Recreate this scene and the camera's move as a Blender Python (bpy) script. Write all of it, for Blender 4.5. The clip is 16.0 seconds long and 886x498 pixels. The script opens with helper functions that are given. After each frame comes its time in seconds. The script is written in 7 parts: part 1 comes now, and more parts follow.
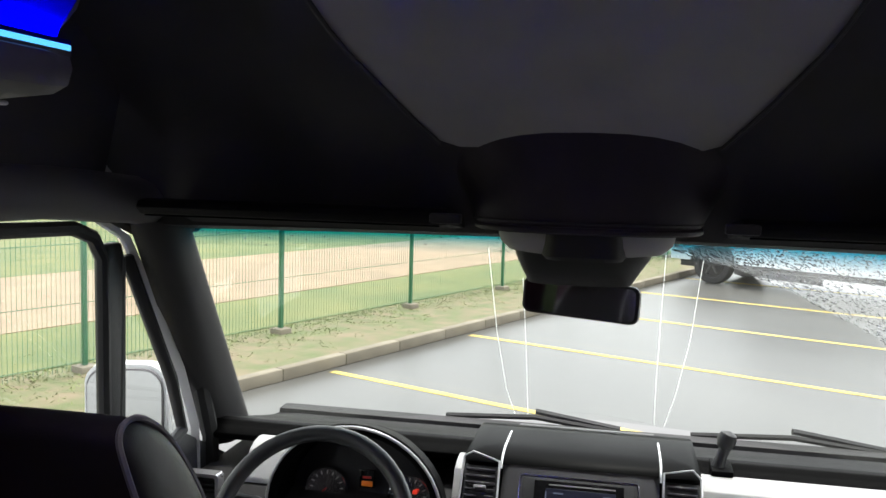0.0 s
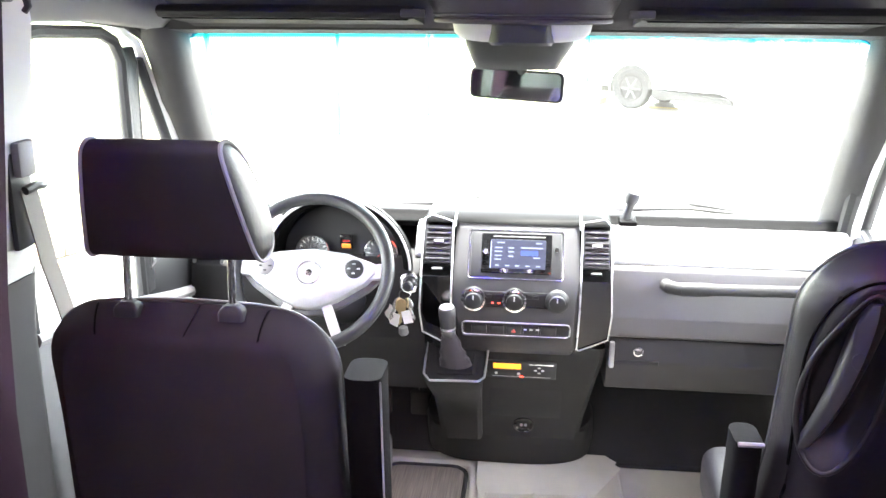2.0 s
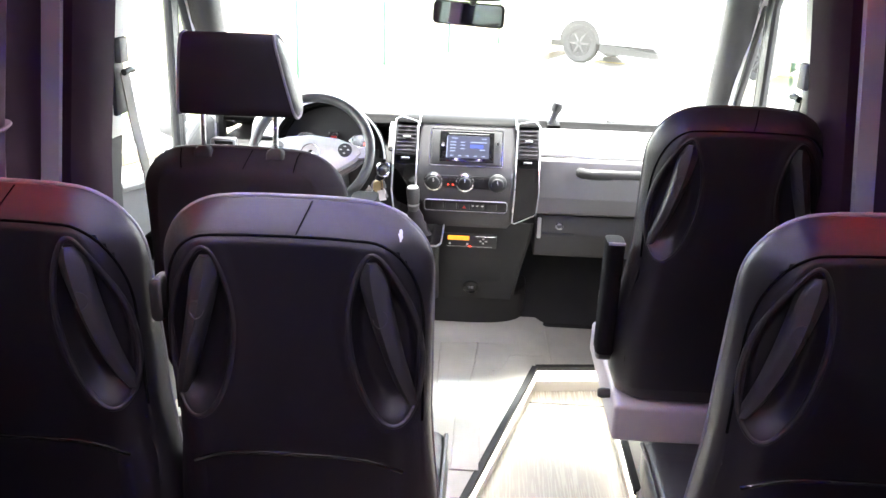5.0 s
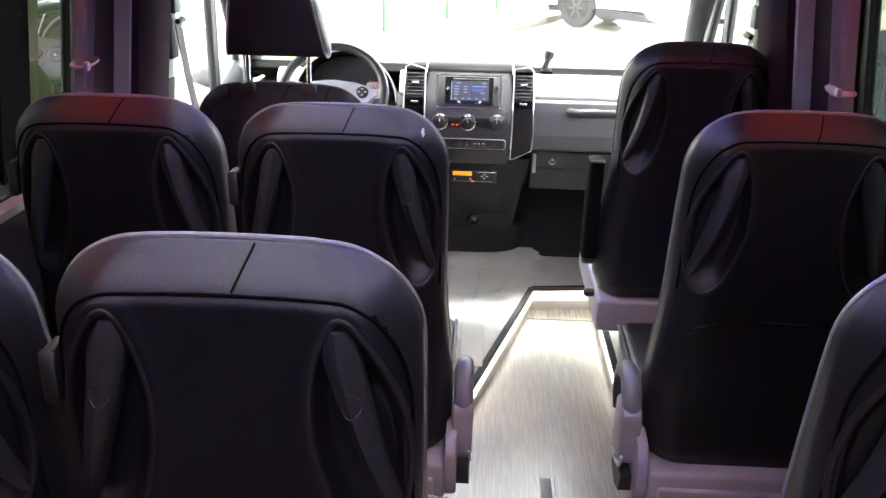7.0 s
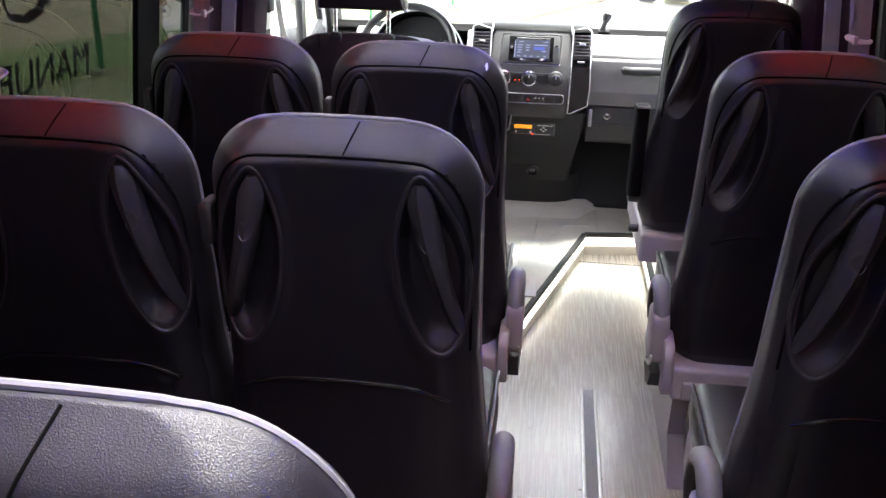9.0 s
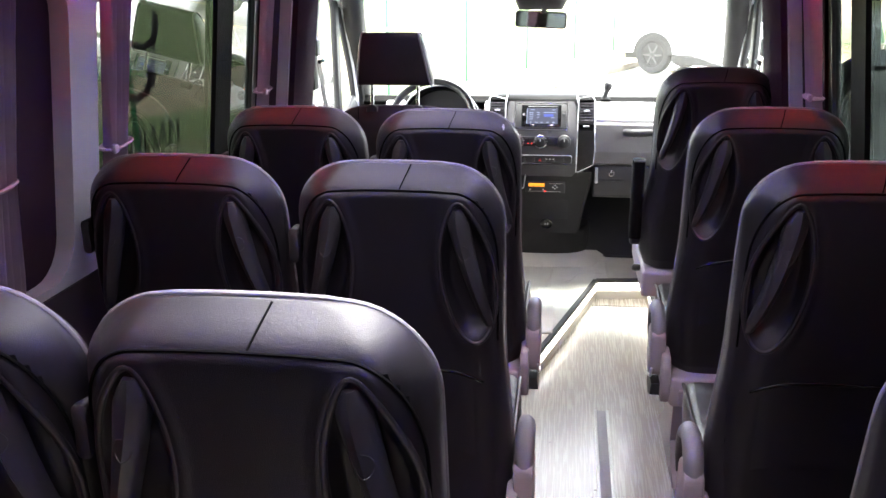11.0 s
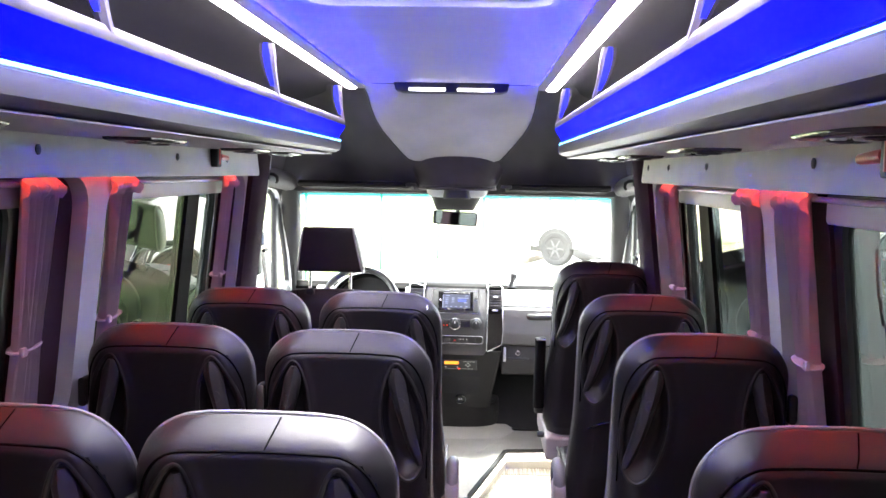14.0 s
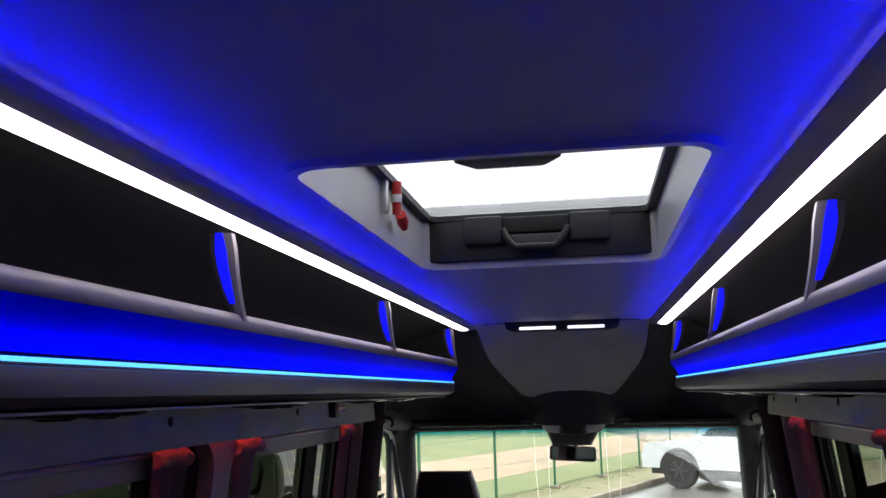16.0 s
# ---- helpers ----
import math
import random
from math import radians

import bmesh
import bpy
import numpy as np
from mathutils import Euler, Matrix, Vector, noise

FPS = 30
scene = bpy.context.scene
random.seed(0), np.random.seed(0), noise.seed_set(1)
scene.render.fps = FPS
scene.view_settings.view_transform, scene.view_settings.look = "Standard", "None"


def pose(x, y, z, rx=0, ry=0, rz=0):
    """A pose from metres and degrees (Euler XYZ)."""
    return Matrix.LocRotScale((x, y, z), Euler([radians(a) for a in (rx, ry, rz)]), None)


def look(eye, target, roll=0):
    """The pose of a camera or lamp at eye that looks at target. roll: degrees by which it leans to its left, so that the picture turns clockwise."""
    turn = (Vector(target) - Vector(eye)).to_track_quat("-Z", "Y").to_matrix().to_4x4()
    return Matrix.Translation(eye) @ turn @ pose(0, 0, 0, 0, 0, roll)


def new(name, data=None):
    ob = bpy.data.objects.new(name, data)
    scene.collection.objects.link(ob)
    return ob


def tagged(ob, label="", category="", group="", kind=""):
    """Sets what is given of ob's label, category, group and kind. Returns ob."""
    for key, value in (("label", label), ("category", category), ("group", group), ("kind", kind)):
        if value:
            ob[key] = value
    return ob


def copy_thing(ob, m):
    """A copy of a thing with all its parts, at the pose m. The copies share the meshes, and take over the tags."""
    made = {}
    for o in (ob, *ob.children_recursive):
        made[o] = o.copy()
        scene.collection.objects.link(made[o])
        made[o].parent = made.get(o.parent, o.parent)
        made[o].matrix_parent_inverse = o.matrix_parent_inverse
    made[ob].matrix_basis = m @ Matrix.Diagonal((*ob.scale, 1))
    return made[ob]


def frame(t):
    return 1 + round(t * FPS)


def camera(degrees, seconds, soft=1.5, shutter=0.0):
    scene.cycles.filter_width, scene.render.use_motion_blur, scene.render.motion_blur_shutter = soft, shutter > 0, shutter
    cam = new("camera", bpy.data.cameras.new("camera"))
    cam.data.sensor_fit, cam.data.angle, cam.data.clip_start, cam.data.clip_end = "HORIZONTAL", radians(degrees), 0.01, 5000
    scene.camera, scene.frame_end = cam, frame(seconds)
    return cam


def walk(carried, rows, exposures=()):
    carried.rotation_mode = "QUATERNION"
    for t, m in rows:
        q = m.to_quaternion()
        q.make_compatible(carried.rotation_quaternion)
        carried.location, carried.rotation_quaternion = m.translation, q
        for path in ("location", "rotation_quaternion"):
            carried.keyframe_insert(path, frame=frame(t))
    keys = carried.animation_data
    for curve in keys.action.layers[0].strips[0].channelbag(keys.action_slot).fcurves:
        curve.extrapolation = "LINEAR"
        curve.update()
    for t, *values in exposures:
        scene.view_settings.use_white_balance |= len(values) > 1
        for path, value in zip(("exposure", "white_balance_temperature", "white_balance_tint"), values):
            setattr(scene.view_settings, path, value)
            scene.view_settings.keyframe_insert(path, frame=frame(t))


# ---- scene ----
cam = camera(53.6, 16.0)
METRES, EYE, TILT, LEAN, TURN = 2.95, 1.55, -5.3, -1.5, 11.4
ROWS = [
    (0.0, 0.0, 0.0, 0.0, 0.0, 0.0, 0.0),
    (0.5, -0.0093, -0.0328, -0.011, -0.34, -4.47, -0.36),
    (1.0, -0.0244, -0.0729, -0.0183, -1.36, -7.51, 1.26),
    (1.5, -0.0337, -0.1077, -0.0281, -3.9, -10.08, 1.81),
    (2.0, -0.0343, -0.1426, -0.0315, -5.09, -10.65, 1.62),
    (2.5, -0.0341, -0.1966, -0.0365, -5.14, -11.37, 0.85),
    (3.0, -0.0393, -0.242, -0.0366, -5.56, -11.79, 0.44),
    (3.5, -0.0497, -0.2807, -0.0393, -5.78, -11.6, 1.03),
    (4.0, -0.0626, -0.3146, -0.0466, -7.62, -12.06, 1.26),
    (6.5, -0.091, -0.4798, -0.0707, -7.95, -15.27, -0.04),
    (7.0, -0.102, -0.5142, -0.0752, -8.29, -15.45, 1.05),
    (7.5, -0.1058, -0.5411, -0.0786, -6.87, -15.64, 1.22),
    (8.0, -0.1059, -0.5716, -0.0877, -4.58, -17.09, 1.08),
    (8.5, -0.1088, -0.5986, -0.0902, -3.92, -17.35, 0.72),
    (11.0, -0.1335, -0.7705, -0.0909, -3.15, -12.02, 2.4),
    (11.5, -0.1344, -0.7898, -0.0967, -0.88, -13.36, 1.59),
    (12.0, -0.1466, -0.8126, -0.0981, -1.49, -13.54, 1.08),
    (12.5, -0.1558, -0.8461, -0.0988, -4.27, -12.0, 1.19),
    (13.0, -0.1659, -0.8785, -0.0971, -6.36, -8.95, 1.35),
    (13.5, -0.1691, -0.9023, -0.0932, -7.63, -5.03, 1.23),
    (14.0, -0.1671, -0.9224, -0.0876, -8.9, 0.02, 1.22),
    (14.5, -0.1653, -0.9361, -0.0816, -9.28, 5.09, 1.47),
    (15.0, -0.167, -0.9406, -0.0764, -8.58, 9.15, 1.81),
    (15.5, -0.1684, -0.9419, -0.0707, -6.61, 12.56, 2.22),
    (16.0, -0.1714, -0.9305, -0.0618, -1.57, 14.59, 2.91),
]
EXPOSURES = [(0.0, 1.90), (0.5, 2.08), (1.0, 3.5), (1.5, 5.55), (2.0, 5.55), (3.0, 5.36), (4.2, 5.28), (6.3, 4.7), (7.0, 4.46), (8.5, 4.38), (11.0, 4.74), (12.5, 4.74), (13.3, 5.18), (14.0, 5.16), (14.5, 4.22), (15.0, 3.1), (15.5, 2.34), (16.0, 2.0)]
walk(cam, [(t, pose(0.068, 0, EYE, TILT, LEAN, TURN) @ pose(METRES * x, METRES * y, METRES * z, 90 + pitch, roll, yaw)) for t, x, y, z, yaw, pitch, roll in ROWS],
     exposures=EXPOSURES)

# ---- world, sky and sun ----
world = bpy.data.worlds.new("overcast_sky")
scene.world = world
world.use_nodes = True
wn, wl = world.node_tree.nodes, world.node_tree.links
sky = wn.new("ShaderNodeTexSky")
sky.sky_type, sky.sun_disc = "NISHITA", False
sky.sun_elevation, sky.sun_rotation = radians(74), radians(20)
grey = wn.new("ShaderNodeHueSaturation")
grey.inputs["Saturation"].default_value = 0.12
wl.new(sky.outputs["Color"], grey.inputs["Color"])
wl.new(grey.outputs["Color"], wn["Background"].inputs["Color"])
wn["Background"].inputs["Strength"].default_value = 0.15
sun = new("sun", bpy.data.lights.new("sun", "SUN"))
sun.data.energy, sun.data.angle, sun.data.color = 1.3, radians(14), (1.0, 0.97, 0.92)
sun.matrix_world = look((0, 0, 10), (-0.05, -0.28, 9.0))


# ---- materials ----
def mat(name, base, rough=0.5, metal=0.0, vary=0.12, grain=60.0, bump=0.1, fine=400.0, coat=0.0, spec=0.5, stretch=(1, 1, 1), second=None):
    """A surface with variation at two scales: broad wear (grain) and fine relief (fine), in metres."""
    m = bpy.data.materials.new(name)
    m.use_nodes = True
    n, l = m.node_tree.nodes, m.node_tree.links
    p = n["Principled BSDF"]
    p.inputs["Metallic"].default_value = metal
    p.inputs["Coat Weight"].default_value = coat
    p.inputs["Specular IOR Level"].default_value = spec
    tc, mp = n.new("ShaderNodeTexCoord"), n.new("ShaderNodeMapping")
    mp.inputs["Scale"].default_value = stretch
    l.new(tc.outputs["Object"], mp.inputs["Vector"])
    a, b = n.new("ShaderNodeTexNoise"), n.new("ShaderNodeTexNoise")
    a.inputs["Scale"].default_value, a.inputs["Detail"].default_value = grain / 10, 5
    b.inputs["Scale"].default_value, b.inputs["Detail"].default_value = fine, 3
    l.new(mp.outputs["Vector"], a.inputs["Vector"])
    l.new(mp.outputs["Vector"], b.inputs["Vector"])
    mix = n.new("ShaderNodeMix")
    mix.data_type = "RGBA"
    dark = second or tuple(c * (1 - vary) for c in base)
    light = base if second else tuple(min(1, c * (1 + vary)) for c in base)
    mix.inputs["A"].default_value, mix.inputs["B"].default_value = (*dark, 1), (*light, 1)
    ramp = n.new("ShaderNodeMapRange")
    ramp.inputs["From Min"].default_value, ramp.inputs["From Max"].default_value = 0.3, 0.7
    l.new(a.outputs["Fac"], ramp.inputs["Value"])
    l.new(ramp.outputs["Result"], mix.inputs["Factor"])
    l.new(mix.outputs["Result"], p.inputs["Base Color"])
    rr = n.new("ShaderNodeMapRange")
    rr.inputs["To Min"].default_value, rr.inputs["To Max"].default_value = max(0.02, rough - 0.07), min(1, rough + 0.07)
    l.new(a.outputs["Fac"], rr.inputs["Value"])
    l.new(rr.outputs["Result"], p.inputs["Roughness"])
    if bump:
        bp = n.new("ShaderNodeBump")
        bp.inputs["Strength"].default_value, bp.inputs["Distance"].default_value = bump, 0.002
        l.new(b.outputs["Fac"], bp.inputs["Height"])
        l.new(bp.outputs["Normal"], p.inputs["Normal"])
    return m


def glow(name, colour, strength, base=1.0):
    m = bpy.data.materials.new(name)
    m.use_nodes = True
    n, l = m.node_tree.nodes, m.node_tree.links
    p = n["Principled BSDF"]
    p.inputs["Base Color"].default_value = (*(c * base for c in colour), 1)
    p.inputs["Emission Color"].default_value = (*colour, 1)
    p.inputs["Emission Strength"].default_value = strength
    return m


def glass(name, tint, gloss=1.0, ior=1.5):
    """Thin glazing: a clear or tinted pane that lets light straight through and mirrors by Fresnel."""
    m = bpy.data.materials.new(name)
    m.use_nodes = True
    n, l = m.node_tree.nodes, m.node_tree.links
    n.remove(n["Principled BSDF"])
    t, g, f, x = n.new("ShaderNodeBsdfTransparent"), n.new("ShaderNodeBsdfGlossy"), n.new("ShaderNodeFresnel"), n.new("ShaderNodeMixShader")
    t.inputs["Color"].default_value = (*tint, 1)
    g.inputs["Roughness"].default_value = 0.0
    g.inputs["Color"].default_value = (gloss, gloss, gloss, 1)
    f.inputs["IOR"].default_value = ior
    l.new(f.outputs["Fac"], x.inputs["Fac"])
    l.new(t.outputs["BSDF"], x.inputs[1])
    l.new(g.outputs["BSDF"], x.inputs[2])
    l.new(x.outputs["Shader"], n["Material Output"].inputs["Surface"])
    return m


LEATHER = mat("black_leather", (0.0165, 0.0146, 0.0185), 0.34, grain=80, vary=0.3, bump=0.35, fine=900, spec=0.52)
LEATHER_MATT = mat("seat_back_trim", (0.0088, 0.0075, 0.0116), 0.37, grain=60, vary=0.25, bump=0.35, fine=800, spec=0.42)
PODLEATHER = mat("plum_grey_leather", (0.040, 0.034, 0.041), 0.45, grain=70, vary=0.25, bump=0.35, fine=800, spec=0.35)
PIPING = mat("grey_piping", (0.20, 0.19, 0.21), 0.5, grain=300, bump=0.1)
PIPING_DARK = mat("dark_piping", (0.05, 0.05, 0.055), 0.5, bump=0.1)
SEAM = mat("sunken_seam", (0.003, 0.003, 0.0035), 0.9, bump=0.2, spec=0.05)
GRIP = mat("dark_grip_plastic", (0.024, 0.022, 0.0275), 0.36, bump=0.12, fine=1200)
SEATGREY = mat("grey_seat_plastic", (0.30, 0.265, 0.29), 0.48, bump=0.12, fine=900)
BLACKPL = mat("black_plastic", (0.018, 0.018, 0.020), 0.5, bump=0.25, fine=1000)
GLOSSBLACK = mat("gloss_black", (0.008, 0.008, 0.009), 0.08, bump=0.0, coat=0.5)
DASHDARK = mat("dark_dash", (0.0030, 0.0029, 0.0031), 0.55, bump=0.4, fine=900, vary=0.15, spec=0.05)
CAPBLACK = mat("satin_black_cap", (0.0020, 0.0020, 0.0021), 0.45, bump=0.05, spec=0.03)
CONSOLEDARK = mat("dark_console_plastic", (0.022, 0.0215, 0.022), 0.55, bump=0.35, fine=1000, vary=0.12, spec=0.25)
ARMCLOTH = mat("black_armrest_cloth", (0.0055, 0.005, 0.006), 0.8, bump=0.4, fine=1300, vary=0.2, spec=0.04)
SEATCLOTH = mat("driver_seat_cloth", (0.024, 0.0200, 0.0235), 0.9, bump=0.5, fine=1500, vary=0.2, spec=0.2)
DASHGREY = mat("mid_grey_dash", (0.20, 0.19, 0.198), 0.55, bump=0.25, fine=900, vary=0.08)
DASHMID = mat("dark_grey_console", (0.052, 0.050, 0.053), 0.5, bump=0.35, fine=1100, vary=0.1)
DASHLIGHT = mat("light_grey_dash", (0.46, 0.455, 0.46), 0.5, bump=0.25, fine=900, vary=0.05)
SILVER = mat("silver_trim", (0.62, 0.62, 0.64), 0.3, metal=0.85, vary=0.06, bump=0.05)
SATIN = mat("satin_silver_paint", (0.5, 0.5, 0.52), 0.38, metal=0.25, vary=0.05, bump=0.05)
CHROME = mat("chrome", (0.85, 0.85, 0.87), 0.12, metal=1.0, vary=0.04, bump=0.0)
BRIGHTTRIM = mat("bright_satin_chrome", (0.80, 0.80, 0.82), 0.28, metal=0.55, vary=0.04, bump=0.0)
ALU = mat("brushed_aluminium", (0.50, 0.50, 0.49), 0.42, metal=1.0, vary=0.1, bump=0.15, fine=500, stretch=(1, 0.05, 1))
CLOTHDARK = mat("dark_roof_cloth", (0.066, 0.064, 0.067), 0.85, bump=0.5, fine=1400, vary=0.2)
CLOTHGREY = mat("grey_roof_cloth", (0.48, 0.47, 0.46), 0.85, bump=0.5, fine=1400, vary=0.1)
CEIL = mat("grey_ceiling_vinyl", (0.42, 0.40, 0.415), 0.55, bump=0.3, fine=1200, vary=0.06)
RACKVINYL = mat("grey_rack_vinyl", (0.108, 0.098, 0.115), 0.40, bump=0.25, fine=1000, vary=0.08)
RACKUNDER = mat("pale_rack_underside", (0.46, 0.43, 0.48), 0.32, bump=0.2, fine=900, vary=0.1)
RACKBACK = mat("black_rack_carpet", (0.012, 0.012, 0.014), 0.9, bump=0.6, fine=1500, vary=0.3)
PANEL = mat("grey_green_wall_panel", (0.80, 0.80, 0.70), 0.6, bump=0.2, fine=900, vary=0.08)
PILLAR = mat("pillar_cloth", (0.40, 0.375, 0.40), 0.75, bump=0.45, fine=1300, vary=0.1)
REVEAL = mat("plum_reveal_cloth", (0.030, 0.014, 0.024), 0.85, spec=0.1, bump=0.45, fine=1300, vary=0.15)
WALLSHADE = mat("dark_plum_wall_shade", (0.034, 0.026, 0.034), 0.9, spec=0.1, bump=0.6, fine=1300, vary=0.2)
CURTAIN = mat("mauve_curtain", (0.48, 0.345, 0.435), 0.8, bump=0.4, fine=1500, vary=0.12)
CABTRIM = mat("dark_cab_trim", (0.14, 0.138, 0.142), 0.6, bump=0.3, fine=900, vary=0.12)
CABDARK = mat("black_grained_trim", (0.042, 0.041, 0.042), 0.6, bump=0.35, fine=900, vary=0.15, spec=0.22)
CABPALE = mat("pale_cab_trim", (0.50, 0.49, 0.47), 0.6, bump=0.3, fine=900, vary=0.08)
WHITEPAINT = mat("white_body_paint", (0.78, 0.79, 0.80), 0.2, coat=0.6, bump=0.02, vary=0.03)
RUBBER = mat("black_rubber", (0.016, 0.016, 0.016), 0.75, bump=0.3, vary=0.2)
VINYLFLOOR = mat("grey_moulded_floor", (0.43, 0.408, 0.357), 0.52, bump=0.3, fine=700, vary=0.12)
MATBLACK = mat("black_carpet_mat", (0.02, 0.02, 0.021), 0.95, bump=0.8, fine=900, vary=0.3)
WOOD = mat("washed_oak_vinyl", (0.372, 0.350, 0.305), 0.27, grain=260, bump=0.03, fine=260, stretch=(7, 0.22, 1), second=(0.357, 0.334, 0.290))
BELT = mat("seat_belt_webbing", (0.15, 0.138, 0.125), 0.7, bump=0.5, fine=1500)
MIRROR = mat("mirror_glass", (0.86, 0.87, 0.87), 0.02, metal=1.0, vary=0.01, bump=0.0)
REDPAINT = mat("red_enamel", (0.55, 0.03, 0.03), 0.35, bump=0.05)
STICKER = mat("dark_window_lettering", (0.006, 0.006, 0.006), 0.6, bump=0.0)
KEYTAG = mat("white_paper_tag", (0.75, 0.74, 0.72), 0.7)
BRASS = mat("brass_key", (0.5, 0.4, 0.22), 0.35, metal=0.9)
GREYMARK = mat("grey_marking", (0.5, 0.5, 0.5), 0.6)

WHITE_LED = glow("white_led", (1.0, 0.90, 0.96), 1.6)
BLUE_LED = glow("blue_led", (0.10, 0.50, 1.0), 0.40)
BLUE_PATCH = glow("blue_bracket_glow", (0.002, 0.004, 1.0), 0.16)
# unseen extra emitter behind the visible strip, washes the rack face
BLUE_WASH = glow("added_blue_wash", (0.0003, 0.002, 1.0), 34.0)
COVE_GLOW = glow("added_blue_cove_glow", (0.0003, 0.002, 1.0), 13.0)
RED_LED = glow("red_led", (1.0, 0.07, 0.035), 2.0)
STEP_LED = glow("warm_white_step_led", (1.0, 0.93, 0.82), 0.22)
LAMP_LED = glow("white_lamp_lens", (0.95, 0.95, 1.0), 0.3)
SCREEN_BLUE = glow("blue_screen", (0.02, 0.032, 0.15), 0.012, 0.1)
SCREEN_TEXT = glow("screen_text", (0.5, 0.6, 0.9), 0.03, 0.1)
SCREEN_CYAN = glow("screen_cyan", (0.03, 0.10, 0.8), 0.03, 0.1)
ORANGE = glow("orange_display", (0.9, 0.30, 0.02), 0.05)
ORANGE_DIM = glow("orange_cluster_display", (0.9, 0.22, 0.02), 0.018)
REDLAMP = glow("red_indicator", (1.0, 0.06, 0.03), 0.12)

CLEAR = glass("clear_glass", (0.92, 0.95, 0.93))
TINTED = glass("tinted_glass", (0.020, 0.0245, 0.0225), ior=2.35)
BANDGLASS = glass("cyan_sun_band", (0.05, 0.45, 0.55))
# the band's dye thins out downwards
bn, bl = BANDGLASS.node_tree.nodes, BANDGLASS.node_tree.links
b_tc, b_xyz, b_map, b_mix = bn.new("ShaderNodeTexCoord"), bn.new("ShaderNodeSeparateXYZ"), bn.new("ShaderNodeMapRange"), bn.new("ShaderNodeMix")
b_mix.data_type = "RGBA"
b_map.inputs["From Min"].default_value, b_map.inputs["From Max"].default_value = 1.374, 1.410
b_mix.inputs["A"].default_value, b_mix.inputs["B"].default_value = (0.90, 0.95, 0.94, 1), (0.01, 0.34, 0.48, 1)
bl.new(b_tc.outputs["Object"], b_xyz.inputs["Vector"])
bl.new(b_xyz.outputs["Z"], b_map.inputs["Value"])
bl.new(b_map.outputs["Result"], b_mix.inputs["Factor"])
bl.new(b_mix.outputs["Result"], bn["Transparent BSDF"].inputs["Color"])
ROOFGLASS = glass("roof_hatch_glass", (0.44, 0.445, 0.45))


# ---- building helpers ----
def finish(name, bm, material, angle=40):
    me = bpy.data.meshes.new(name)
    bmesh.ops.recalc_face_normals(bm, faces=bm.faces)
    bm.to_mesh(me)
    bm.free()
    me.materials.append(material)
    me.shade_smooth()
    me.set_sharp_from_angle(angle=radians(angle))
    return new(name, me)


def part(name, bm, material, parent, label=""):
    """One mesh under a thing or under a part."""
    ob = finish(name, bm, material)
    ob.parent = parent
    if parent.type == "EMPTY":
        ob.matrix_parent_inverse = parent.matrix_basis.inverted()
    return tagged(ob, label)


def thing(name, at, label, category, group="", kind=""):
    ob = new(name)
    ob.matrix_basis = Matrix.Translation(at)
    ob.empty_display_size = 0.05
    return tagged(ob, label, category, group, kind)


def pane(name, bm, material, parent, inside, label=""):
    """A single sheet of glass whose front faces the point inside."""
    ob = part(name, bm, material, parent, label)
    me = ob.data
    c = sum((v.co for v in me.vertices), Vector()) / len(me.vertices)
    n = sum((p.normal * p.area for p in me.polygons), Vector())
    if n.dot(Vector(inside) - c) < 0:
        me.flip_normals()
    return ob


def solid(name, bm, material, label, category, kind="", group=""):
    return tagged(finish(name, bm, material), label, category, group, kind)


def box(lo, hi, bevel=0.004, seg=2, bm=None):
    out = bm or bmesh.new()
    b = bmesh.new()
    bmesh.ops.create_cube(b, size=1)
    for v in b.verts:
        v.co = Vector([(lo[i] + hi[i]) / 2 + v.co[i] * (hi[i] - lo[i]) for i in range(3)])
    if bevel:
        bmesh.ops.bevel(b, geom=b.edges[:], offset=bevel, segments=seg, affect="EDGES", profile=0.5)
    return merge(out, b)


def merge(out, b, m=None):
    """Adds b to out (b is freed)."""
    if m is not None:
        bmesh.ops.transform(b, matrix=m, verts=b.verts)
    made = {v: out.verts.new(v.co) for v in b.verts}
    for f in b.faces:
        try:
            out.faces.new([made[v] for v in f.verts])
        except ValueError:
            pass
    b.free()
    return out


def loft(rings, caps=True, bm=None, closed=True):
    """Skin over rings of points with the same count."""
    out = bm or bmesh.new()
    rows = [[out.verts.new(p) for p in r] for r in rings]
    n = len(rows[0])
    for a, b in zip(rows, rows[1:]):
        for i in range(n if closed else n - 1):
            j = (i + 1) % n
            out.faces.new((a[i], a[j], b[j], b[i]))
    if caps and closed:
        out.faces.new(rows[0][::-1])
        out.faces.new(rows[-1])
    return out


def tube(points, r, seg=8, bm=None, loop=False, flat=1.0):
    """A round bar along points; r is one radius or one for each point."""
    pts = [Vector(p) for p in points]
    n = len(pts)
    rings = []
    up = None
    for i, p in enumerate(pts):
        a, b = (pts[i - 1], pts[(i + 1) % n]) if loop else (pts[max(0, i - 1)], pts[min(n - 1, i + 1)])
        d = (b - a).normalized()
        if up is None:
            up = d.orthogonal().normalized()
        up = (up - d * up.dot(d)).normalized()
        side = d.cross(up)
        rad = r[i] if isinstance(r, (list, tuple)) else r
        rings.append([p + (up * math.cos(2 * math.pi * k / seg) * flat + side * math.sin(2 * math.pi * k / seg)) * rad for k in range(seg)])
    if loop:
        rings.append(rings[0])
    return loft(rings, caps=not loop, bm=bm)


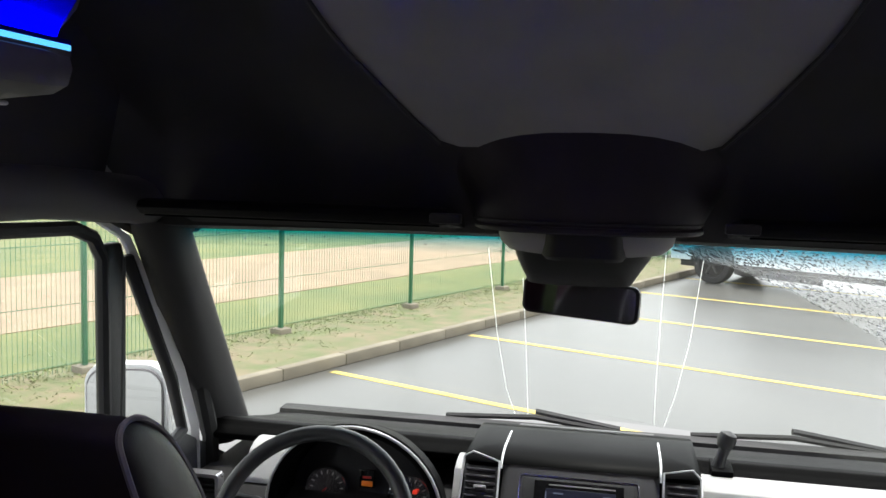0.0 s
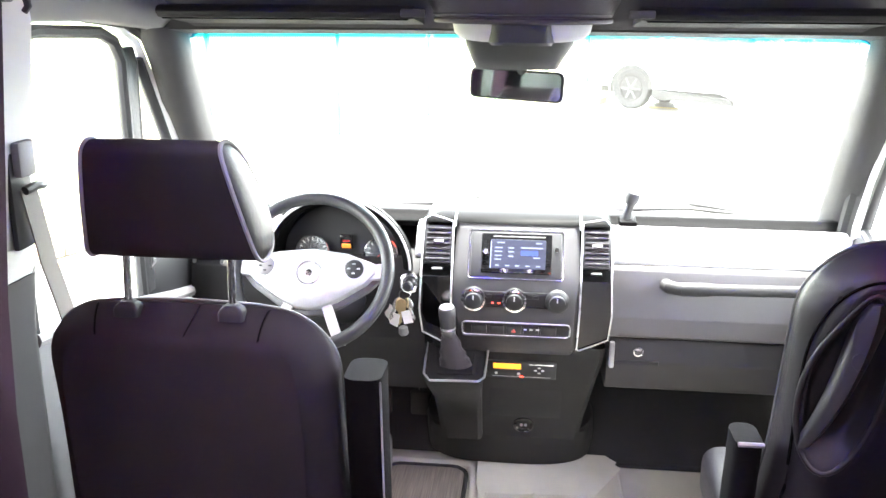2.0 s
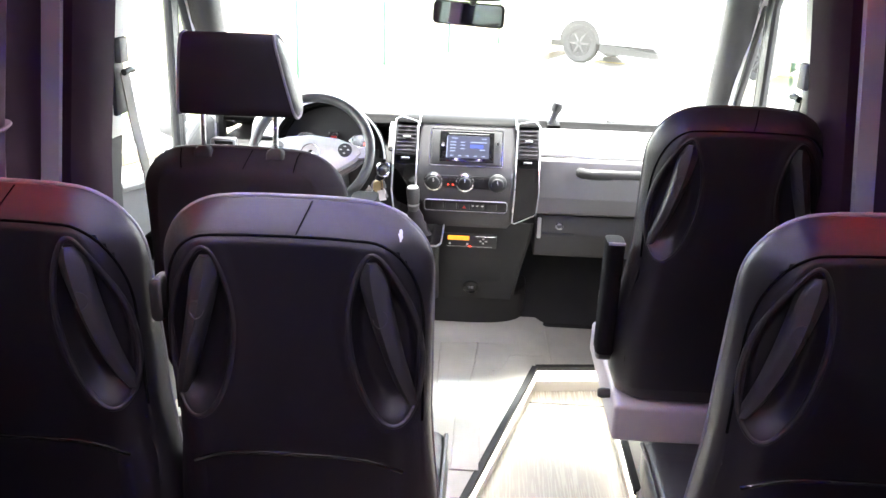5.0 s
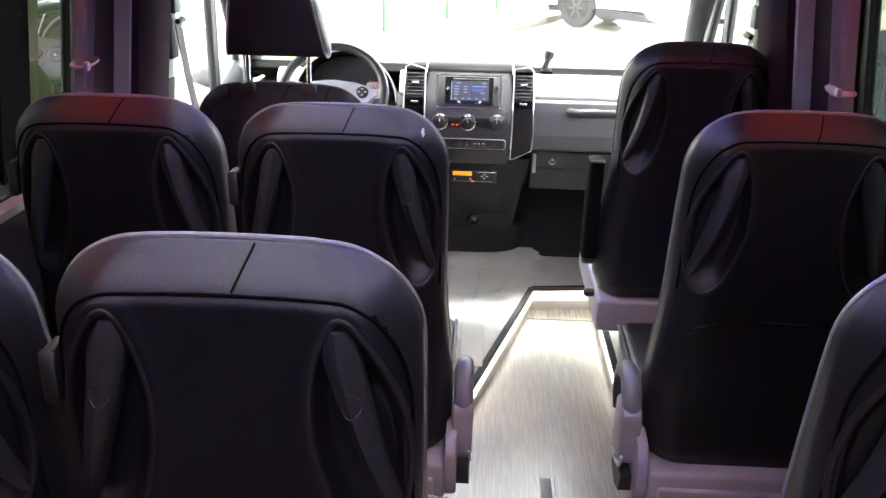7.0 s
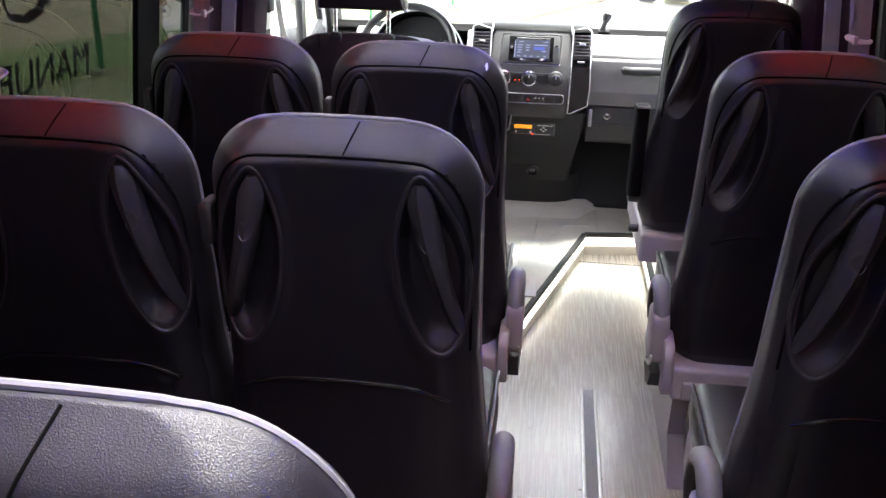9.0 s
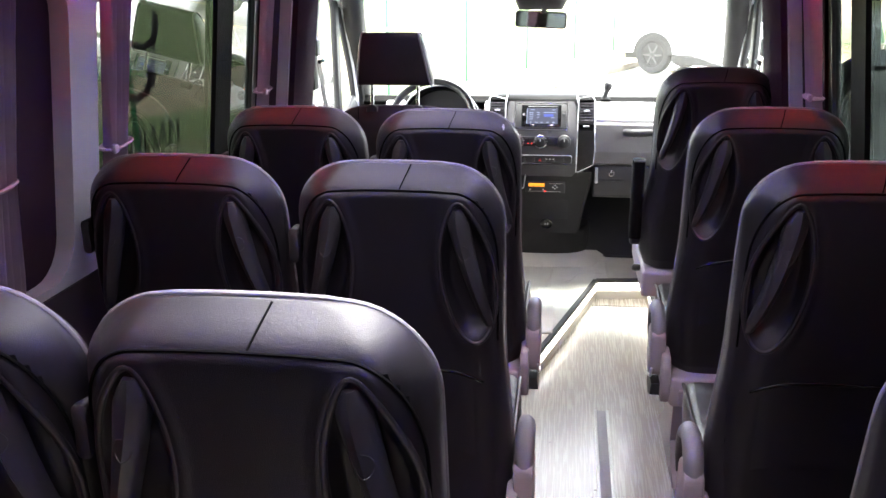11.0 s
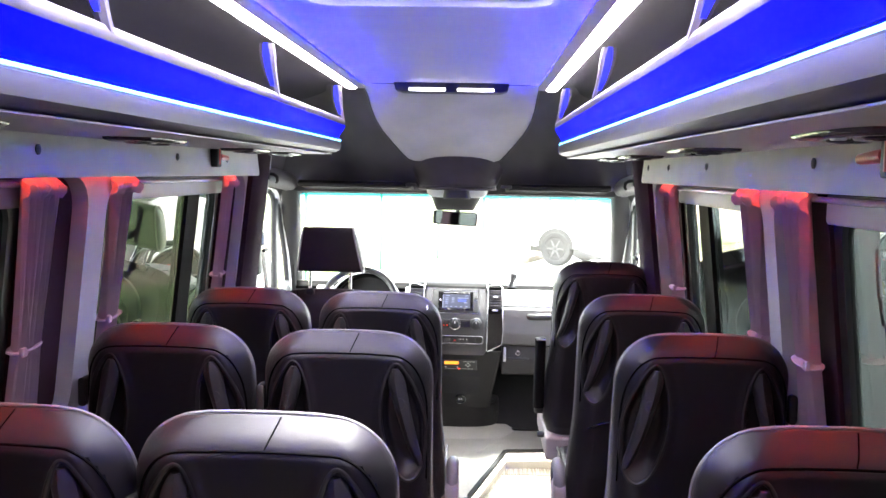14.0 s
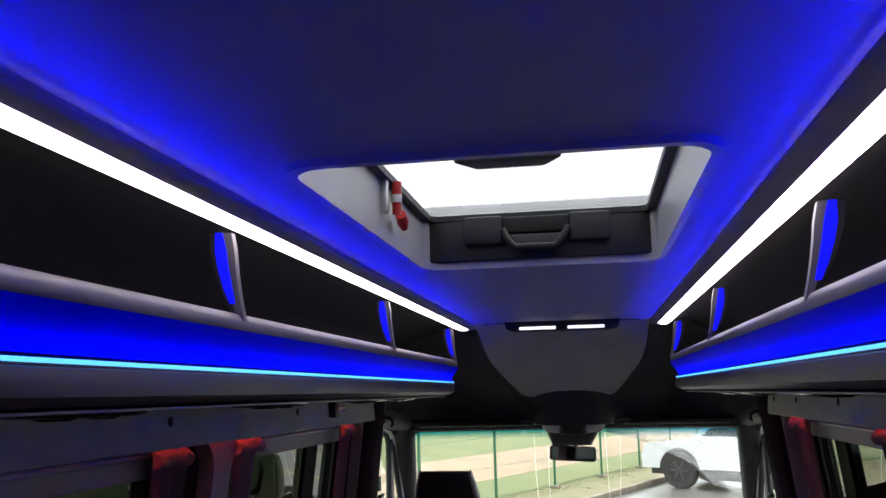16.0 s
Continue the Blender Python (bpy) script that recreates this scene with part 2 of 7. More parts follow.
def lathe(centre, axis, profile, seg=24, bm=None):
    """Turned shape: profile of (distance along axis, radius)."""
    axis = Vector(axis).normalized()
    u = axis.orthogonal().normalized()
    w = axis.cross(u)
    c = Vector(centre)
    return loft([[c + axis * d + (u * math.cos(2 * math.pi * k / seg) + w * math.sin(2 * math.pi * k / seg)) * max(r, 1e-4) for k in range(seg)] for d, r in profile], bm=bm)


def prism(points, axis, a, b, bm=None, bevel=0.0):
    """A flat outline pushed along x, y or z from a to b; the outline's two numbers are the other axes in order."""
    def place(p, d):
        return {"x": (d, p[0], p[1]), "y": (p[0], d, p[1]), "z": (p[0], p[1], d)}[axis]
    out = loft([[place(p, a) for p in points], [place(p, b) for p in points]])
    if bevel:
        bmesh.ops.bevel(out, geom=out.edges[:], offset=bevel, segments=2, affect="EDGES", profile=0.5)
    return merge(bm, out) if bm else out


def rounded(y0, y1, z0, z1, r, seg=6):
    """Outline of a rectangle with rounded corners."""
    out = []
    for cy, cz, a0 in ((y1 - r, z1 - r, 0), (y0 + r, z1 - r, 90), (y0 + r, z0 + r, 180), (y1 - r, z0 + r, 270)):
        for k in range(seg + 1):
            a = radians(a0 + 90 * k / seg)
            out.append((cy + r * math.cos(a), cz + r * math.sin(a)))
    return out


def pierced(outer, holes, place, thick):
    """A sheet with holes: outlines in two numbers, place(u, v, d) gives the point at depth d."""
    b = bmesh.new()
    loops = []
    for o in (outer, *holes):
        vs = [b.verts.new((u, v, 0)) for u, v in o]
        loops.append(vs)
        for i in range(len(vs)):
            b.edges.new((vs[i - 1], vs[i]))
    bmesh.ops.triangle_fill(b, edges=b.edges[:], use_beauty=True)
    out = bmesh.new()
    front = {v: out.verts.new(place(v.co.x, v.co.y, 0)) for v in b.verts}
    back = {v: out.verts.new(place(v.co.x, v.co.y, thick)) for v in b.verts}
    for f in b.faces:
        out.faces.new([front[v] for v in f.verts])
        out.faces.new([back[v] for v in f.verts][::-1])
    for vs in loops:
        for i in range(len(vs)):
            a, c = vs[i - 1], vs[i]
            out.faces.new((front[a], front[c], back[c], back[a]))
    b.free()
    return out


def written(text, size, m, parent, material, name="lettering"):
    """Raised lettering as a mesh; m places the text's own plane."""
    cu = bpy.data.curves.new(name, "FONT")
    cu.body, cu.size, cu.extrude = text, size, 0.0006
    tmp = bpy.data.objects.new(name, cu)
    me = bpy.data.meshes.new_from_object(tmp)
    bpy.data.objects.remove(tmp)
    me.transform(m)
    me.materials.clear()
    me.materials.append(material)
    ob = new(name, me)
    ob.parent = parent
    if parent.type == "EMPTY":
        ob.matrix_parent_inverse = parent.matrix_basis.inverted()
    return ob


def wall_x(z):
    """Half the width between the side linings at height z."""
    if z < 0.9:
        return 0.87
    return 0.87 - 0.115 * (z - 0.9)

# ---- the van's shell: floor, walls, ceiling ----
REAR, JOINT, FRONT = -3.55, 0.76, 2.62
STEP = 0.095

floor = solid("floor", box((-0.93, REAR, -0.05), (0.93, 1.76, 0.0), 0), WOOD, "pale washed oak vinyl floor, worn and glossy", "floor", "structure")

cab = [(-0.93, 0.80), (0.048, 0.80), (0.292, 1.69), (0.535, 1.72), (0.535, 0.95), (0.93, 0.95), (0.93, 2.62), (-0.93, 2.62)]
cab_floor = solid("cab_floor", prism([(x, y) for x, y in cab], "z", -0.02, STEP, bevel=0.0), VINYLFLOOR, "grey moulded vinyl cab floor, one step up", "floor", "structure")
# moulded rise around the foot of the console and a shallow raised field
rise = bmesh.new()
loft([[(x, y, z) for x, y, z in ring] for ring in (
    [(-0.09, 1.86, STEP), (0.26, 1.88, STEP), (0.36, 2.065, STEP), (-0.10, 2.065, STEP)],
    [(-0.09, 1.93, STEP + 0.022), (0.25, 1.94, STEP + 0.022), (0.32, 2.065, STEP + 0.022), (-0.10, 2.065, STEP + 0.022)],
    [(-0.09, 1.97, STEP + 0.034), (0.24, 1.98, STEP + 0.034), (0.30, 2.065, STEP + 0.034), (-0.10, 2.065, STEP + 0.034)])], bm=rise)
box((0.02, 1.0, STEP - 0.001), (0.10, 1.55, STEP + 0.006), 0.004, bm=rise)
tagged(finish("floor_moulding", rise, VINYLFLOOR), "grey moulded floor hump at the console foot", "floor trim", kind="structure")

# step edge: dark nosing and a lit riser
edge = [(0.048, 0.80), (0.292, 1.69), (0.535, 1.72), (0.535, 0.95)]
nose, lit = bmesh.new(), bmesh.new()
for (xa, ya), (xb, yb) in zip(edge, edge[1:]):
    d = Vector((xb - xa, yb - ya, 0)).normalized()
    n = Vector((d.y, -d.x, 0))
    p, q = Vector((xa, ya, 0)), Vector((xb, yb, 0))
    for b, o0, o1, z0, z1 in ((nose, -0.014, 0.006, STEP - 0.012, STEP + 0.004), (lit, 0.001, 0.0035, STEP - 0.052, STEP - 0.014)):
        loft([[c + n * o0 + Vector((0, 0, z0)), c + n * o1 + Vector((0, 0, z0)), c + n * o1 + Vector((0, 0, z1)), c + n * o0 + Vector((0, 0, z1))] for c in (p, q)], bm=b)
step = thing("step_edging", (0.3, 1.7, 0), "step edging with dark nosing and glowing white light strip", "step trim", kind="structure")
part("nosing", nose, RUBBER, step, "dark rubber nosing")
part("light_strip", lit, STEP_LED, step, "glowing white riser light")
seam = box((0.27, 1.60, 0.0), (0.53, 1.604, 0.0012), 0)
tagged(finish("floor_joint", seam, RUBBER), "thin dark joint across the oak floor", "floor trim", kind="structure")

# specks of dirt trodden in on the aisle floor
rnd = random.Random(11)
dirt = bmesh.new()
for k in range(70):
    x, y, r = rnd.uniform(0.07, 0.40), rnd.uniform(-2.2, 0.7), rnd.choice((0.0015, 0.002, 0.003, 0.005))
    dirt.faces.new([dirt.verts.new((x + r * math.cos(a) * rnd.uniform(0.5, 1.3), y + r * math.sin(a) * rnd.uniform(0.5, 1.3), 0.0016)) for a in [q * math.pi / 3 for q in range(6)]])
tagged(finish("floor_dirt", dirt, mat("trodden_dirt", (0.09, 0.08, 0.065), 0.9, bump=0.3)), "specks of trodden dirt on the floor", "dirt", kind="stuff")

# seat rails let into the aisle floor
for i, x in enumerate((0.284,)):
    rail = thing("floor_rail", (x, 0.0, 0), "aluminium seat rail let into the floor", "floor rail", kind="structure")
    part("rail_lip", box((x - 0.026, REAR + 0.1, 0.0), (x - 0.016, 0.54, 0.006), 0.0015), ALU, rail)
    part("rail_lip", box((x + 0.016, REAR + 0.1, 0.0), (x + 0.026, 0.54, 0.006), 0.0015), ALU, rail)
    part("rail_bed", box((x - 0.016, REAR + 0.1, 0.0), (x + 0.016, 0.54, 0.002), 0), DASHGREY, rail)
    studs = bmesh.new()
    y = 0.5
    while y > REAR + 0.15:
        box((x - 0.004, y - 0.012, 0.001), (x + 0.004, y + 0.012, 0.0028), 0.0006, 1, bm=studs)
        y -= 0.05
    part("rail_teeth", studs, DASHGREY, rail)

# side linings with window openings
CASSETTE = mat("pale_blind_cassette", (0.40, 0.42, 0.37), 0.5, bump=0.1, vary=0.05)
RAILWHITE = mat("white_curtain_rail", (0.78, 0.77, 0.76), 0.3, bump=0.03, vary=0.04)
LEFT_HOLES = [(-0.60, 0.50), (-1.90, -0.94)]
RIGHT_HOLES = [(-0.66, 0.42), (-1.90, -0.93)]
HOLE_Z = (0.90, 1.505)
LEFT_LINING = [(-0.612, 0.685), (-2.05, -0.715)]
RIGHT_LINING = [(-0.632, 0.68), (-2.05, -0.712)]
for side, sname, holes, lining in ((-1, "left", LEFT_HOLES, LEFT_LINING), (1, "right", RIGHT_HOLES, RIGHT_LINING)):
    def place(u, v, d, s=side):
        return (s * (wall_x(v) + d), u, v)
    inner = pierced([(REAR, 0.0), (0.98, 0.0), (0.98, 0.9), (0.98, 1.53), (REAR, 1.53), (REAR, 0.9)], [rounded(a, b, *HOLE_Z, 0.085) for a, b in lining], place, 0.040)
    solid("wall_" + sname, inner, PILLAR, "grey cloth-lined side wall with deep window recesses", "wall", "structure")
    upper = loft([[(side * x, y, z) for x, z in ((wall_x(1.52) - 0.034, 1.505), (wall_x(1.52) - 0.037, 1.515), (wall_x(1.62) - 0.020, 1.62), (wall_x(1.62) + 0.04, 1.62), (wall_x(1.52) + 0.04, 1.532), (wall_x(1.52) - 0.024, 1.530), (wall_x(1.52) - 0.029, 1.506))] for y in (REAR, 0.80)])
    panel = thing("wall_panel_" + sname, (side * 0.78, -1, 1.52), "pale grey-green fixing panel above the windows", "wall panel", kind="structure")
    part("panel_board", upper, PANEL, panel)
    for y in ((0.28, -0.225, -1.04, -1.85) if side < 0 else (0.60, 0.24, -0.26, -1.06, -1.85)):
        part("panel_bolt", lathe((side * (wall_x(1.57) - 0.029), y, 1.562), (-side, 0, 0), [(-0.004, 0.011), (0.002, 0.011), (0.004, 0.007), (0.0045, 0.0)], 12), BLACKPL, panel, "black bolt head")
    led = box((side * (wall_x(1.52) - 0.0045) - 0.002, REAR + 0.1, 1.524), (side * (wall_x(1.52) - 0.0045) + 0.002, 0.56, 1.529), 0)
    # black strip added inside the lip to soak up red bounce
    part("bounce_stop", loft([[(side * (wall_x(1.52) - o), y, z) for o, z in ((0.0225, 1.5285), (0.0275, 1.5065), (0.0282, 1.5065), (0.0232, 1.5285))] for y in (REAR + 0.05, 0.79)]), RUBBER, panel, "added black strip stopping red bounce behind the panel lip")
    part("red_light_strip", led, RED_LED, panel, "hidden red light strip")
    # glazing
    for k, (a, b) in enumerate(holes):
        w = thing("window_%s_%d" % (sname, k + 1), (side * 0.9, (a + b) / 2, 0.9), "tinted side window with dark rubber frame", "window", kind="structure")
        gx = 0.052
        rv = pierced(rounded(lining[k][0] - 0.02, lining[k][1] + 0.02, 0.87, 1.528, 0.09), [rounded(a, b, 0.90, 1.50, 0.07)], lambda u, v, d, s=side: (s * (wall_x(v) + 0.0405 + d), u, v), 0.0105)
        part("recess_lining", rv, REVEAL, w, "plum cloth lining of the window recess")
        fr = pierced([(u, v) for u, v in rounded(a - 0.05, b + 0.05, 0.86, 1.535, 0.08)], [rounded(a + 0.035, b - 0.035, 0.935, 1.455, 0.05)], lambda u, v, d, s=side: (s * (wall_x(v) + gx + d), u, v), 0.02)
        part("window_frame", fr, BLACKPL, w)
        sheet = loft([[(side * (wall_x(z) + gx + 0.012), y, z) for y in (a, b)] for z in (0.90, 1.49)], caps=False, closed=False)
        pane("pane", sheet, TINTED, w, (0, (a + b) / 2, 1.2))
        # white blind cassette across the head of the window
        part("blind_cassette", loft([[(side * (wall_x(1.48) + x), y, z) for x, z in ((0.050, 1.440), (0.040, 1.440), (0.036, 1.447), (0.036, 1.500), (0.050, 1.500))] for y in (a + 0.01, b - 0.01)]), CASSETTE, w)
        r0, r1 = lining[k][0] + 0.02, lining[k][1] - 0.09
        part("curtain_rail", tube([(side * (wall_x(1.49) + 0.030), r0, 1.483), (side * (wall_x(1.49) + 0.027), r0 + 0.03, 1.489), (side * (wall_x(1.49) + 0.026), r0 + 0.08, 1.490), (side * (wall_x(1.49) + 0.026), r1 - 0.08, 1.490), (side * (wall_x(1.49) + 0.027), r1 - 0.03, 1.489), (side * (wall_x(1.49) + 0.032), r1, 1.482)], 0.006, 8), RAILWHITE, w, "bright curtain rail")
        # dark bar on the pane, standing in for a pillar's reflection
        ym = b - 0.30 if k == 0 else (a + b) / 2
        part("reflection_bar", loft([[(side * (wall_x(z) + d), y, z) for d, y in ((0.046, ym - 0.06), (0.046, ym + 0.06), (0.060, ym + 0.06), (0.060, ym - 0.06))] for z in (0.93, 1.46)]), DASHDARK, w)
    # dark panel added below the windows, the seats' shade put in as colour
    solid("wall_shade_panel_" + sname, box((min(side * 0.862, side * 0.8695), REAR + 0.06, 0.02), (max(side * 0.862, side * 0.8695), 0.69, 0.885), 0.003), WALLSHADE, "dark plum panel added as seat shade on the wall below the windows", "wall", "structure")
    # outer skin, closing the body outside the lining
    skin = pierced([(REAR, -0.25), (1.02, -0.25), (1.02, 0.9), (1.02, 1.62), (REAR, 1.62), (REAR, 0.9)], [rounded(a, b, 0.90, 1.505, 0.07) for a, b in holes], lambda u, v, d, s=side: (s * (wall_x(v) + 0.075 + d), u, v), 0.02)
    solid("body_side_" + sname, skin, WHITEPAINT, "white painted van body side", "body panel", "structure")

# unseen rear wall, made black to keep bounce off the seat backs
rear = pierced([(-0.96, -0.25), (0.96, -0.25), (0.96, 2.02), (-0.96, 2.02)], [rounded(-0.68, -0.06, 0.95, 1.52, 0.06), rounded(0.06, 0.68, 0.95, 1.52, 0.06)], lambda u, v, d: (u, REAR - d, v), 0.05)
solid("wall_rear", rear, RACKBACK, "plain unseen rear wall, black to cut bounced light", "wall", "structure")
for k, (a, b) in enumerate(((-0.70, -0.04), (0.04, 0.70))):
    w = thing("window_rear_%d" % (k + 1), ((a + b) / 2, REAR - 0.03, 0.95), "tinted rear door window", "window", kind="structure")
    pane("pane", loft([[(a, REAR - 0.03, z), (b, REAR - 0.03, z)] for z in (0.93, 1.54)], caps=False, closed=False), TINTED, w, (0, 0, 1.2))
roof = box((-0.97, REAR, 1.995), (0.97, -1.86, 2.02), 0)
for lo, hi in (((-0.97, -1.86, 1.995), (-0.25, -0.90, 2.02)), ((0.28, -1.86, 1.995), (0.97, -0.90, 2.02)), ((-0.97, -0.90, 1.995), (0.97, 1.2, 2.02))):
    box(lo, hi, 0, bm=roof)
solid("roof", roof, WHITEPAINT, "white van roof skin", "roof", "structure")
shoulder = bmesh.new()
for s in (-1, 1):
    loft([[(s * x, y, z) for x, z in ((0.86, 1.60), (0.90, 1.60), (0.98, 2.015), (0.94, 2.015))] for y in (REAR, 1.2)], bm=shoulder)
solid("roof_side", shoulder, WHITEPAINT, "white upper body side", "body panel", "structure")

# ceiling panel with hatch opening
HATCH = (-0.236, 0.266, -1.83, -0.928)
CZ = 1.883
ceil = pierced([(-0.40, REAR), (0.40, REAR), (0.40, JOINT), (-0.40, JOINT)], [rounded(*HATCH, 0.05)], lambda u, v, d: (u, v, CZ + d), 0.012)
for s in (-1, 1):
    loft([[(s * x, y, z) for x, z in ((0.372, 1.8835), (0.424, 1.872), (0.430, 1.876), (0.430, 1.897), (0.372, 1.897))] for y in (REAR, JOINT)], bm=ceil)
solid("ceiling", ceil, CEIL, "smooth grey vinyl ceiling with rounded hatch opening", "ceiling", "structure")
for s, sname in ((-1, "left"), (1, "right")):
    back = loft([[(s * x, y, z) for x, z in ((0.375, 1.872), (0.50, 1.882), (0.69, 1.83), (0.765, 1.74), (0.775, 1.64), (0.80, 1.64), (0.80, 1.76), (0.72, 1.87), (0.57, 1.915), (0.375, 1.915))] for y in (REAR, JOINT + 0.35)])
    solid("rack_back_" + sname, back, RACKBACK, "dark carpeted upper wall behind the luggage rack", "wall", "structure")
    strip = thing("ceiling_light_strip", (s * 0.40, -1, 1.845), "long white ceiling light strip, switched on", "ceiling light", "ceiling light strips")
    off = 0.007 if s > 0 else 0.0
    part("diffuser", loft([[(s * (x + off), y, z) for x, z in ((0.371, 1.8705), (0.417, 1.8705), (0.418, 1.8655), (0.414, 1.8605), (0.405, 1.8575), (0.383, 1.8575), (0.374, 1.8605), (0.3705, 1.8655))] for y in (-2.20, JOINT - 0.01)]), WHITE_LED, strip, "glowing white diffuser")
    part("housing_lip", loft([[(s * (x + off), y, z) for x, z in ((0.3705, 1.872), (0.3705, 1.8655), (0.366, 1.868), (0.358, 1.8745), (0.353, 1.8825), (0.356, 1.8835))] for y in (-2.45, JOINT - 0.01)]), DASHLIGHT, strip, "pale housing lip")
    # added cove: unseen blue emitter, with shelf and lid to shape its glow
    part("cove_shelf", loft([[(s * (x + off), y, z) for x, z in ((0.3700, 1.8600), (0.3440, 1.8614), (0.3365, 1.8650), (0.3355, 1.8680), (0.3372, 1.8678), (0.3385, 1.8660), (0.3445, 1.8628), (0.3700, 1.8620))] for y in (-2.45, JOINT - 0.01)]), CEIL, strip, "added narrow grey shelf hiding the blue emitter")
    part("added_cove_light", loft([[(s * (0.3560 + off), y, 1.8640), (s * (0.3575 + off), y, 1.8690)] for y in (-2.45, JOINT - 0.02)], caps=False, closed=False), COVE_GLOW, strip, "added unseen blue light washing the ceiling")
    part("cove_lid", box((min(s * (0.3450 + off), s * (0.3570 + off)), -2.45, 1.8716), (max(s * (0.3450 + off), s * (0.3570 + off)), JOINT - 0.02, 1.8724), 0), CEIL, strip, "added thin lid shading the ceiling next to the strip")
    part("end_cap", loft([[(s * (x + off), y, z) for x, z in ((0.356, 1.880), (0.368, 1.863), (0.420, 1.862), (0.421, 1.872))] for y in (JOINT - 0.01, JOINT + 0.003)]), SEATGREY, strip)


# rack face vinyl, the strip's blue light tinted into its base colour
FASCIA = mat("vinyl_tinted_blue_light", (0.0008, 0.0022, 0.30), 0.55, spec=0.02, bump=0.25, fine=1000, vary=0.08)
BRACKET = mat("bracket_plastic", (0.085, 0.080, 0.090), 0.4, bump=0.15, fine=900)


def luggage_rack(s):
    rack = thing("luggage_rack", (s * 0.6, -1, 1.62), "grey padded overhead luggage rack with blue edge light", "luggage rack", "luggage racks")
    prof = [(0.420, 1.735), (0.414, 1.725), (0.415, 1.711), (0.428, 1.690), (0.443, 1.670), (0.449, 1.655), (0.442, 1.648), (0.430, 1.643), (0.427, 1.630), (0.432, 1.613), (0.448, 1.604), (0.49, 1.600), (0.66, 1.597), (0.775, 1.597), (0.775, 1.633), (0.49, 1.633), (0.463, 1.640), (0.450, 1.68), (0.442, 1.718), (0.434, 1.733), (0.427, 1.738)]
    ring0 = [[(s * x, y, z) for x, z in prof] for y in (REAR + 0.02, 0.70)]
    # the nose rounds off towards the front end
    ring1 = [(s * (x + 0.010), 0.745, z + (1.655 - z) * 0.10) for x, z in prof]
    ring2 = [(s * (x + 0.03), 0.765, z + (1.655 - z) * 0.35) for x, z in prof]
    part("tray", loft([*ring0, ring1, ring2]), RACKVINYL, rack)
    part("underside", box((min(s * 0.462, s * 0.770), REAR + 0.03, 1.5945), (max(s * 0.462, s * 0.770), 0.69, 1.5985), 0.002), RACKUNDER, rack, "pale lilac underside panel")
    # added emitter, kept out of sight, that turns the rack face blue
    part("added_wash_strip", loft([[(s * 0.4402, y, 1.6534), (s * 0.4452, y, 1.6516)] for y in (REAR + 0.05, 0.735)], caps=False, closed=False), BLUE_WASH, rack, "added unseen blue emitter washing the rack face")
    part("blue_light_strip", box((min(s * 0.4345, s * 0.4385), REAR + 0.05, 1.6482), (max(s * 0.4345, s * 0.4385), 0.74, 1.6535), 0.001), BLUE_LED, rack, "glowing blue light strip")
    # blocker added above the strip, keeps the wash off the ceiling
    part("light_stop_lip", box((min(s * 0.4350, s * 0.4380), REAR + 0.05, 1.6536), (max(s * 0.4350, s * 0.4380), 0.74, 1.6580), 0.0005), FASCIA, rack, "added lip above the strip that blocks the wash")
    part("fascia", loft([[(s * (x - 0.0012), y, z) for x, z in ((0.4150, 1.7105), (0.4280, 1.6900), (0.4430, 1.6700), (0.4488, 1.6560))] for y in (REAR + 0.03, 0.70, 0.735)], caps=False, closed=False), FASCIA, rack, "vinyl face with the strip's blue light put into its colour")
    # blocker added below the strip against leaking light
    part("light_leak_stop", box((min(s * 0.4345, s * 0.4420), REAR + 0.05, 1.6430), (max(s * 0.4345, s * 0.4420), 0.74, 1.6481), 0.0005), RACKVINYL, rack)
    for y in (0.66, -0.46, -1.53, -2.60):
        arc = [(0.420 + (0.010 * t if s > 0 else 0) + 0.006 * math.sin(t * math.pi) + 0.022 * t, y + 0.03 * (1 - t), 1.725 + 0.135 * t) for t in (0, 0.2, 0.4, 0.6, 0.8, 1)]
        b = bmesh.new()
        loft([[(s * (px - w), py - 0.006, pz), (s * px, py - 0.012, pz), (s * (px + w), py - 0.006, pz), (s * (px + w), py + 0.008, pz), (s * (px - w), py + 0.008, pz)] for (px, py, pz), w in zip(arc, (0.007, 0.011, 0.015, 0.018, 0.020, 0.018))], bm=b)
        br = part("bracket", b, BRACKET, rack, "curved grey bracket")
        # emissive blue patch added on the bracket's rear face
        ins = loft([[(s * (px - w * 0.45), py - 0.0125, pz), (s * (px + w * 0.5), py - 0.0125, pz), (s * (px + w * 0.5), py - 0.009, pz), (s * (px - w * 0.45), py - 0.009, pz)] for (px, py, pz), w in zip(arc[1:], (0.009, 0.015, 0.018, 0.019, 0.012))])
        part("blue_patch", ins, BLUE_PATCH, br, "added glowing blue patch")
    return rack


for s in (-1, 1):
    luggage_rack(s)

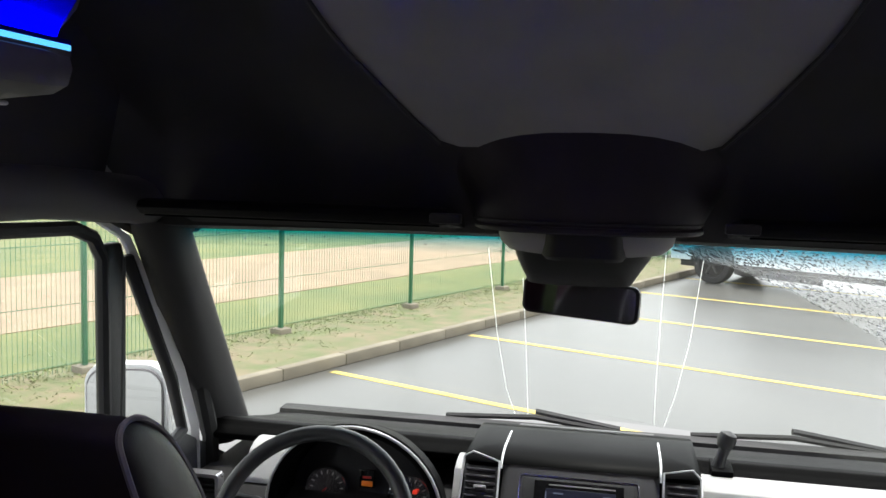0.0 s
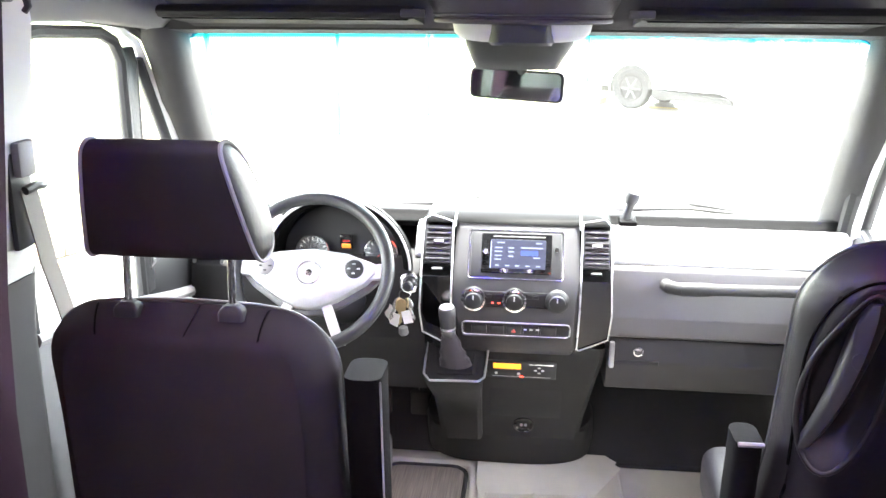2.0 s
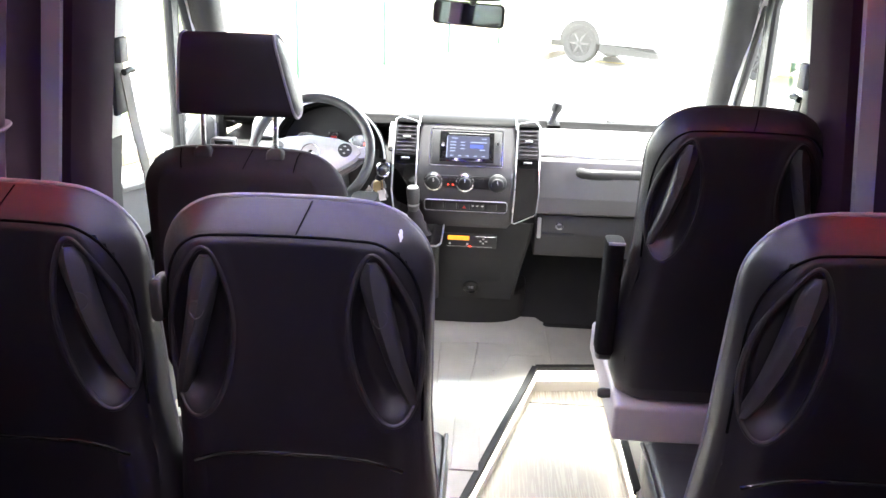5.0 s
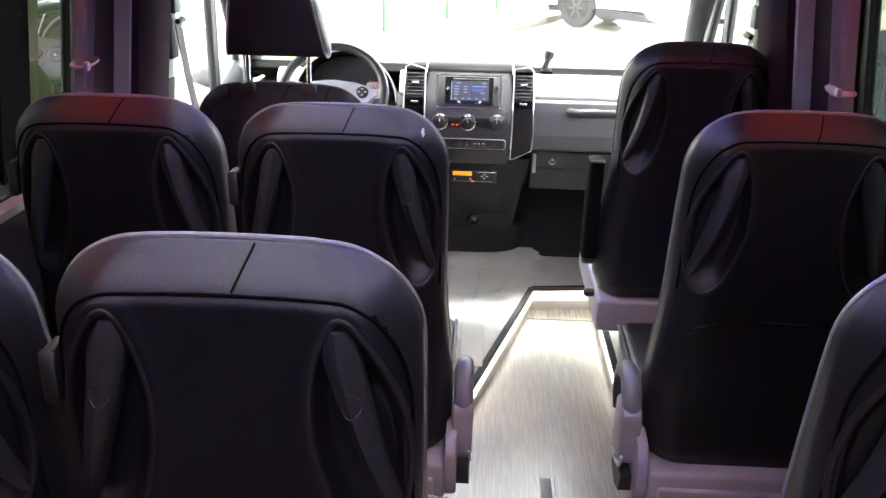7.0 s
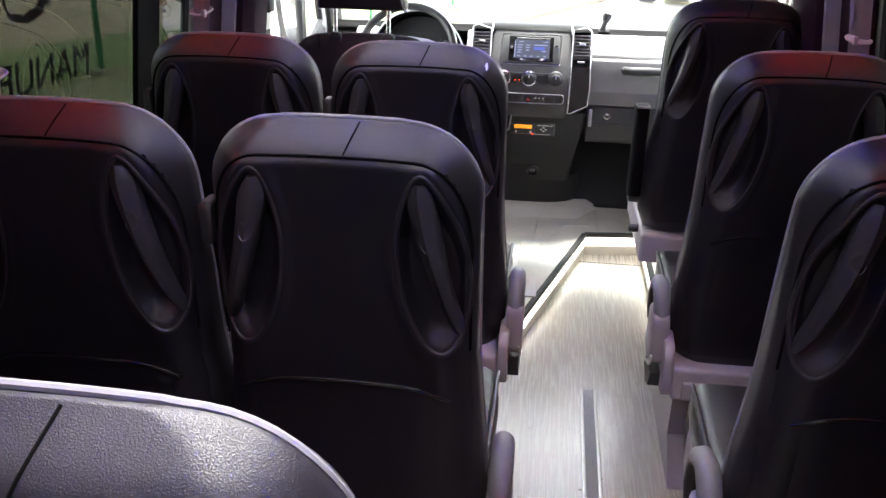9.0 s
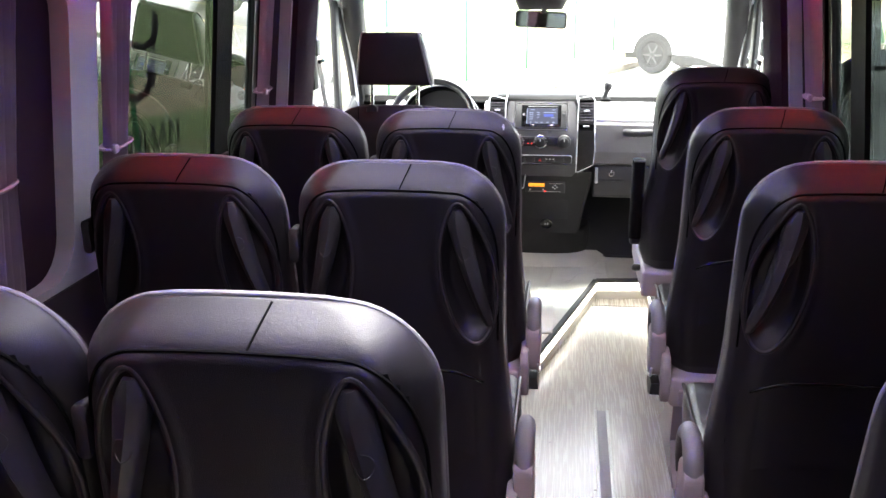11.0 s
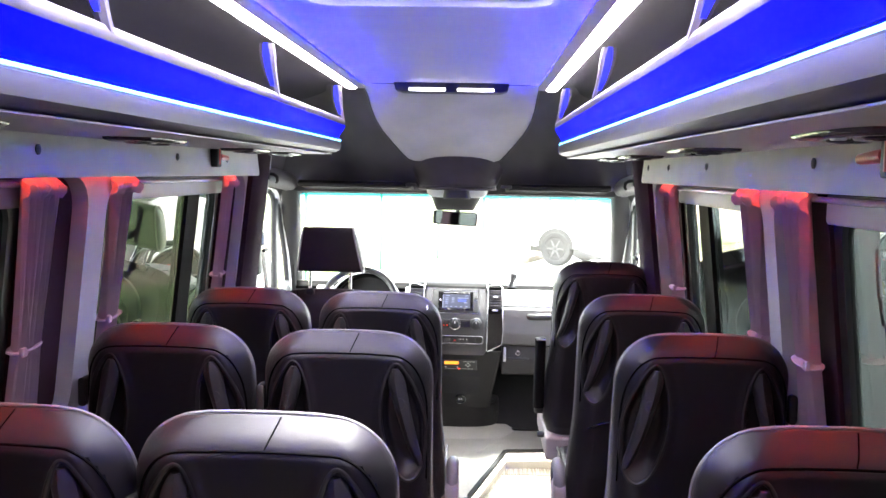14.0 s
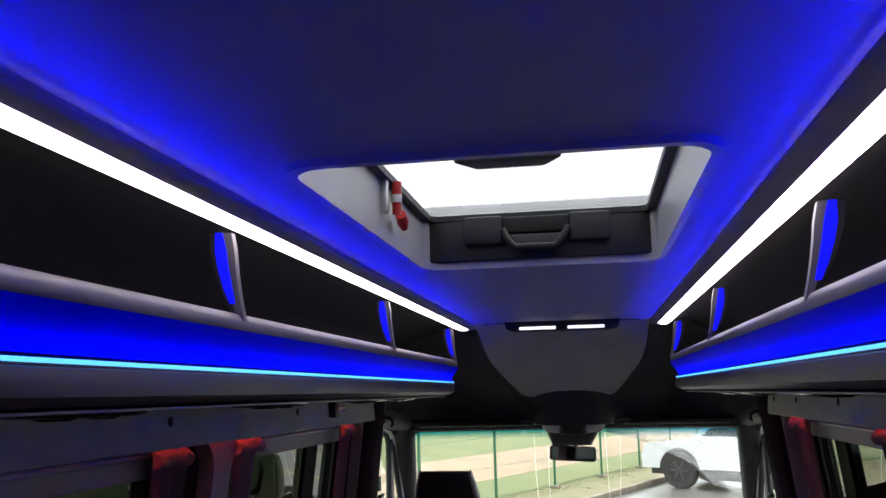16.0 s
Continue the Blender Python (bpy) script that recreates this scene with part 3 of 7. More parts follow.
# reading light and air units under the racks
UNITPURPLE = mat("glossy_dark_purple_plastic", (0.045, 0.036, 0.062), 0.16, bump=0.05, vary=0.1)
for s, ys in ((-1, (0.55, 0.05, -0.80, -1.6)), (1, (0.55, 0.05, -0.75, -1.6))):
    for y in ys:
        u = thing("reading_light", (s * 0.63, y, 1.62), "flat dark reading light and air vent unit under the rack", "reading light", "reading lights")
        outline = [(-0.050, -0.130), (0.052, -0.120), (0.062, -0.040), (0.062, 0.060), (0.050, 0.118), (0.0, 0.132), (-0.058, 0.120), (-0.064, 0.020), (-0.064, -0.080)]
        part("base", loft([[(s * 0.63 + px * k, y + py * k, z) for px, py in outline] for k, z in ((1.0, 1.5946), (1.0, 1.5915), (0.965, 1.5880), (0.86, 1.5855), (0.60, 1.5850))]), UNITPURPLE, u)
        for dy in (-0.058, 0.058):
            noz = part("nozzle", lathe((s * 0.63, y + dy, 1.5860), (0, 0, -1), [(-0.003, 0.030), (0.002, 0.030), (0.0045, 0.025), (0.0045, 0.019), (0.001, 0.016), (0.001, 0)], 20), GLOSSBLACK, u, "round swivel air nozzle")
            part("fin", box((s * 0.63 - 0.015, y + dy - 0.0015, 1.5815), (s * 0.63 + 0.015, y + dy + 0.0015, 1.5850), 0.0005, 1), UNITPURPLE, noz)
        part("lamp_lens", lathe((s * 0.63, y, 1.5855), (0, 0, -1), [(-0.003, 0.017), (0.002, 0.017), (0.003, 0.013), (0.0015, 0)], 16), SATIN, u, "pale reading lamp lens")
        part("button", box((s * 0.63 - 0.045, y - 0.010, 1.5825), (s * 0.63 - 0.030, y + 0.010, 1.5870), 0.0015), SILVER, u)

# roof hatch
HATCHGREY = mat("pale_hatch_moulding", (0.46, 0.45, 0.45), 0.35, bump=0.1, fine=900, vary=0.06)
HX0, HX1, HY0, HY1 = HATCH
hatch = thing("roof_hatch", (0, -1.4, CZ), "glazed roof hatch in a deep grey surround", "roof hatch", kind="structure")
well = pierced(rounded(HX0 - 0.01, HX1 + 0.01, HY0 - 0.01, HY1 + 0.01, 0.055), [rounded(HX0 + 0.004, HX1 - 0.004, HY0 + 0.004, HY1 - 0.004, 0.048)], lambda u, v, d: (u, v, CZ - 0.010 + d), 0.113)
part("hatch_surround", well, HATCHGREY, hatch, "pale grey moulded surround")
part("hatch_frame", pierced(rounded(HX0, HX1, HY0, HY1, 0.05), [rounded(HX0 + 0.022, HX1 - 0.022, HY0 + 0.03, HY1 - 0.022, 0.02)], lambda u, v, d: (u, v, 1.976 + d), 0.012), BLACKPL, hatch, "black inner frame")
pane("hatch_glass", loft([[(HX0, y, 1.990), (HX1, y, 1.990)] for y in (HY0, HY1)], caps=False, closed=False), ROOFGLASS, hatch, (0, -1.4, 1.0))
part("front_board", box((HX0 + 0.005, HY1 - 0.02, CZ + 0.005), (HX1 - 0.005, HY1 - 0.006, 1.976), 0.003), BLACKPL, hatch, "dark front board")
for x in (-0.100, 0.125):
    part("latch_housing", box((x - 0.042, HY1 - 0.05, 1.918), (x + 0.042, HY1 - 0.02, 1.978), 0.006), BLACKPL, hatch)
part("latch_handle", tube([(-0.056, HY1 - 0.047, 1.948), (-0.046, HY1 - 0.058, 1.925), (-0.030, HY1 - 0.064, 1.906), (0.052, HY1 - 0.064, 1.906), (0.068, HY1 - 0.058, 1.925), (0.080, HY1 - 0.047, 1.948)], 0.007, 8), RUBBER, hatch)
part("latch_bar", box((-0.058, HY1 - 0.046, 1.940), (0.083, HY1 - 0.02, 1.975), 0.005), RUBBER, hatch)
part("latch_grip", prism([(-0.030, 1.902), (0.052, 1.902), (0.070, 1.936), (-0.048, 1.936)], "y", HY1 - 0.050, HY1 - 0.036, bevel=0.004), DASHMID, hatch, "grey inner grip")
part("rear_handle", prism([(-0.085, HY0 + 0.36), (-0.055, HY0 + 0.41), (0.055, HY0 + 0.41), (0.085, HY0 + 0.36)], "z", 1.965, 1.978, bevel=0.003), BLACKPL, hatch)
leaf = bmesh.new()
leaf.faces.new([leaf.verts.new((0.012 + x, -1.545 + y, 1.992)) for x, y in ((-0.020, -0.012), (-0.004, -0.014), (0.010, 0.006), (0.022, 0.016), (0.008, 0.012), (0.0, 0.004), (-0.012, 0.002))])
bmesh.ops.solidify(leaf, geom=leaf.faces[:], thickness=0.0015)
solid("fallen_leaf", leaf, mat("dry_leaf", (0.10, 0.08, 0.05), 0.8, bump=0.2), "small dark dry leaf lying on the roof glass", "leaf")
hammer = thing("emergency_hammer", (-0.22, -1.30, 1.95), "small red emergency hammer in a grey bracket on the hatch surround", "emergency hammer")
part("bracket", box((-0.228, -1.355, 1.918), (-0.219, -1.335, 1.985), 0.003), SILVER, hammer, "grey bracket")
part("handle", tube([(-0.212, -1.310, 1.922), (-0.211, -1.314, 1.980)], [0.008, 0.009], 10), REDPAINT, hammer)
part("head", tube([(-0.210, -1.290, 1.926), (-0.210, -1.268, 1.916), (-0.210, -1.256, 1.906)], [0.010, 0.011, 0.006], 10), REDPAINT, hammer)
part("label_band", tube([(-0.2118, -1.3115, 1.943), (-0.2114, -1.3122, 1.957)], 0.0095, 10), KEYTAG, hammer)

# lamp at the ceiling joint
lamp = thing("cab_ceiling_lamp", (0, 0.74, 1.84), "slim dark ceiling lamp with two lit white lenses", "ceiling light")
part("body", prism([(-0.222, 1.882), (-0.216, 1.853), (-0.19, 1.845), (0.20, 1.845), (0.226, 1.853), (0.232, 1.882)], "y", 0.70, 0.785, bevel=0.004), BLACKPL, lamp)
for x in (-0.09, 0.10):
    part("lens", box((x - 0.072, 0.694, 1.849), (x + 0.072, 0.706, 1.861), 0.003), LAMP_LED, lamp, "lit white lens")

# ---- cab: header, windscreen, doors ----
def along(table, v):
    """Straight interpolation in a table of (position, value...)."""
    for a, b in zip(table, table[1:]):
        if v <= b[0]:
            f = (v - a[0]) / (b[0] - a[0])
            return [p + (q - p) * f for p, q in zip(a[1:], b[1:])]
    return list(table[-1][1:])


HEADER = [(0.0, 0.762, 1.890), (0.2, 0.94, 1.858), (0.4, 1.10, 1.787), (0.6, 1.25, 1.685), (0.75, 1.37, 1.600), (0.88, 1.46, 1.52), (1.0, 1.55, 1.435)]
BIB = [(0.0, 0.357), (0.2, 0.357), (0.35, 0.354), (0.45, 0.343), (0.53, 0.322), (0.62, 0.286), (0.70, 0.248), (0.76, 0.215)]


def header_point(x, v, off=0.0):
    y, z = along(HEADER, v)
    k = max(0.0, abs(x) - 0.40)
    return (x, y + 0.16 * k * (1 - v) + 0.10 * math.sin(math.pi * v) * min(1, k / 0.15), z - 0.55 * k * k * (1 - v) - off + 0.04 * math.sin(math.pi * v) * min(1, k / 0.15))


hd = loft([[header_point(x, v) for x in [-0.90 + 0.06 * i for i in range(31)]] for v in [i / 16 for i in range(17)]], caps=False, closed=False)
solid("ceiling_front", hd, CLOTHDARK, "dark cloth-lined cab ceiling sloping down to the windscreen", "ceiling", "structure")
bib = bmesh.new()
rows = []
for i in range(15):
    v = 0.76 * i / 14
    w = along(BIB, v)[0]
    rows.append([header_point(w * (-1 + 2 * j / 14), v, 0.010 if 0 < j < 14 else 0.001) for j in range(15)])
loft(rows, caps=False, closed=False, bm=bib)
solid("ceiling_bib", bib, CLOTHGREY, "pale grey tapering ceiling centre panel with stitched edges", "ceiling", "structure")
for s in (-1, 1):
    tagged(finish("ceiling_seam", tube([header_point(s * (along(BIB, v)[0] + 0.001), v, 0.006) for v in [0.76 * i / 14 for i in range(15)]], 0.004, 6), PIPING_DARK), "dark stitched seam", "ceiling trim", kind="structure")

pod = thing("overhead_console", (0.015, 1.48, 1.43), "dark leather-wrapped overhead console pod", "overhead console")


def oval(cx, cy, z, rx, ry, bulge=0.0, n=2.6, seg=40):
    out = []
    for k in range(seg):
        a = 2 * math.pi * k / seg
        c, s = math.cos(a), math.sin(a)
        y = cy + math.copysign(abs(s) ** (2 / n), s) * ry
        out.append((cx + math.copysign(abs(c) ** (2 / n), c) * rx, y, z + (bulge * (1 - c * c) if s < 0 else 0)))
    return out


part("shell", loft([oval(0.018, 1.52, 1.616, 0.258, 0.185, 0.072), oval(0.018, 1.52, 1.606, 0.264, 0.192, 0.070), oval(0.018, 1.52, 1.55, 0.240, 0.168, 0.024), oval(0.017, 1.52, 1.50, 0.206, 0.147, 0.004), oval(0.016, 1.52, 1.46, 0.186, 0.132), oval(0.016, 1.52, 1.449, 0.178, 0.124), oval(0.015, 1.52, 1.447, 0.14, 0.10)]), PODLEATHER, pod)
part("stitching", tube(oval(0.015, 1.52, 1.468, 0.191, 0.137)[20:], 0.002, 6), PIPING_DARK, pod)
part("rim_roll", tube(oval(0.016, 1.52, 1.456, 0.186, 0.132), 0.006, 8, loop=True), PODLEATHER, pod, "rolled leather lower rim")
part("lens", loft([oval(0.015, 1.52, 1.449, 0.150, 0.105), oval(0.015, 1.52, 1.430, 0.146, 0.100), oval(0.015, 1.52, 1.415, 0.130, 0.088), oval(0.015, 1.52, 1.411, 0.10, 0.07)]), DASHLIGHT, pod, "pale translucent lamp lens")
part("switch_block", loft([oval(0.015, 1.515, 1.455, 0.070, 0.110, n=5), oval(0.015, 1.515, 1.412, 0.070, 0.106, n=5), oval(0.015, 1.515, 1.405, 0.064, 0.098, n=5)]), BLACKPL, pod, "black switch block")
part("sensor_housing", loft([oval(0.010, 1.60, 1.425, 0.125, 0.11, n=3.5), oval(0.008, 1.61, 1.40, 0.120, 0.105, n=3.5), oval(0.004, 1.63, 1.37, 0.106, 0.09, n=3.5), oval(0.002, 1.65, 1.345, 0.095, 0.07, n=3.5)]), BLACKPL, pod)

mirror = thing("rear_view_mirror", (0, 1.75, 1.29), "rectangular rear view mirror in black housing", "mirror")
mm = Matrix.Translation((0.0, 1.74, 1.297)) @ Euler((radians(-3), radians(2.0), radians(-14))).to_matrix().to_4x4()
shape = rounded(-0.118, 0.118, -0.037, 0.037, 0.016)
part("housing", loft([[mm @ Vector((x * k, d, z * k)) for x, z in shape] for d, k in ((0.0, 0.97), (-0.002, 1.0), (0.012, 1.0), (0.026, 0.86), (0.032, 0.6))]), BLACKPL, mirror)
inner_shape = rounded(-0.112, 0.112, -0.032, 0.032, 0.013)
part("mirror_glass", loft([[mm @ Vector((x, d, z)) for x, z in inner_shape] for d in (-0.0045, -0.002)]), MIRROR, mirror)
part("stem", tube([(0.01, 1.768, 1.30), (0.015, 1.73, 1.345), (0.015, 1.69, 1.375)], [0.011, 0.013, 0.016], 10), BLACKPL, mirror)

# windscreen: a bowed sheet between header and cowl
def screen(u, v):
    """u from -1 (left) to 1, v from 0 (bottom) to 1 (top)."""
    w = 0.885 + (0.80 - 0.885) * v
    return Vector((u * w, 2.13 + (1.63 - 2.13) * v + (0.36 - 0.24 * v) * (1 - u * u), 0.845 + (1.432 - 0.845) * v))


shield = thing("windscreen", (0, 2.4, 0.85), "rain-wet windscreen with a cyan sun band", "windscreen", kind="structure")
pane("pane", loft([[screen(-1 + i / 10, v * 0.895) for i in range(21)] for v in [j / 10 for j in range(11)]], caps=False, closed=False), CLEAR, shield, (0, 0, 1.2))
pane("sun_band", loft([[screen(-1 + i / 10, 0.895 * (1 - v) + v) for i in range(21)] for v in (0, 0.5, 1)], caps=False, closed=False), BANDGLASS, shield, (0, 0, 1.2), "cyan tinted sun band")
part("header_trim", loft([[screen(-1 + i / 10, 1) + Vector((0, dy, dz)) for i in range(21)] for dy, dz in ((-0.10, -0.004), (-0.02, -0.016), (0.02, -0.01), (0.04, 0.02), (-0.10, 0.02), (-0.10, -0.004))], caps=False, closed=False), CABDARK, shield)
# raindrops where no wiper sweeps
WIPED = [(0.20, 0.955), (0.25, 0.93), (0.37, 0.888), (0.50, 0.815), (0.65, 0.705), (0.73, 0.64), (0.82, 0.47), (1.0, 0.38)]
rnd = random.Random(4)
drops = bmesh.new()
for k in range(4600):
    u = rnd.uniform(0.22, 0.99)
    lim = along(WIPED, u)[0]
    v = rnd.uniform(lim, 0.995)
    if rnd.random() < 0.06:
        u, v = rnd.uniform(-0.98, 0.99), rnd.uniform(0.90, 0.995)
    c = screen(u, v)
    r = rnd.choice((0.0014, 0.0018, 0.0024, 0.0034))
    nrm = (screen(u + 0.01, v) - c).cross(screen(u, v + 0.01) - c).normalized()
    a = nrm.orthogonal().normalized()
    e = nrm.cross(a)
    ring = [drops.verts.new(c + (a * math.cos(t) + e * math.sin(t)) * r + Vector((0, 0, -r * 0.8 if math.sin(t) < -0.5 else 0))) for t in [k2 * math.pi / 3 for k2 in range(6)]]
    top = drops.verts.new(c + nrm * r * 0.6)
    for i in range(6):
        drops.faces.new((ring[i], ring[(i + 1) % 6], top))
DROP = bpy.data.materials.new("water_drops")
DROP.use_nodes = True
dp = DROP.node_tree.nodes["Principled BSDF"]
dp.inputs["Base Color"].default_value = (0.9, 0.95, 1, 1)
dp.inputs["Transmission Weight"].default_value, dp.inputs["Roughness"].default_value, dp.inputs["IOR"].default_value = 1.0, 0.02, 1.33
film = bmesh.new()
rows_ = []
for i in range(15):
    u = 0.22 + 0.77 * i / 14
    lim = along(WIPED, u)[0]
    rows_.append([screen(u, lim + (0.997 - lim) * j / 6) + Vector((0, -0.002, 0)) for j in range(7)])
loft(rows_, caps=False, closed=False, bm=film)
FILM = bpy.data.materials.new("rain_film")
FILM.use_nodes = True
fn, fl = FILM.node_tree.nodes, FILM.node_tree.links
fn.remove(fn["Principled BSDF"])
ft, fd, fm = fn.new("ShaderNodeBsdfTransparent"), fn.new("ShaderNodeBsdfTranslucent"), fn.new("ShaderNodeMixShader")
fnoise, frange = fn.new("ShaderNodeTexNoise"), fn.new("ShaderNodeMapRange")
fnoise.inputs["Scale"].default_value, fnoise.inputs["Detail"].default_value = 90, 4
frange.inputs["From Min"].default_value, frange.inputs["From Max"].default_value = 0.35, 0.65
frange.inputs["To Min"].default_value, frange.inputs["To Max"].default_value = 0.02, 0.16
fd.inputs["Color"].default_value = (0.9, 0.92, 0.93, 1)
fl.new(fnoise.outputs["Fac"], frange.inputs["Value"])
fl.new(frange.outputs["Result"], fm.inputs["Fac"])
fl.new(ft.outputs["BSDF"], fm.inputs[1])
fl.new(fd.outputs["BSDF"], fm.inputs[2])
fl.new(fm.outputs["Shader"], fn["Material Output"].inputs["Surface"])
# translucent sheet: wet, dusty glass with windscreen glare put in as a veil
haze = loft([[screen(-0.985 + 1.97 * i / 20, 0.02 + 0.90 * j / 6) + Vector((0, -0.004, 0)) for i in range(21)] for j in range(7)], caps=False, closed=False)
HAZE = FILM.copy()
HAZE.name = "dusty_wet_glare_veil"
hr_ = HAZE.node_tree.nodes["Map Range"]
hr_.inputs["To Min"].default_value, hr_.inputs["To Max"].default_value = 0.007, 0.013
HAZE.node_tree.nodes["Translucent BSDF"].inputs["Color"].default_value = (0.95, 0.92, 0.82, 1)
HAZE.node_tree.nodes["Noise Texture"].inputs["Scale"].default_value = 6
part("wet_glare_veil", haze, HAZE, shield, "faint veil of drying rain and painted-in glare on the glass")
part("rain_film", film, FILM, shield, "thin film of rain on the unwiped glass")
tagged(part("raindrops", drops, DROP, shield, "scattered raindrops"), kind="stuff")

# pale lines laid on the glass in place of console trim reflections
STREAK = bpy.data.materials.new("painted_reflection")
STREAK.use_nodes = True
st_n = STREAK.node_tree.nodes
st_n.remove(st_n["Principled BSDF"])
st_t = st_n.new("ShaderNodeBsdfTranslucent")
st_t.inputs["Color"].default_value = (0.95, 0.96, 0.95, 1)
STREAK.node_tree.links.new(st_t.outputs["BSDF"], st_n["Material Output"].inputs["Surface"])
for run_ in (((-0.240, 0.92), (-0.247, 0.53), (-0.241, 0.18), (-0.225, 0.01)), ((-0.158, 0.80), (-0.162, 0.66), (-0.171, 0.37), (-0.183, 0.01)),
             ((0.204, 0.95), (0.206, 0.66), (0.210, 0.25), (0.216, 0.01)), ((0.294, 0.91), (0.289, 0.56), (0.268, 0.23), (0.246, 0.01))):
    part("reflection_line", tube([screen(along([(b, a) for a, b in reversed(run_)], v)[0], v) + Vector((0, -0.003, 0)) for v in [run_[-1][1] + (run_[0][1] - run_[-1][1]) * k / 24 for k in range(25)]], 0.0006, 5), STREAK, shield, "thin pale line drawn in for a trim reflection")

# visors along the header
VISOR = mat("dark_visor_vinyl", (0.010, 0.0095, 0.0105), 0.65, bump=0.35, fine=900, vary=0.15, spec=0.15)
for s, x0, x1 in ((-1, -0.74, -0.20), (1, 0.25, 0.74)):
    vis = thing("sun_visor", ((x0 + x1) / 2, 1.56, 1.43), "dark folded sun visor under the header", "sun visor", "sun visors")
    sect = [(1.36, 1.47), (1.375, 1.458), (1.60, 1.437), (1.625, 1.445), (1.615, 1.462), (1.39, 1.485), (1.37, 1.482)]
    part("panel", prism(sect, "x", x0, x1, bevel=0.004), VISOR, vis)
    inner_x = x1 if s < 0 else x0
    part("hinge_rod", tube([(x0 + 0.01, 1.622, 1.452), (x1 - 0.01, 1.622, 1.452)], 0.006, 8), BLACKPL, vis, "black hinge rod")
    part("clip", box((inner_x - 0.025, 1.352, 1.462), (inner_x + 0.025, 1.372, 1.478), 0.003), BLACKPL, vis)
    part("edge_seam", tube([(x0 + 0.012, 1.372, 1.4565), (x1 - 0.012, 1.372, 1.4565)], 0.0016, 6), SEAM, vis, "sewn edge")

# cloth over the cab doors, between pillar and header
for s, sname in ((-1, "left"), (1, "right")):
    side_cloth = loft([[(s * x, y, z) for x, z in ((0.828, 1.497), (0.812, 1.56), (0.790, 1.66), (0.775, 1.80), (0.785, 1.80), (0.80, 1.66), (0.822, 1.56), (0.838, 1.497))] for y in (0.80, 1.0, 1.2, 1.40)])
    solid("cab_side_cloth_" + sname, side_cloth, CLOTHDARK, "dark cloth lining above the cab door", "wall", "structure")

# doors, pillars and side glass of the cab
for s, sname in ((-1, "left"), (1, "right")):
    # A-pillar trim
    apil = []
    for v in [i / 12 for i in range(13)]:
        c = screen(s, v)
        w = 0.075 + 0.020 * (1 - v)
        ring_ = []
        for k in range(22):
            a = 2 * math.pi * k / 22
            ca, sa = math.cos(a), math.sin(a)
            groove = 1 - 0.09 * math.exp(-((a - 4.35) / 0.16) ** 2) - 0.07 * math.exp(-((a - 5.25) / 0.14) ** 2)
            ring_.append(c + Vector((s * (0.020 - math.copysign(abs(ca) ** 0.8, ca) * 0.045 * groove), -0.045 + math.copysign(abs(sa) ** 0.8, sa) * w * groove, 0)))
        apil.append(ring_)
    solid("a_pillar_" + sname, loft(apil), CABDARK, "dark grained A-pillar trim", "pillar", "structure")
    # roof-side trim above the door
    solid("door_header_" + sname, tube([(s * 0.80, 1.68, 1.445), (s * 0.825, 1.5, 1.475), (s * 0.83, 1.25, 1.495), (s * 0.825, 0.98, 1.50)], 0.045, 10), CABTRIM, "dark trim over the cab door", "trim", "structure")
    # door: lower panel, frame and glass
    d = thing("cab_door_" + sname, (s * 0.9, 1.4, 0.0), "closed cab door with dark window frame and pale inner edge", "door", kind="structure")
    part("door_panel", prism([(1.0, 0.05), (2.1, 0.05), (2.1, 0.66), (1.62, 0.765), (1.45, 0.806), (1.22, 0.853), (1.0, 0.882)], "x", min(s * 0.875, s * 0.93), max(s * 0.875, s * 0.93), bevel=0.01), CABTRIM, d)
    part("sill_trim", tube([(s * 0.878, 1.02, 0.868), (s * 0.872, 1.22, 0.842), (s * 0.870, 1.45, 0.796), (s * 0.872, 1.62, 0.754), (s * 0.874, 1.9, 0.695)], 0.016, 8), DASHGREY, d, "lighter grey window sill")
    part("quarter_base", prism([(1.51, 0.74), (2.05, 0.64), (2.05, 0.80), (1.80, 0.935), (1.51, 0.86)], "x", min(s * 0.878, s * 0.905), max(s * 0.878, s * 0.905), bevel=0.004), BLACKPL, d, "black mirror base panel")
    part("grip_recess", prism([(1.36, 0.60), (1.78, 0.56), (1.80, 0.68), (1.70, 0.728), (1.50, 0.745), (1.40, 0.70)], "x", min(s * 0.845, s * 0.88), max(s * 0.845, s * 0.88), bevel=0.012), CABTRIM, d, "moulded grip")
    part("inner_handle", tube([(s * 0.843, 1.60, 0.655), (s * 0.842, 1.72, 0.675), (s * 0.842, 1.735, 0.64), (s * 0.843, 1.66, 0.60)], 0.005, 6, loop=True), CHROME, d, "chrome-rimmed inner door handle")
    part("armrest", box((min(s * 0.81, s * 0.88), 1.15, 0.62), (max(s * 0.81, s * 0.88), 1.75, 0.70), 0.02, 3), DASHDARK, d)
    X = s * 0.885
    part("window_frame", tube([(X, 1.03, 0.87), (X, 1.03, 1.38), (X, 1.07, 1.425), (X, 1.15, 1.435), (X, 1.40, 1.425), (X, 1.46, 1.405), (X, 1.49, 1.36), (X, 1.495, 0.79)], 0.014, 8), BLACKPL, d)
    part("window_post", prism([(1.486, 0.80), (1.548, 0.80), (1.556, 1.34), (1.540, 1.39), (1.490, 1.39)], "x", min(s * 0.873, s * 0.897), max(s * 0.873, s * 0.897), bevel=0.006), BLACKPL, d, "black post before the quarter light")
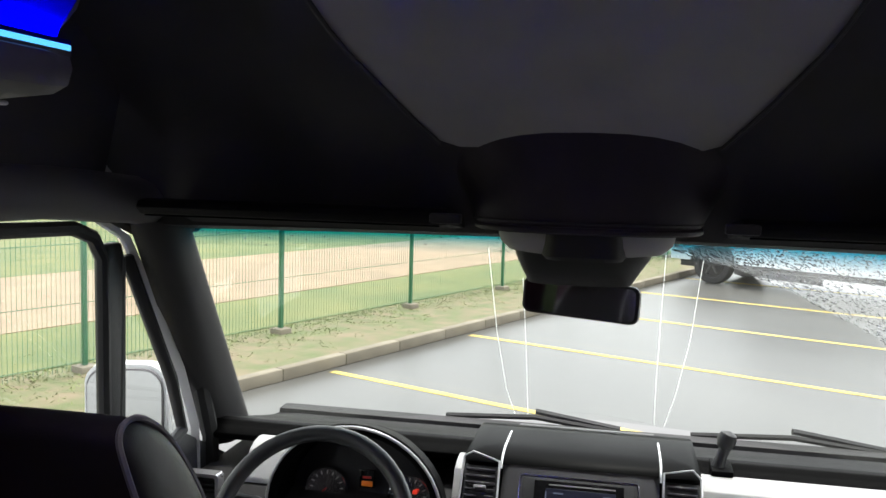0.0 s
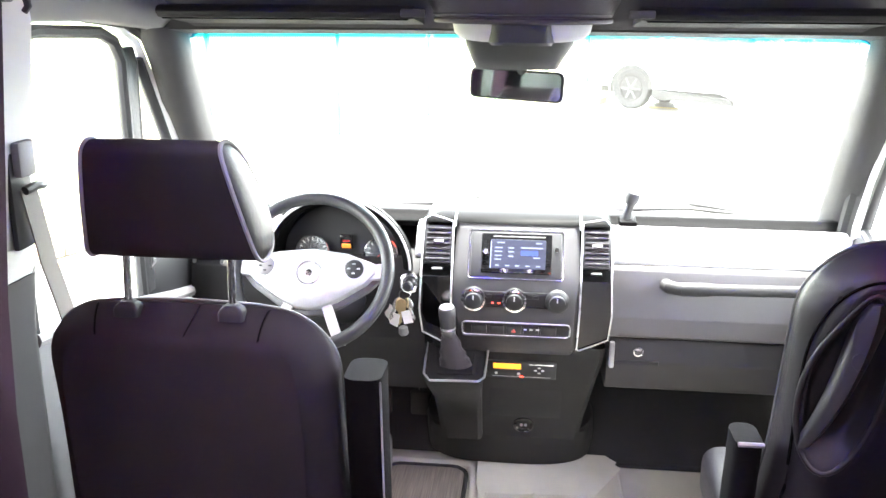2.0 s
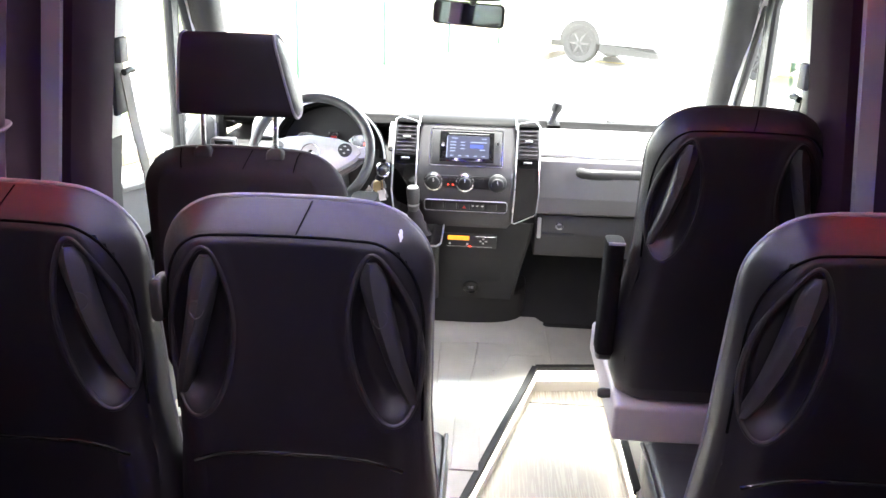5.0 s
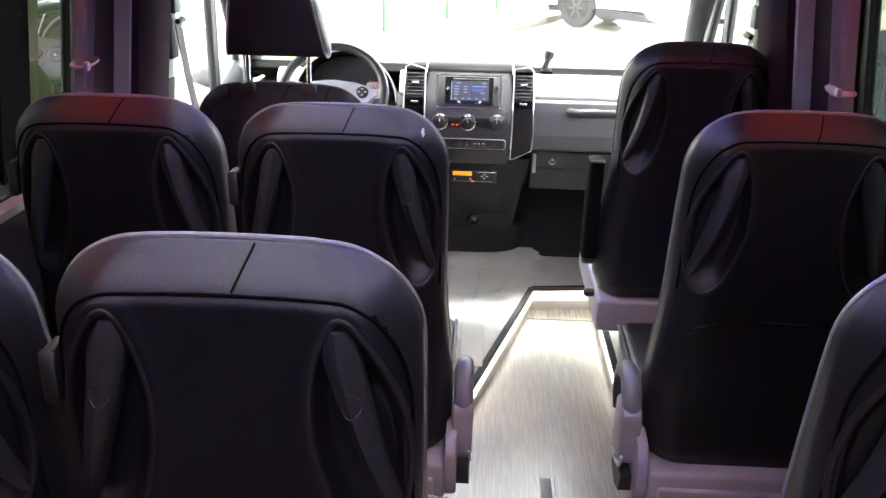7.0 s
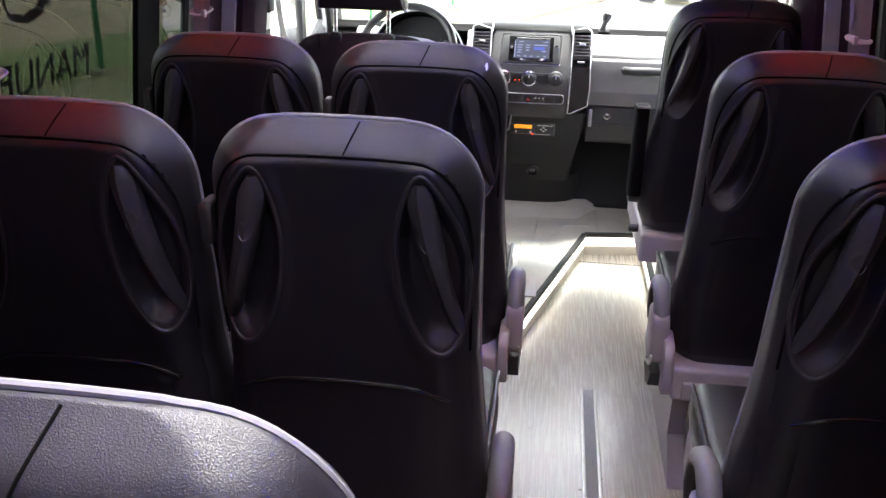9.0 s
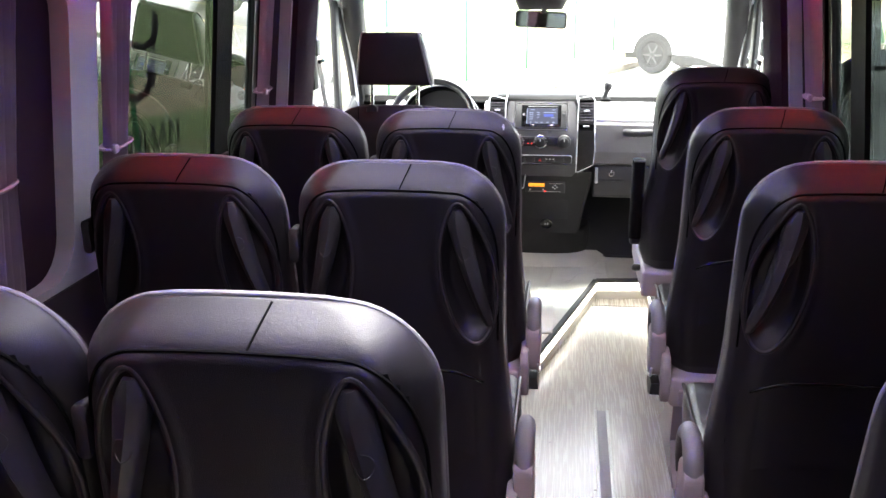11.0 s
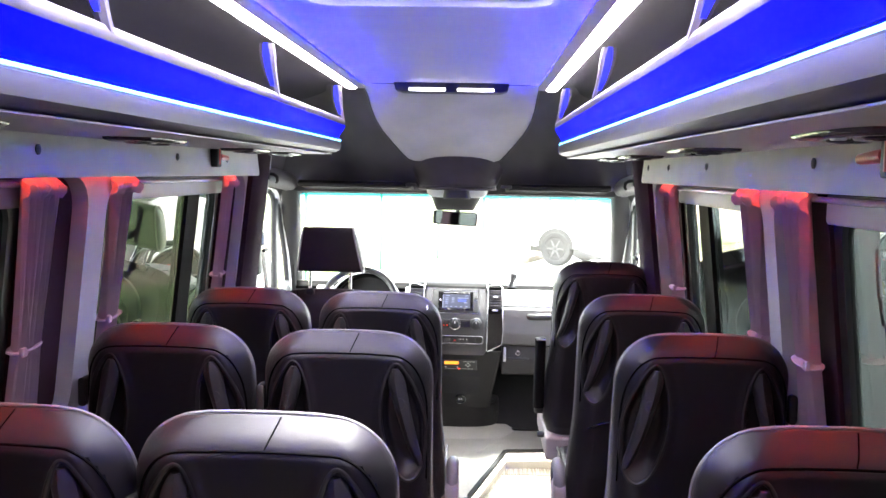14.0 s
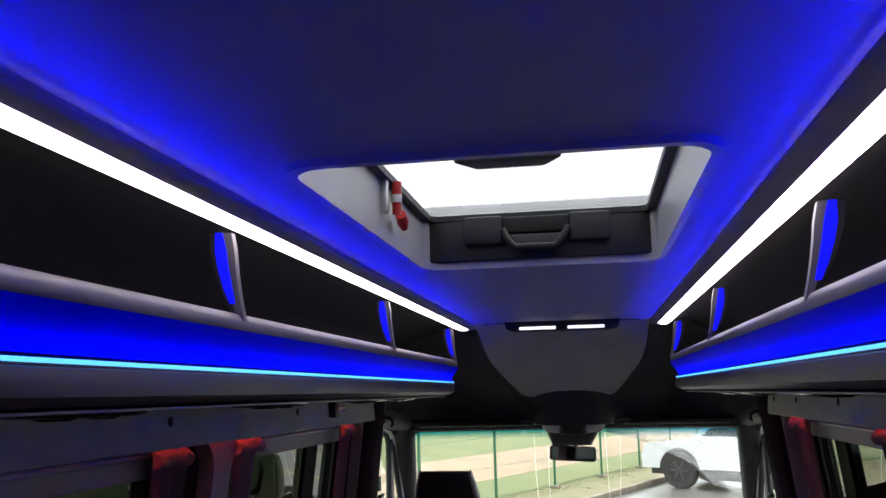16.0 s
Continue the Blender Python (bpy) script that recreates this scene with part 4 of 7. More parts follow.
    part("quarter_frame", tube([(X, 1.525, 0.86), (X, 1.545, 1.36), (X, 1.575, 1.355), (X, 1.75, 1.07), (X, 1.80, 0.94), (X, 1.525, 0.86)], 0.014, 8), BLACKPL, d)
    part("pale_edge", loft([[Vector((s * 0.89, y - 0.002, z - 0.006)), Vector((s * 0.872, y + 0.006, z)), Vector((s * 0.885, y + 0.022, z + 0.004)), Vector((s * 0.91, y + 0.016, z))] for y, z in ((1.12, 1.462), (1.30, 1.458), (1.47, 1.44), (1.56, 1.40), (1.66, 1.27), (1.78, 1.09), (1.85, 0.94), (1.87, 0.6))]), WHITEPAINT, d, "pale painted door edge")
    part("seal", tube([(s * 0.865, 1.30, 1.467), (s * 0.865, 1.49, 1.45), (s * 0.865, 1.60, 1.41), (s * 0.868, 1.72, 1.25), (s * 0.87, 1.85, 1.06), (s * 0.875, 1.92, 0.90), (s * 0.875, 1.93, 0.6)], 0.02, 8), RUBBER, d, "black door seal")
    pane("pane", loft([[(X, 1.03, 0.80), (X, 1.86, 0.76)], [(X, 1.03, 1.43), (X, 1.56, 1.43)]], caps=False, closed=False), CLEAR, d, (0, 1.4, 1.2))
    # B-pillar
    bp = loft([[(s * (wall_x(z) - 0.02), 0.70, z), (s * (wall_x(z) - 0.045), 0.74, z), (s * (wall_x(z) - 0.045), 0.86, z), (s * (wall_x(z) + 0.0), 0.88, z), (s * (wall_x(z) + 0.06), 0.88, z), (s * (wall_x(z) + 0.06), 0.70, z)] for z in (0.0, 0.4, 0.8, 1.0, 1.2, 1.4, 1.62)])
    solid("b_pillar_" + sname, bp, REVEAL, "cloth-covered B-pillar", "pillar", "structure")
    pale = loft([[(s * (wall_x(z) - 0.02), 0.881, z), (s * (wall_x(z) - 0.022), 0.97, z), (s * (wall_x(z) + 0.0), 1.015, z), (s * (wall_x(z) + 0.07), 1.02, z), (s * (wall_x(z) + 0.07), 0.881, z)] for z in (1.02, 1.2, 1.4, 1.62)])
    bt = solid("b_pillar_trim_" + sname, pale, CABPALE, "pale plastic trim on the cab side of the pillar", "pillar trim", "structure")
    low = loft([[(s * (wall_x(z) - 0.024), 0.881, z), (s * (wall_x(z) - 0.026), 0.97, z), (s * (wall_x(z) - 0.002), 1.016, z), (s * (wall_x(z) + 0.07), 1.02, z), (s * (wall_x(z) + 0.07), 0.881, z)] for z in (0.0, 0.4, 0.9, 1.022)])
    solid("b_pillar_foot_" + sname, low, CABDARK, "dark lower trim of the pillar", "pillar trim", "structure")
    bolt = thing("belt_anchor", (s * 0.80, 0.94, 1.2), "black sliding seat belt anchor on the pillar", "seat belt", "seat belts")
    q = s * (wall_x(1.2) - 0.026)
    part("slide", box((min(q, q + s * 0.012), 0.905, 1.08), (max(q, q + s * 0.012), 0.965, 1.34), 0.004), BLACKPL, bolt)
    part("button", box((min(q - s * 0.016, q), 0.912, 1.205), (max(q - s * 0.016, q), 0.96, 1.265), 0.005), CABTRIM, bolt)
    part("loop", tube([(q - s * 0.02, 0.91, 1.185), (q - s * 0.026, 0.935, 1.19), (q - s * 0.02, 0.965, 1.185)], 0.008, 8), BLACKPL, bolt)
    st = bmesh.new()
    pts = [(q - s * 0.014, 0.93, 1.185), (q - s * 0.02, 0.955, 1.05), (q - s * 0.028, 0.99, 0.92), (q - s * 0.03, 1.02, 0.75), (q - s * 0.03, 1.05, 0.5)]
    loft([[(x, y - 0.022, z), (x + 0.002, y + 0.022, z), (x - 0.001, y + 0.022, z), (x - 0.003, y - 0.022, z)] for x, y, z in pts], bm=st)
    part("strap", st, BELT, bolt, "grey-brown belt strap")
    # skin of the cab: sill and roof edge, closing the outside
    close = prism([(1.02, -0.3), (2.08, -0.3), (2.08, 0.65), (1.62, 0.755), (1.45, 0.79), (1.22, 0.84), (1.02, 0.87)], "x", min(s * 0.93, s * 0.955), max(s * 0.93, s * 0.955))
    box((min(s * 0.93, s * 0.955), 2.08, -0.3), (max(s * 0.93, s * 0.955), 2.8, 0.70), 0, bm=close)
    solid("cab_side_" + sname, close, WHITEPAINT, "white cab body side below the window", "body panel", "structure")
    top = loft([[(s * 0.86, y, z), (s * 0.92, y, z - 0.01), (s * 0.96, y, z + 0.12), (s * 0.94, y, z + 0.16)] for y, z in ((0.95, 1.53), (1.3, 1.53), (1.6, 1.49), (1.72, 1.45))])
    solid("cab_roof_side_" + sname, top, WHITEPAINT, "white body over the cab door", "body panel", "structure")
    # outside mirror
    om = thing("door_mirror_" + sname, (s * 1.12, 1.78, 0.9), "large white door mirror with wet glass", "door mirror", kind="")
    sh = rounded(-0.10, 0.10, -0.145, 0.145, 0.05)
    M = Matrix.Translation((s * 1.10, 1.92, 0.905)) @ Euler((0, 0, radians(-s * 12))).to_matrix().to_4x4()
    part("shell", loft([[M @ Vector((x * k, dd, z * k)) for x, z in sh] for dd, k in ((0.0, 0.94), (0.0, 1.0), (0.03, 1.03), (0.09, 0.92), (0.13, 0.6))]), WHITEPAINT, om)
    part("bezel", loft([[M @ Vector((x * k, dd, z * k)) for x, z in sh] for dd, k in ((-0.001, 0.945), (-0.006, 0.935), (-0.006, 0.90), (-0.001, 0.895))]), DASHGREY, om, "thin grey inner bezel")
    part("mirror_glass", loft([[M @ Vector((x * 0.905, dd, z * 0.905)) for x, z in sh] for dd in (-0.009, -0.005)]), MIRROR, om)
    part("arm", tube([(s * 0.93, 1.86, 0.84), (s * 1.0, 1.88, 0.85), (s * 1.08, 1.93, 0.86)], 0.035, 10), BLACKPL, om)

roof_front = loft([[(x, y, z) for x in (-0.96, -0.5, 0, 0.5, 0.96)] for y, z in ((1.2, 2.005), (1.42, 1.88), (1.62, 1.62), (1.72, 1.46))], caps=False, closed=False)
solid("roof_front", roof_front, WHITEPAINT, "white roof nose above the windscreen", "roof", "structure")
solid("bulkhead", box((-0.93, 2.5, -0.3), (0.93, 2.56, 0.80), 0), RUBBER, "black bulkhead behind the dashboard", "wall", "structure")
solid("cowl", prism([(2.42, 0.775), (2.44, 0.795), (2.62, 0.77), (2.80, 0.71), (2.80, 0.4), (2.5, 0.4)], "x", -0.93, 0.93), DASHDARK, "black scuttle panel below the windscreen", "body panel", "structure")
for x0, x1 in ((-0.42, 0.12), (0.30, 0.86)):
    wp = thing("wiper", (x0, 2.52, 0.83), "black windscreen wiper at rest", "wiper", "wipers")
    part("blade", tube([(x0, 2.57, 0.800), ((x0 + x1) / 2, 2.58, 0.812), (x1, 2.55, 0.792)], 0.009, 6), RUBBER, wp)
    part("arm", tube([(x1 - 0.02, 2.60, 0.79), (x1 - 0.2, 2.60, 0.815), ((x0 + x1) / 2, 2.59, 0.828)], 0.010, 6), BLACKPL, wp)


# ---- dashboard ----
CX = 0.012
FACE = [(0.10, 1.96), (0.25, 1.91), (0.45, 1.83), (0.56, 1.80), (0.585, 1.775), (0.63, 1.745), (0.70, 1.712), (0.785, 1.708), (0.84, 1.742), (0.93, 1.795), (0.955, 1.812), (0.97, 1.85)]


def on_face(x, z):
    """A frame on the console's face: x to the right, y up the face, z towards the seats."""
    y = along(FACE, z)[0]
    dy = (along(FACE, z + 0.02)[0] - along(FACE, z - 0.02)[0]) / 0.04
    up = Vector((0, dy, 1)).normalized()
    right = Vector((1, 0, 0))
    out = right.cross(up)
    return Matrix.Translation((x, y, z)) @ Matrix((right, up, out)).transposed().to_4x4()


def fbox(m, x0, x1, y0, y1, z0, z1, bevel=0.003, seg=2, bm=None):
    b = box((x0, y0, z0), (x1, y1, z1), bevel, seg)
    bmesh.ops.transform(b, matrix=m, verts=b.verts)
    return merge(bm, b) if bm else b


def flathe(m, profile, seg=24, at=(0, 0)):
    b = lathe((at[0], at[1], 0), (0, 0, 1), profile, seg)
    bmesh.ops.transform(b, matrix=m, verts=b.verts)
    return b


PANELGREY = mat("grained_grey_panel", (0.118, 0.112, 0.116), 0.55, bump=0.3, fine=900, vary=0.1)
KNEE = mat("dark_knee_plastic", (0.022, 0.021, 0.022), 0.6, bump=0.35, fine=900, vary=0.15, spec=0.2)
GLOVE = mat("dark_glovebox_plastic", (0.040, 0.0385, 0.040), 0.55, bump=0.35, fine=900, vary=0.12, spec=0.3)
dash = thing("dashboard", (0, 2.0, 0.5), "grey two-tone van dashboard with dark top pad", "dashboard")
top_prof = [(2.46, 0.76), (2.46, 0.80), (2.17, 0.872), (2.05, 0.905), (1.98, 0.925), (1.955, 0.932), (1.935, 0.931), (1.925, 0.920), (1.905, 0.905), (1.91, 0.890), (2.2, 0.82)]
part("top_pad", prism(top_prof, "x", -0.87, 0.87, bevel=0.003), DASHDARK, dash)
for x0, x1 in ((0.245, 0.87), (-0.258, -0.225), (-0.735, -0.652)):
    part("light_band", prism([(1.905, 0.911), (1.885, 0.914), (1.858, 0.911), (1.832, 0.899), (1.800, 0.845), (1.797, 0.8335), (1.95, 0.8335), (1.95, 0.890), (1.91, 0.905)], "x", x0, x1, bevel=0.002), DASHLIGHT, dash, "pale grey band")
part("lower_panel", prism([(1.798, 0.8325), (1.783, 0.822), (1.755, 0.70), (1.765, 0.645), (1.79, 0.632), (2.2, 0.632), (2.2, 0.83)], "x", 0.245, 0.87, bevel=0.004), PANELGREY, dash, "mid grey lower panel")
part("lower_panel", prism([(1.795, 0.830), (1.76, 0.80), (1.74, 0.62), (1.80, 0.45), (2.2, 0.45), (2.2, 0.83)], "x", -0.87, -0.225, bevel=0.004), KNEE, dash, "dark knee panel")
glove = part("glovebox", prism([(1.792, 0.630), (1.790, 0.56), (1.815, 0.475), (1.85, 0.462), (2.2, 0.462), (2.2, 0.63)], "x", 0.262, 0.84, bevel=0.006), GLOVE, dash, "dark glovebox lid")
part("lock", lathe((0.345, 1.794, 0.592), (0, -1, 0), [(-0.004, 0.014), (0.004, 0.014), (0.005, 0.010), (0.003, 0.009), (0.003, 0)], 18), CHROME, glove, "chrome lock")
part("handle_recess", box((0.268, 1.782, 0.545), (0.282, 1.80, 0.62), 0.004), SILVER, glove)
part("handle_shadow", box((0.285, 1.786, 0.555), (0.40, 1.794, 0.567), 0.002), BLACKPL, glove)
grab = part("grab_handle", tube([(0.40, 1.77, 0.79), (0.405, 1.735, 0.795), (0.43, 1.715, 0.797), (0.50, 1.71, 0.80), (0.80, 1.71, 0.805), (0.83, 1.73, 0.806), (0.84, 1.77, 0.806)], [0.017, 0.017, 0.016, 0.015, 0.015, 0.016, 0.017], 12), CABDARK, dash, "dark grab handle")
part("sleeve", tube([(0.43, 1.715, 0.797), (0.50, 1.7095, 0.80)], 0.0175, 12), BLACKPL, grab)
for x0 in (-0.865, 0.775):
    z0, z1, y = 0.760, 0.855, 1.782
    v = part("side_vent", pierced(rounded(x0, x0 + 0.085, z0, z1, 0.008), [rounded(x0 + 0.008, x0 + 0.077, z0 + 0.008, z1 - 0.008, 0.005)], lambda a, b, d: (a, y + d - 0.018, b), 0.03), SILVER, dash, "side air vent with silver rim")
    part("vent_back", box((x0 + 0.006, y + 0.0, z0 + 0.006), (x0 + 0.079, y + 0.012, z1 - 0.006), 0), BLACKPL, v)
    for k in range(6):
        part("slat", box((x0 + 0.008, y - 0.014, z0 + 0.013 + k * 0.0135), (x0 + 0.077, y + 0.004, z0 + 0.0165 + k * 0.0135), 0.001, 1), BLACKPL, v)
part("mic_base", prism([(1.89, 0.908), (1.885, 0.926), (1.95, 0.934), (1.97, 0.91)], "x", 0.285, 0.33, bevel=0.003), DASHDARK, dash)

# centre console
con = thing("centre_console", (CX, 1.9, 0.1), "grey centre console with radio, heater knobs and black gloss side panels", "centre console")


def rings(pairs):
    """pairs: (z, left x, right x, how far the face stands proud)."""
    out = []
    for z, a, b, pr in pairs:
        y = along(FACE, z)[0] - pr
        r = 0.012
        back = min(2.15, 2.15 - max(0.0, z - 0.92) * 5.5)
        out.append([(a + r, y, z), (b - r, y, z), (b, y + r, z), (b, back, z), (a, back, z), (a, y + r, z)])
    return out


part("side_frame", loft(rings([(0.60, -0.16, 0.20, -0.008), (0.635, -0.228, 0.255, -0.008), (0.70, -0.236, 0.262, -0.01), (0.785, -0.238, 0.263, -0.012), (0.84, -0.236, 0.261, -0.012), (0.93, -0.232, 0.256, -0.012), (0.940, -0.228, 0.252, -0.012)])), CAPBLACK, con, "gloss black side cheeks")
part("face_plate", loft(rings([(0.575, -0.128, 0.172, 0.0), (0.60, -0.138, 0.176, 0.004), (0.70, -0.148, 0.178, 0.006), (0.785, -0.150, 0.178, 0.006), (0.84, -0.149, 0.176, 0.004), (0.925, -0.147, 0.174, 0.004), (0.934, -0.146, 0.172, 0.002)])), DASHMID, con, "dark grey face plate")
part("cap", loft(rings([(0.933, -0.233, 0.257, 0.006), (0.940, -0.232, 0.256, 0.004), (0.947, -0.222, 0.246, -0.006), (0.952, -0.200, 0.224, -0.022), (0.954, -0.17, 0.19, -0.045)])), CAPBLACK, con, "gloss black top cap")
part("lower_body", loft(rings([(0.262, -0.112, 0.205, 0.0), (0.30, -0.118, 0.208, 0.002), (0.36, -0.130, 0.216, 0.004), (0.45, -0.155, 0.232, 0.004), (0.54, -0.195, 0.252, 0.0), (0.60, -0.21, 0.258, -0.01)])), CONSOLEDARK, con, "dark lower console")
part("foot_skirt", loft([oval(0.0, yf + ry, z, rx, ry, n=3.0) for z, yf, rx, ry in ((STEP + 0.03, 1.985, 0.262, 0.20), (0.15, 1.972, 0.262, 0.20), (0.20, 1.945, 0.262, 0.20), (0.262, 1.905, 0.258, 0.20), (0.272, 1.908, 0.252, 0.195), (0.276, 1.925, 0.236, 0.18))]), CONSOLEDARK, con, "dark rounded foot")
# side vents and gloss panels with chrome outlines
for a, b, lx in ((-0.232, -0.152, -1), (0.180, 0.257, 1)):
    m = on_face((a + b) / 2, 0.885)
    hw = (b - a) / 2
    v = part("air_vent", fbox(m, -hw + 0.004, hw - 0.004, -0.058, 0.046, -0.014, 0.001, 0.003), BLACKPL, con, "slatted centre air vent")
    for k in range(7):
        part("slat", fbox(m, -hw + 0.009, hw - 0.009, -0.050 + k * 0.0138, -0.0445 + k * 0.0138, 0.000, 0.009, 0.0015, 1), GRIP, v)
    part("thumb_tab", fbox(m, -0.012, 0.014, -0.004, 0.003, 0.006, 0.015, 0.002), SILVER, v)
    part("tilt_lever", fbox(m, -0.014, 0.014, -0.074, -0.069, -0.006, 0.005, 0.002), SILVER, v)
    outline = [(a, 0.80), (a - 0.001 * lx, 0.72), (a + (0.002 if lx < 0 else 0), 0.645), (a + 0.07 if lx < 0 else a + 0.004, 0.610 if lx < 0 else 0.612), (b, 0.606 if lx < 0 else 0.640), (b, 0.70), (b, 0.80)]
    if lx < 0:
        outline = [(a, 0.806), (a - 0.003, 0.72), (a + 0.002, 0.648), (b - 0.012, 0.604), (b - 0.004, 0.62), (b, 0.72), (b, 0.806)]
    else:
        outline = [(a, 0.806), (a - 0.001, 0.72), (a - 0.002, 0.606), (a + 0.006, 0.602), (b, 0.645), (b + 0.004, 0.72), (b, 0.806)]
    pts = [Vector((x, along(FACE, z)[0] - 0.002, z)) for x, z in outline]
    gp = bmesh.new()
    loft([[p for p in pts], [p + Vector((0, 0.02, 0)) for p in pts]], bm=gp)
    g = part("gloss_panel", gp, GLOSSBLACK, con, "gloss black panel")
    rim = [Vector((x, along(FACE, z)[0] - 0.008, z)) for x, z in outline]
    up = [Vector((x, along(FACE, z)[0] - 0.014, z)) for x, z in ((b, 0.86), (b - 0.002, 0.938), ((a + b) / 2 + lx * 0.02, 0.952), (a + 0.002, 0.943), (a, 0.86))]
    part("chrome_outline", tube(rim + up, 0.0025, 8, loop=True), BRIGHTTRIM, g, "chrome outline")
for x in (-0.150, 0.176):
    part("cap_strip", tube([(x, along(FACE, 0.925)[0] - 0.010, 0.925), (x, along(FACE, 0.936)[0] - 0.012, 0.936), (x, along(FACE, 0.947)[0] + 0.002, 0.9475), (x, 1.838, 0.9535), (x, 1.88, 0.9545), (x, 1.955, 0.9535)], 0.0026, 6), BRIGHTTRIM, con, "chrome strip over the cap")
# radio
m = on_face(CX, 0.861)
rs = part("radio_surround", fbox(m, -0.122, 0.122, -0.068, 0.062, 0.002, 0.011, 0.006, 3), DASHMID, con, "dark grey radio surround")
part("chrome_outline", tube([m @ Vector((x, y, 0.0108)) for x, y in rounded(-0.121, 0.121, -0.067, 0.061, 0.008)], 0.002, 6, loop=True), CHROME, rs, "thin chrome outline")
radio = thing("car_radio", (CX, 1.74, 0.8), "black touch-screen car radio showing a blue menu", "radio")
part("body", fbox(m, -0.116, 0.116, -0.063, 0.057, 0.0, 0.0135, 0.003), BLACKPL, radio)
part("bezel", fbox(m, -0.090, 0.092, -0.054, 0.052, 0.010, 0.018, 0.003), GLOSSBLACK, radio)
scr = part("screen", fbox(m, -0.066, 0.076, -0.042, 0.036, 0.0175, 0.0188, 0.0005, 1), SCREEN_BLUE, radio, "lit blue screen")
part("slot", fbox(m, -0.060, 0.075, 0.042, 0.045, 0.017, 0.0186, 0.0005, 1), DASHGREY, radio)
part("status_line", fbox(m, -0.0665, -0.0635, -0.042, 0.030, 0.0188, 0.0193, 0), SCREEN_TEXT, scr, "white bar")
for i, (x0, x1, y0) in enumerate(((-0.050, -0.030, 0.027), (-0.055, -0.035, 0.013), (-0.055, -0.036, 0.003), (-0.055, -0.037, -0.008), (-0.055, -0.038, -0.018), (-0.02, -0.006, 0.013), (-0.02, -0.006, 0.003), (-0.02, -0.007, -0.009), (0.012, 0.068, 0.014), (0.050, 0.066, 0.027), (0.044, 0.062, -0.012), (-0.053, -0.043, -0.034), (-0.027, -0.016, -0.034), (-0.002, 0.009, -0.034), (0.025, 0.036, -0.034), (0.052, 0.063, -0.034))):
    part("menu_mark", fbox(m, x0, x1, y0 - 0.0018, y0 + 0.0018, 0.0188, 0.0193, 0), SCREEN_TEXT, scr)
part("clock_mark", fbox(m, 0.012, 0.056, -0.006, 0.006, 0.0188, 0.0193, 0), SCREEN_CYAN, scr, "cyan digits block")
part("volume_knob", flathe(m, [(0.016, 0.008), (0.026, 0.0075), (0.027, 0.005), (0.027, 0)], 16, (-0.079, 0.002)), CHROME, radio)
part("eject_button", flathe(m, [(0.010, 0.006), (0.018, 0.0055), (0.018, 0)], 14, (0.104, 0.012)), CHROME, radio)
# heater panel
m = on_face(CX, 0.757)
hp = part("heater_panel", fbox(m, -0.128, 0.136, -0.021, 0.021, 0.004, 0.0105, 0.008, 3), BLACKPL, con, "black heater control strip")
for i, x in enumerate((-0.105, 0.0, 0.109)):
    k = part("heater_knob", flathe(m, [(0.004, 0.031), (0.016, 0.031), (0.020, 0.0285), (0.024, 0.021), (0.030, 0.020), (0.032, 0.017), (0.032, 0)], 28, (x, 0.0)), BLACKPL, con, "round heater knob")
    if i < 2:
        part("silver_rim", flathe(m, [(0.0165, 0.0315), (0.0205, 0.0310), (0.0225, 0.0255), (0.0205, 0.0245), (0.0165, 0.0315)], 28, (x, 0.0)), CHROME, k)
        for q in range(9):
            a_ = radians(210 - q * 30)
            part("scale_mark", fbox(m @ Matrix.Translation((x + 0.0275 * math.cos(a_), 0.0275 * math.sin(a_), 0)) @ Matrix.Rotation(a_, 4, "Z"), -0.0022, 0.0022, -0.0009, 0.0009, 0.0205, 0.0232, 0), BLACKPL, k)
    part("pointer", fbox(m, x - 0.0016, x + 0.0016, 0.004, 0.016, 0.0315, 0.033, 0.0005, 1), GREYMARK, k)
for x in (-0.066, -0.045, -0.038, 0.040, 0.055):
    part("heater_button", fbox(m, x - 0.007, x + 0.007, 0.004, 0.014, 0.010, 0.013, 0.001, 1), GRIP, hp)
for x in (-0.056, -0.040):
    part("indicator", fbox(m, x - 0.003, x + 0.003, -0.012, -0.008, 0.0103, 0.0118, 0.0005, 1), REDLAMP, hp, "small red indicator")
# switch row
m = on_face(CX, 0.672)
sr = part("switch_strip", fbox(m, -0.135, 0.145, -0.024, 0.024, 0.004, 0.0095, 0.010, 3), BLACKPL, con, "black switch strip")
part("switch_rim", tube([m @ Vector((x, y, 0.0085)) for x, y in rounded(-0.135, 0.145, -0.024, 0.024, 0.012)], 0.002, 6, loop=True), SILVER, sr)
for x in (-0.09, -0.045, 0.0, 0.045, 0.09):
    part("rocker", fbox(m, x - 0.020, x + 0.020, -0.016, 0.016, 0.008, 0.013, 0.003), GRIP, sr)
tri = prism([(-0.007, -0.006), (0.007, -0.006), (0.0, 0.007)], "z", 0.0125, 0.0135)
bmesh.ops.transform(tri, matrix=m @ Matrix.Translation((0.0, 0, 0)), verts=tri.verts)
part("hazard_mark", tri, REDPAINT, sr, "red triangle")
for x in (0.03, 0.045, 0.062):
    part("switch_mark", fbox(m, x - 0.004, x + 0.004, 0.004, 0.009, 0.0128, 0.0136, 0), GREYMARK, sr)
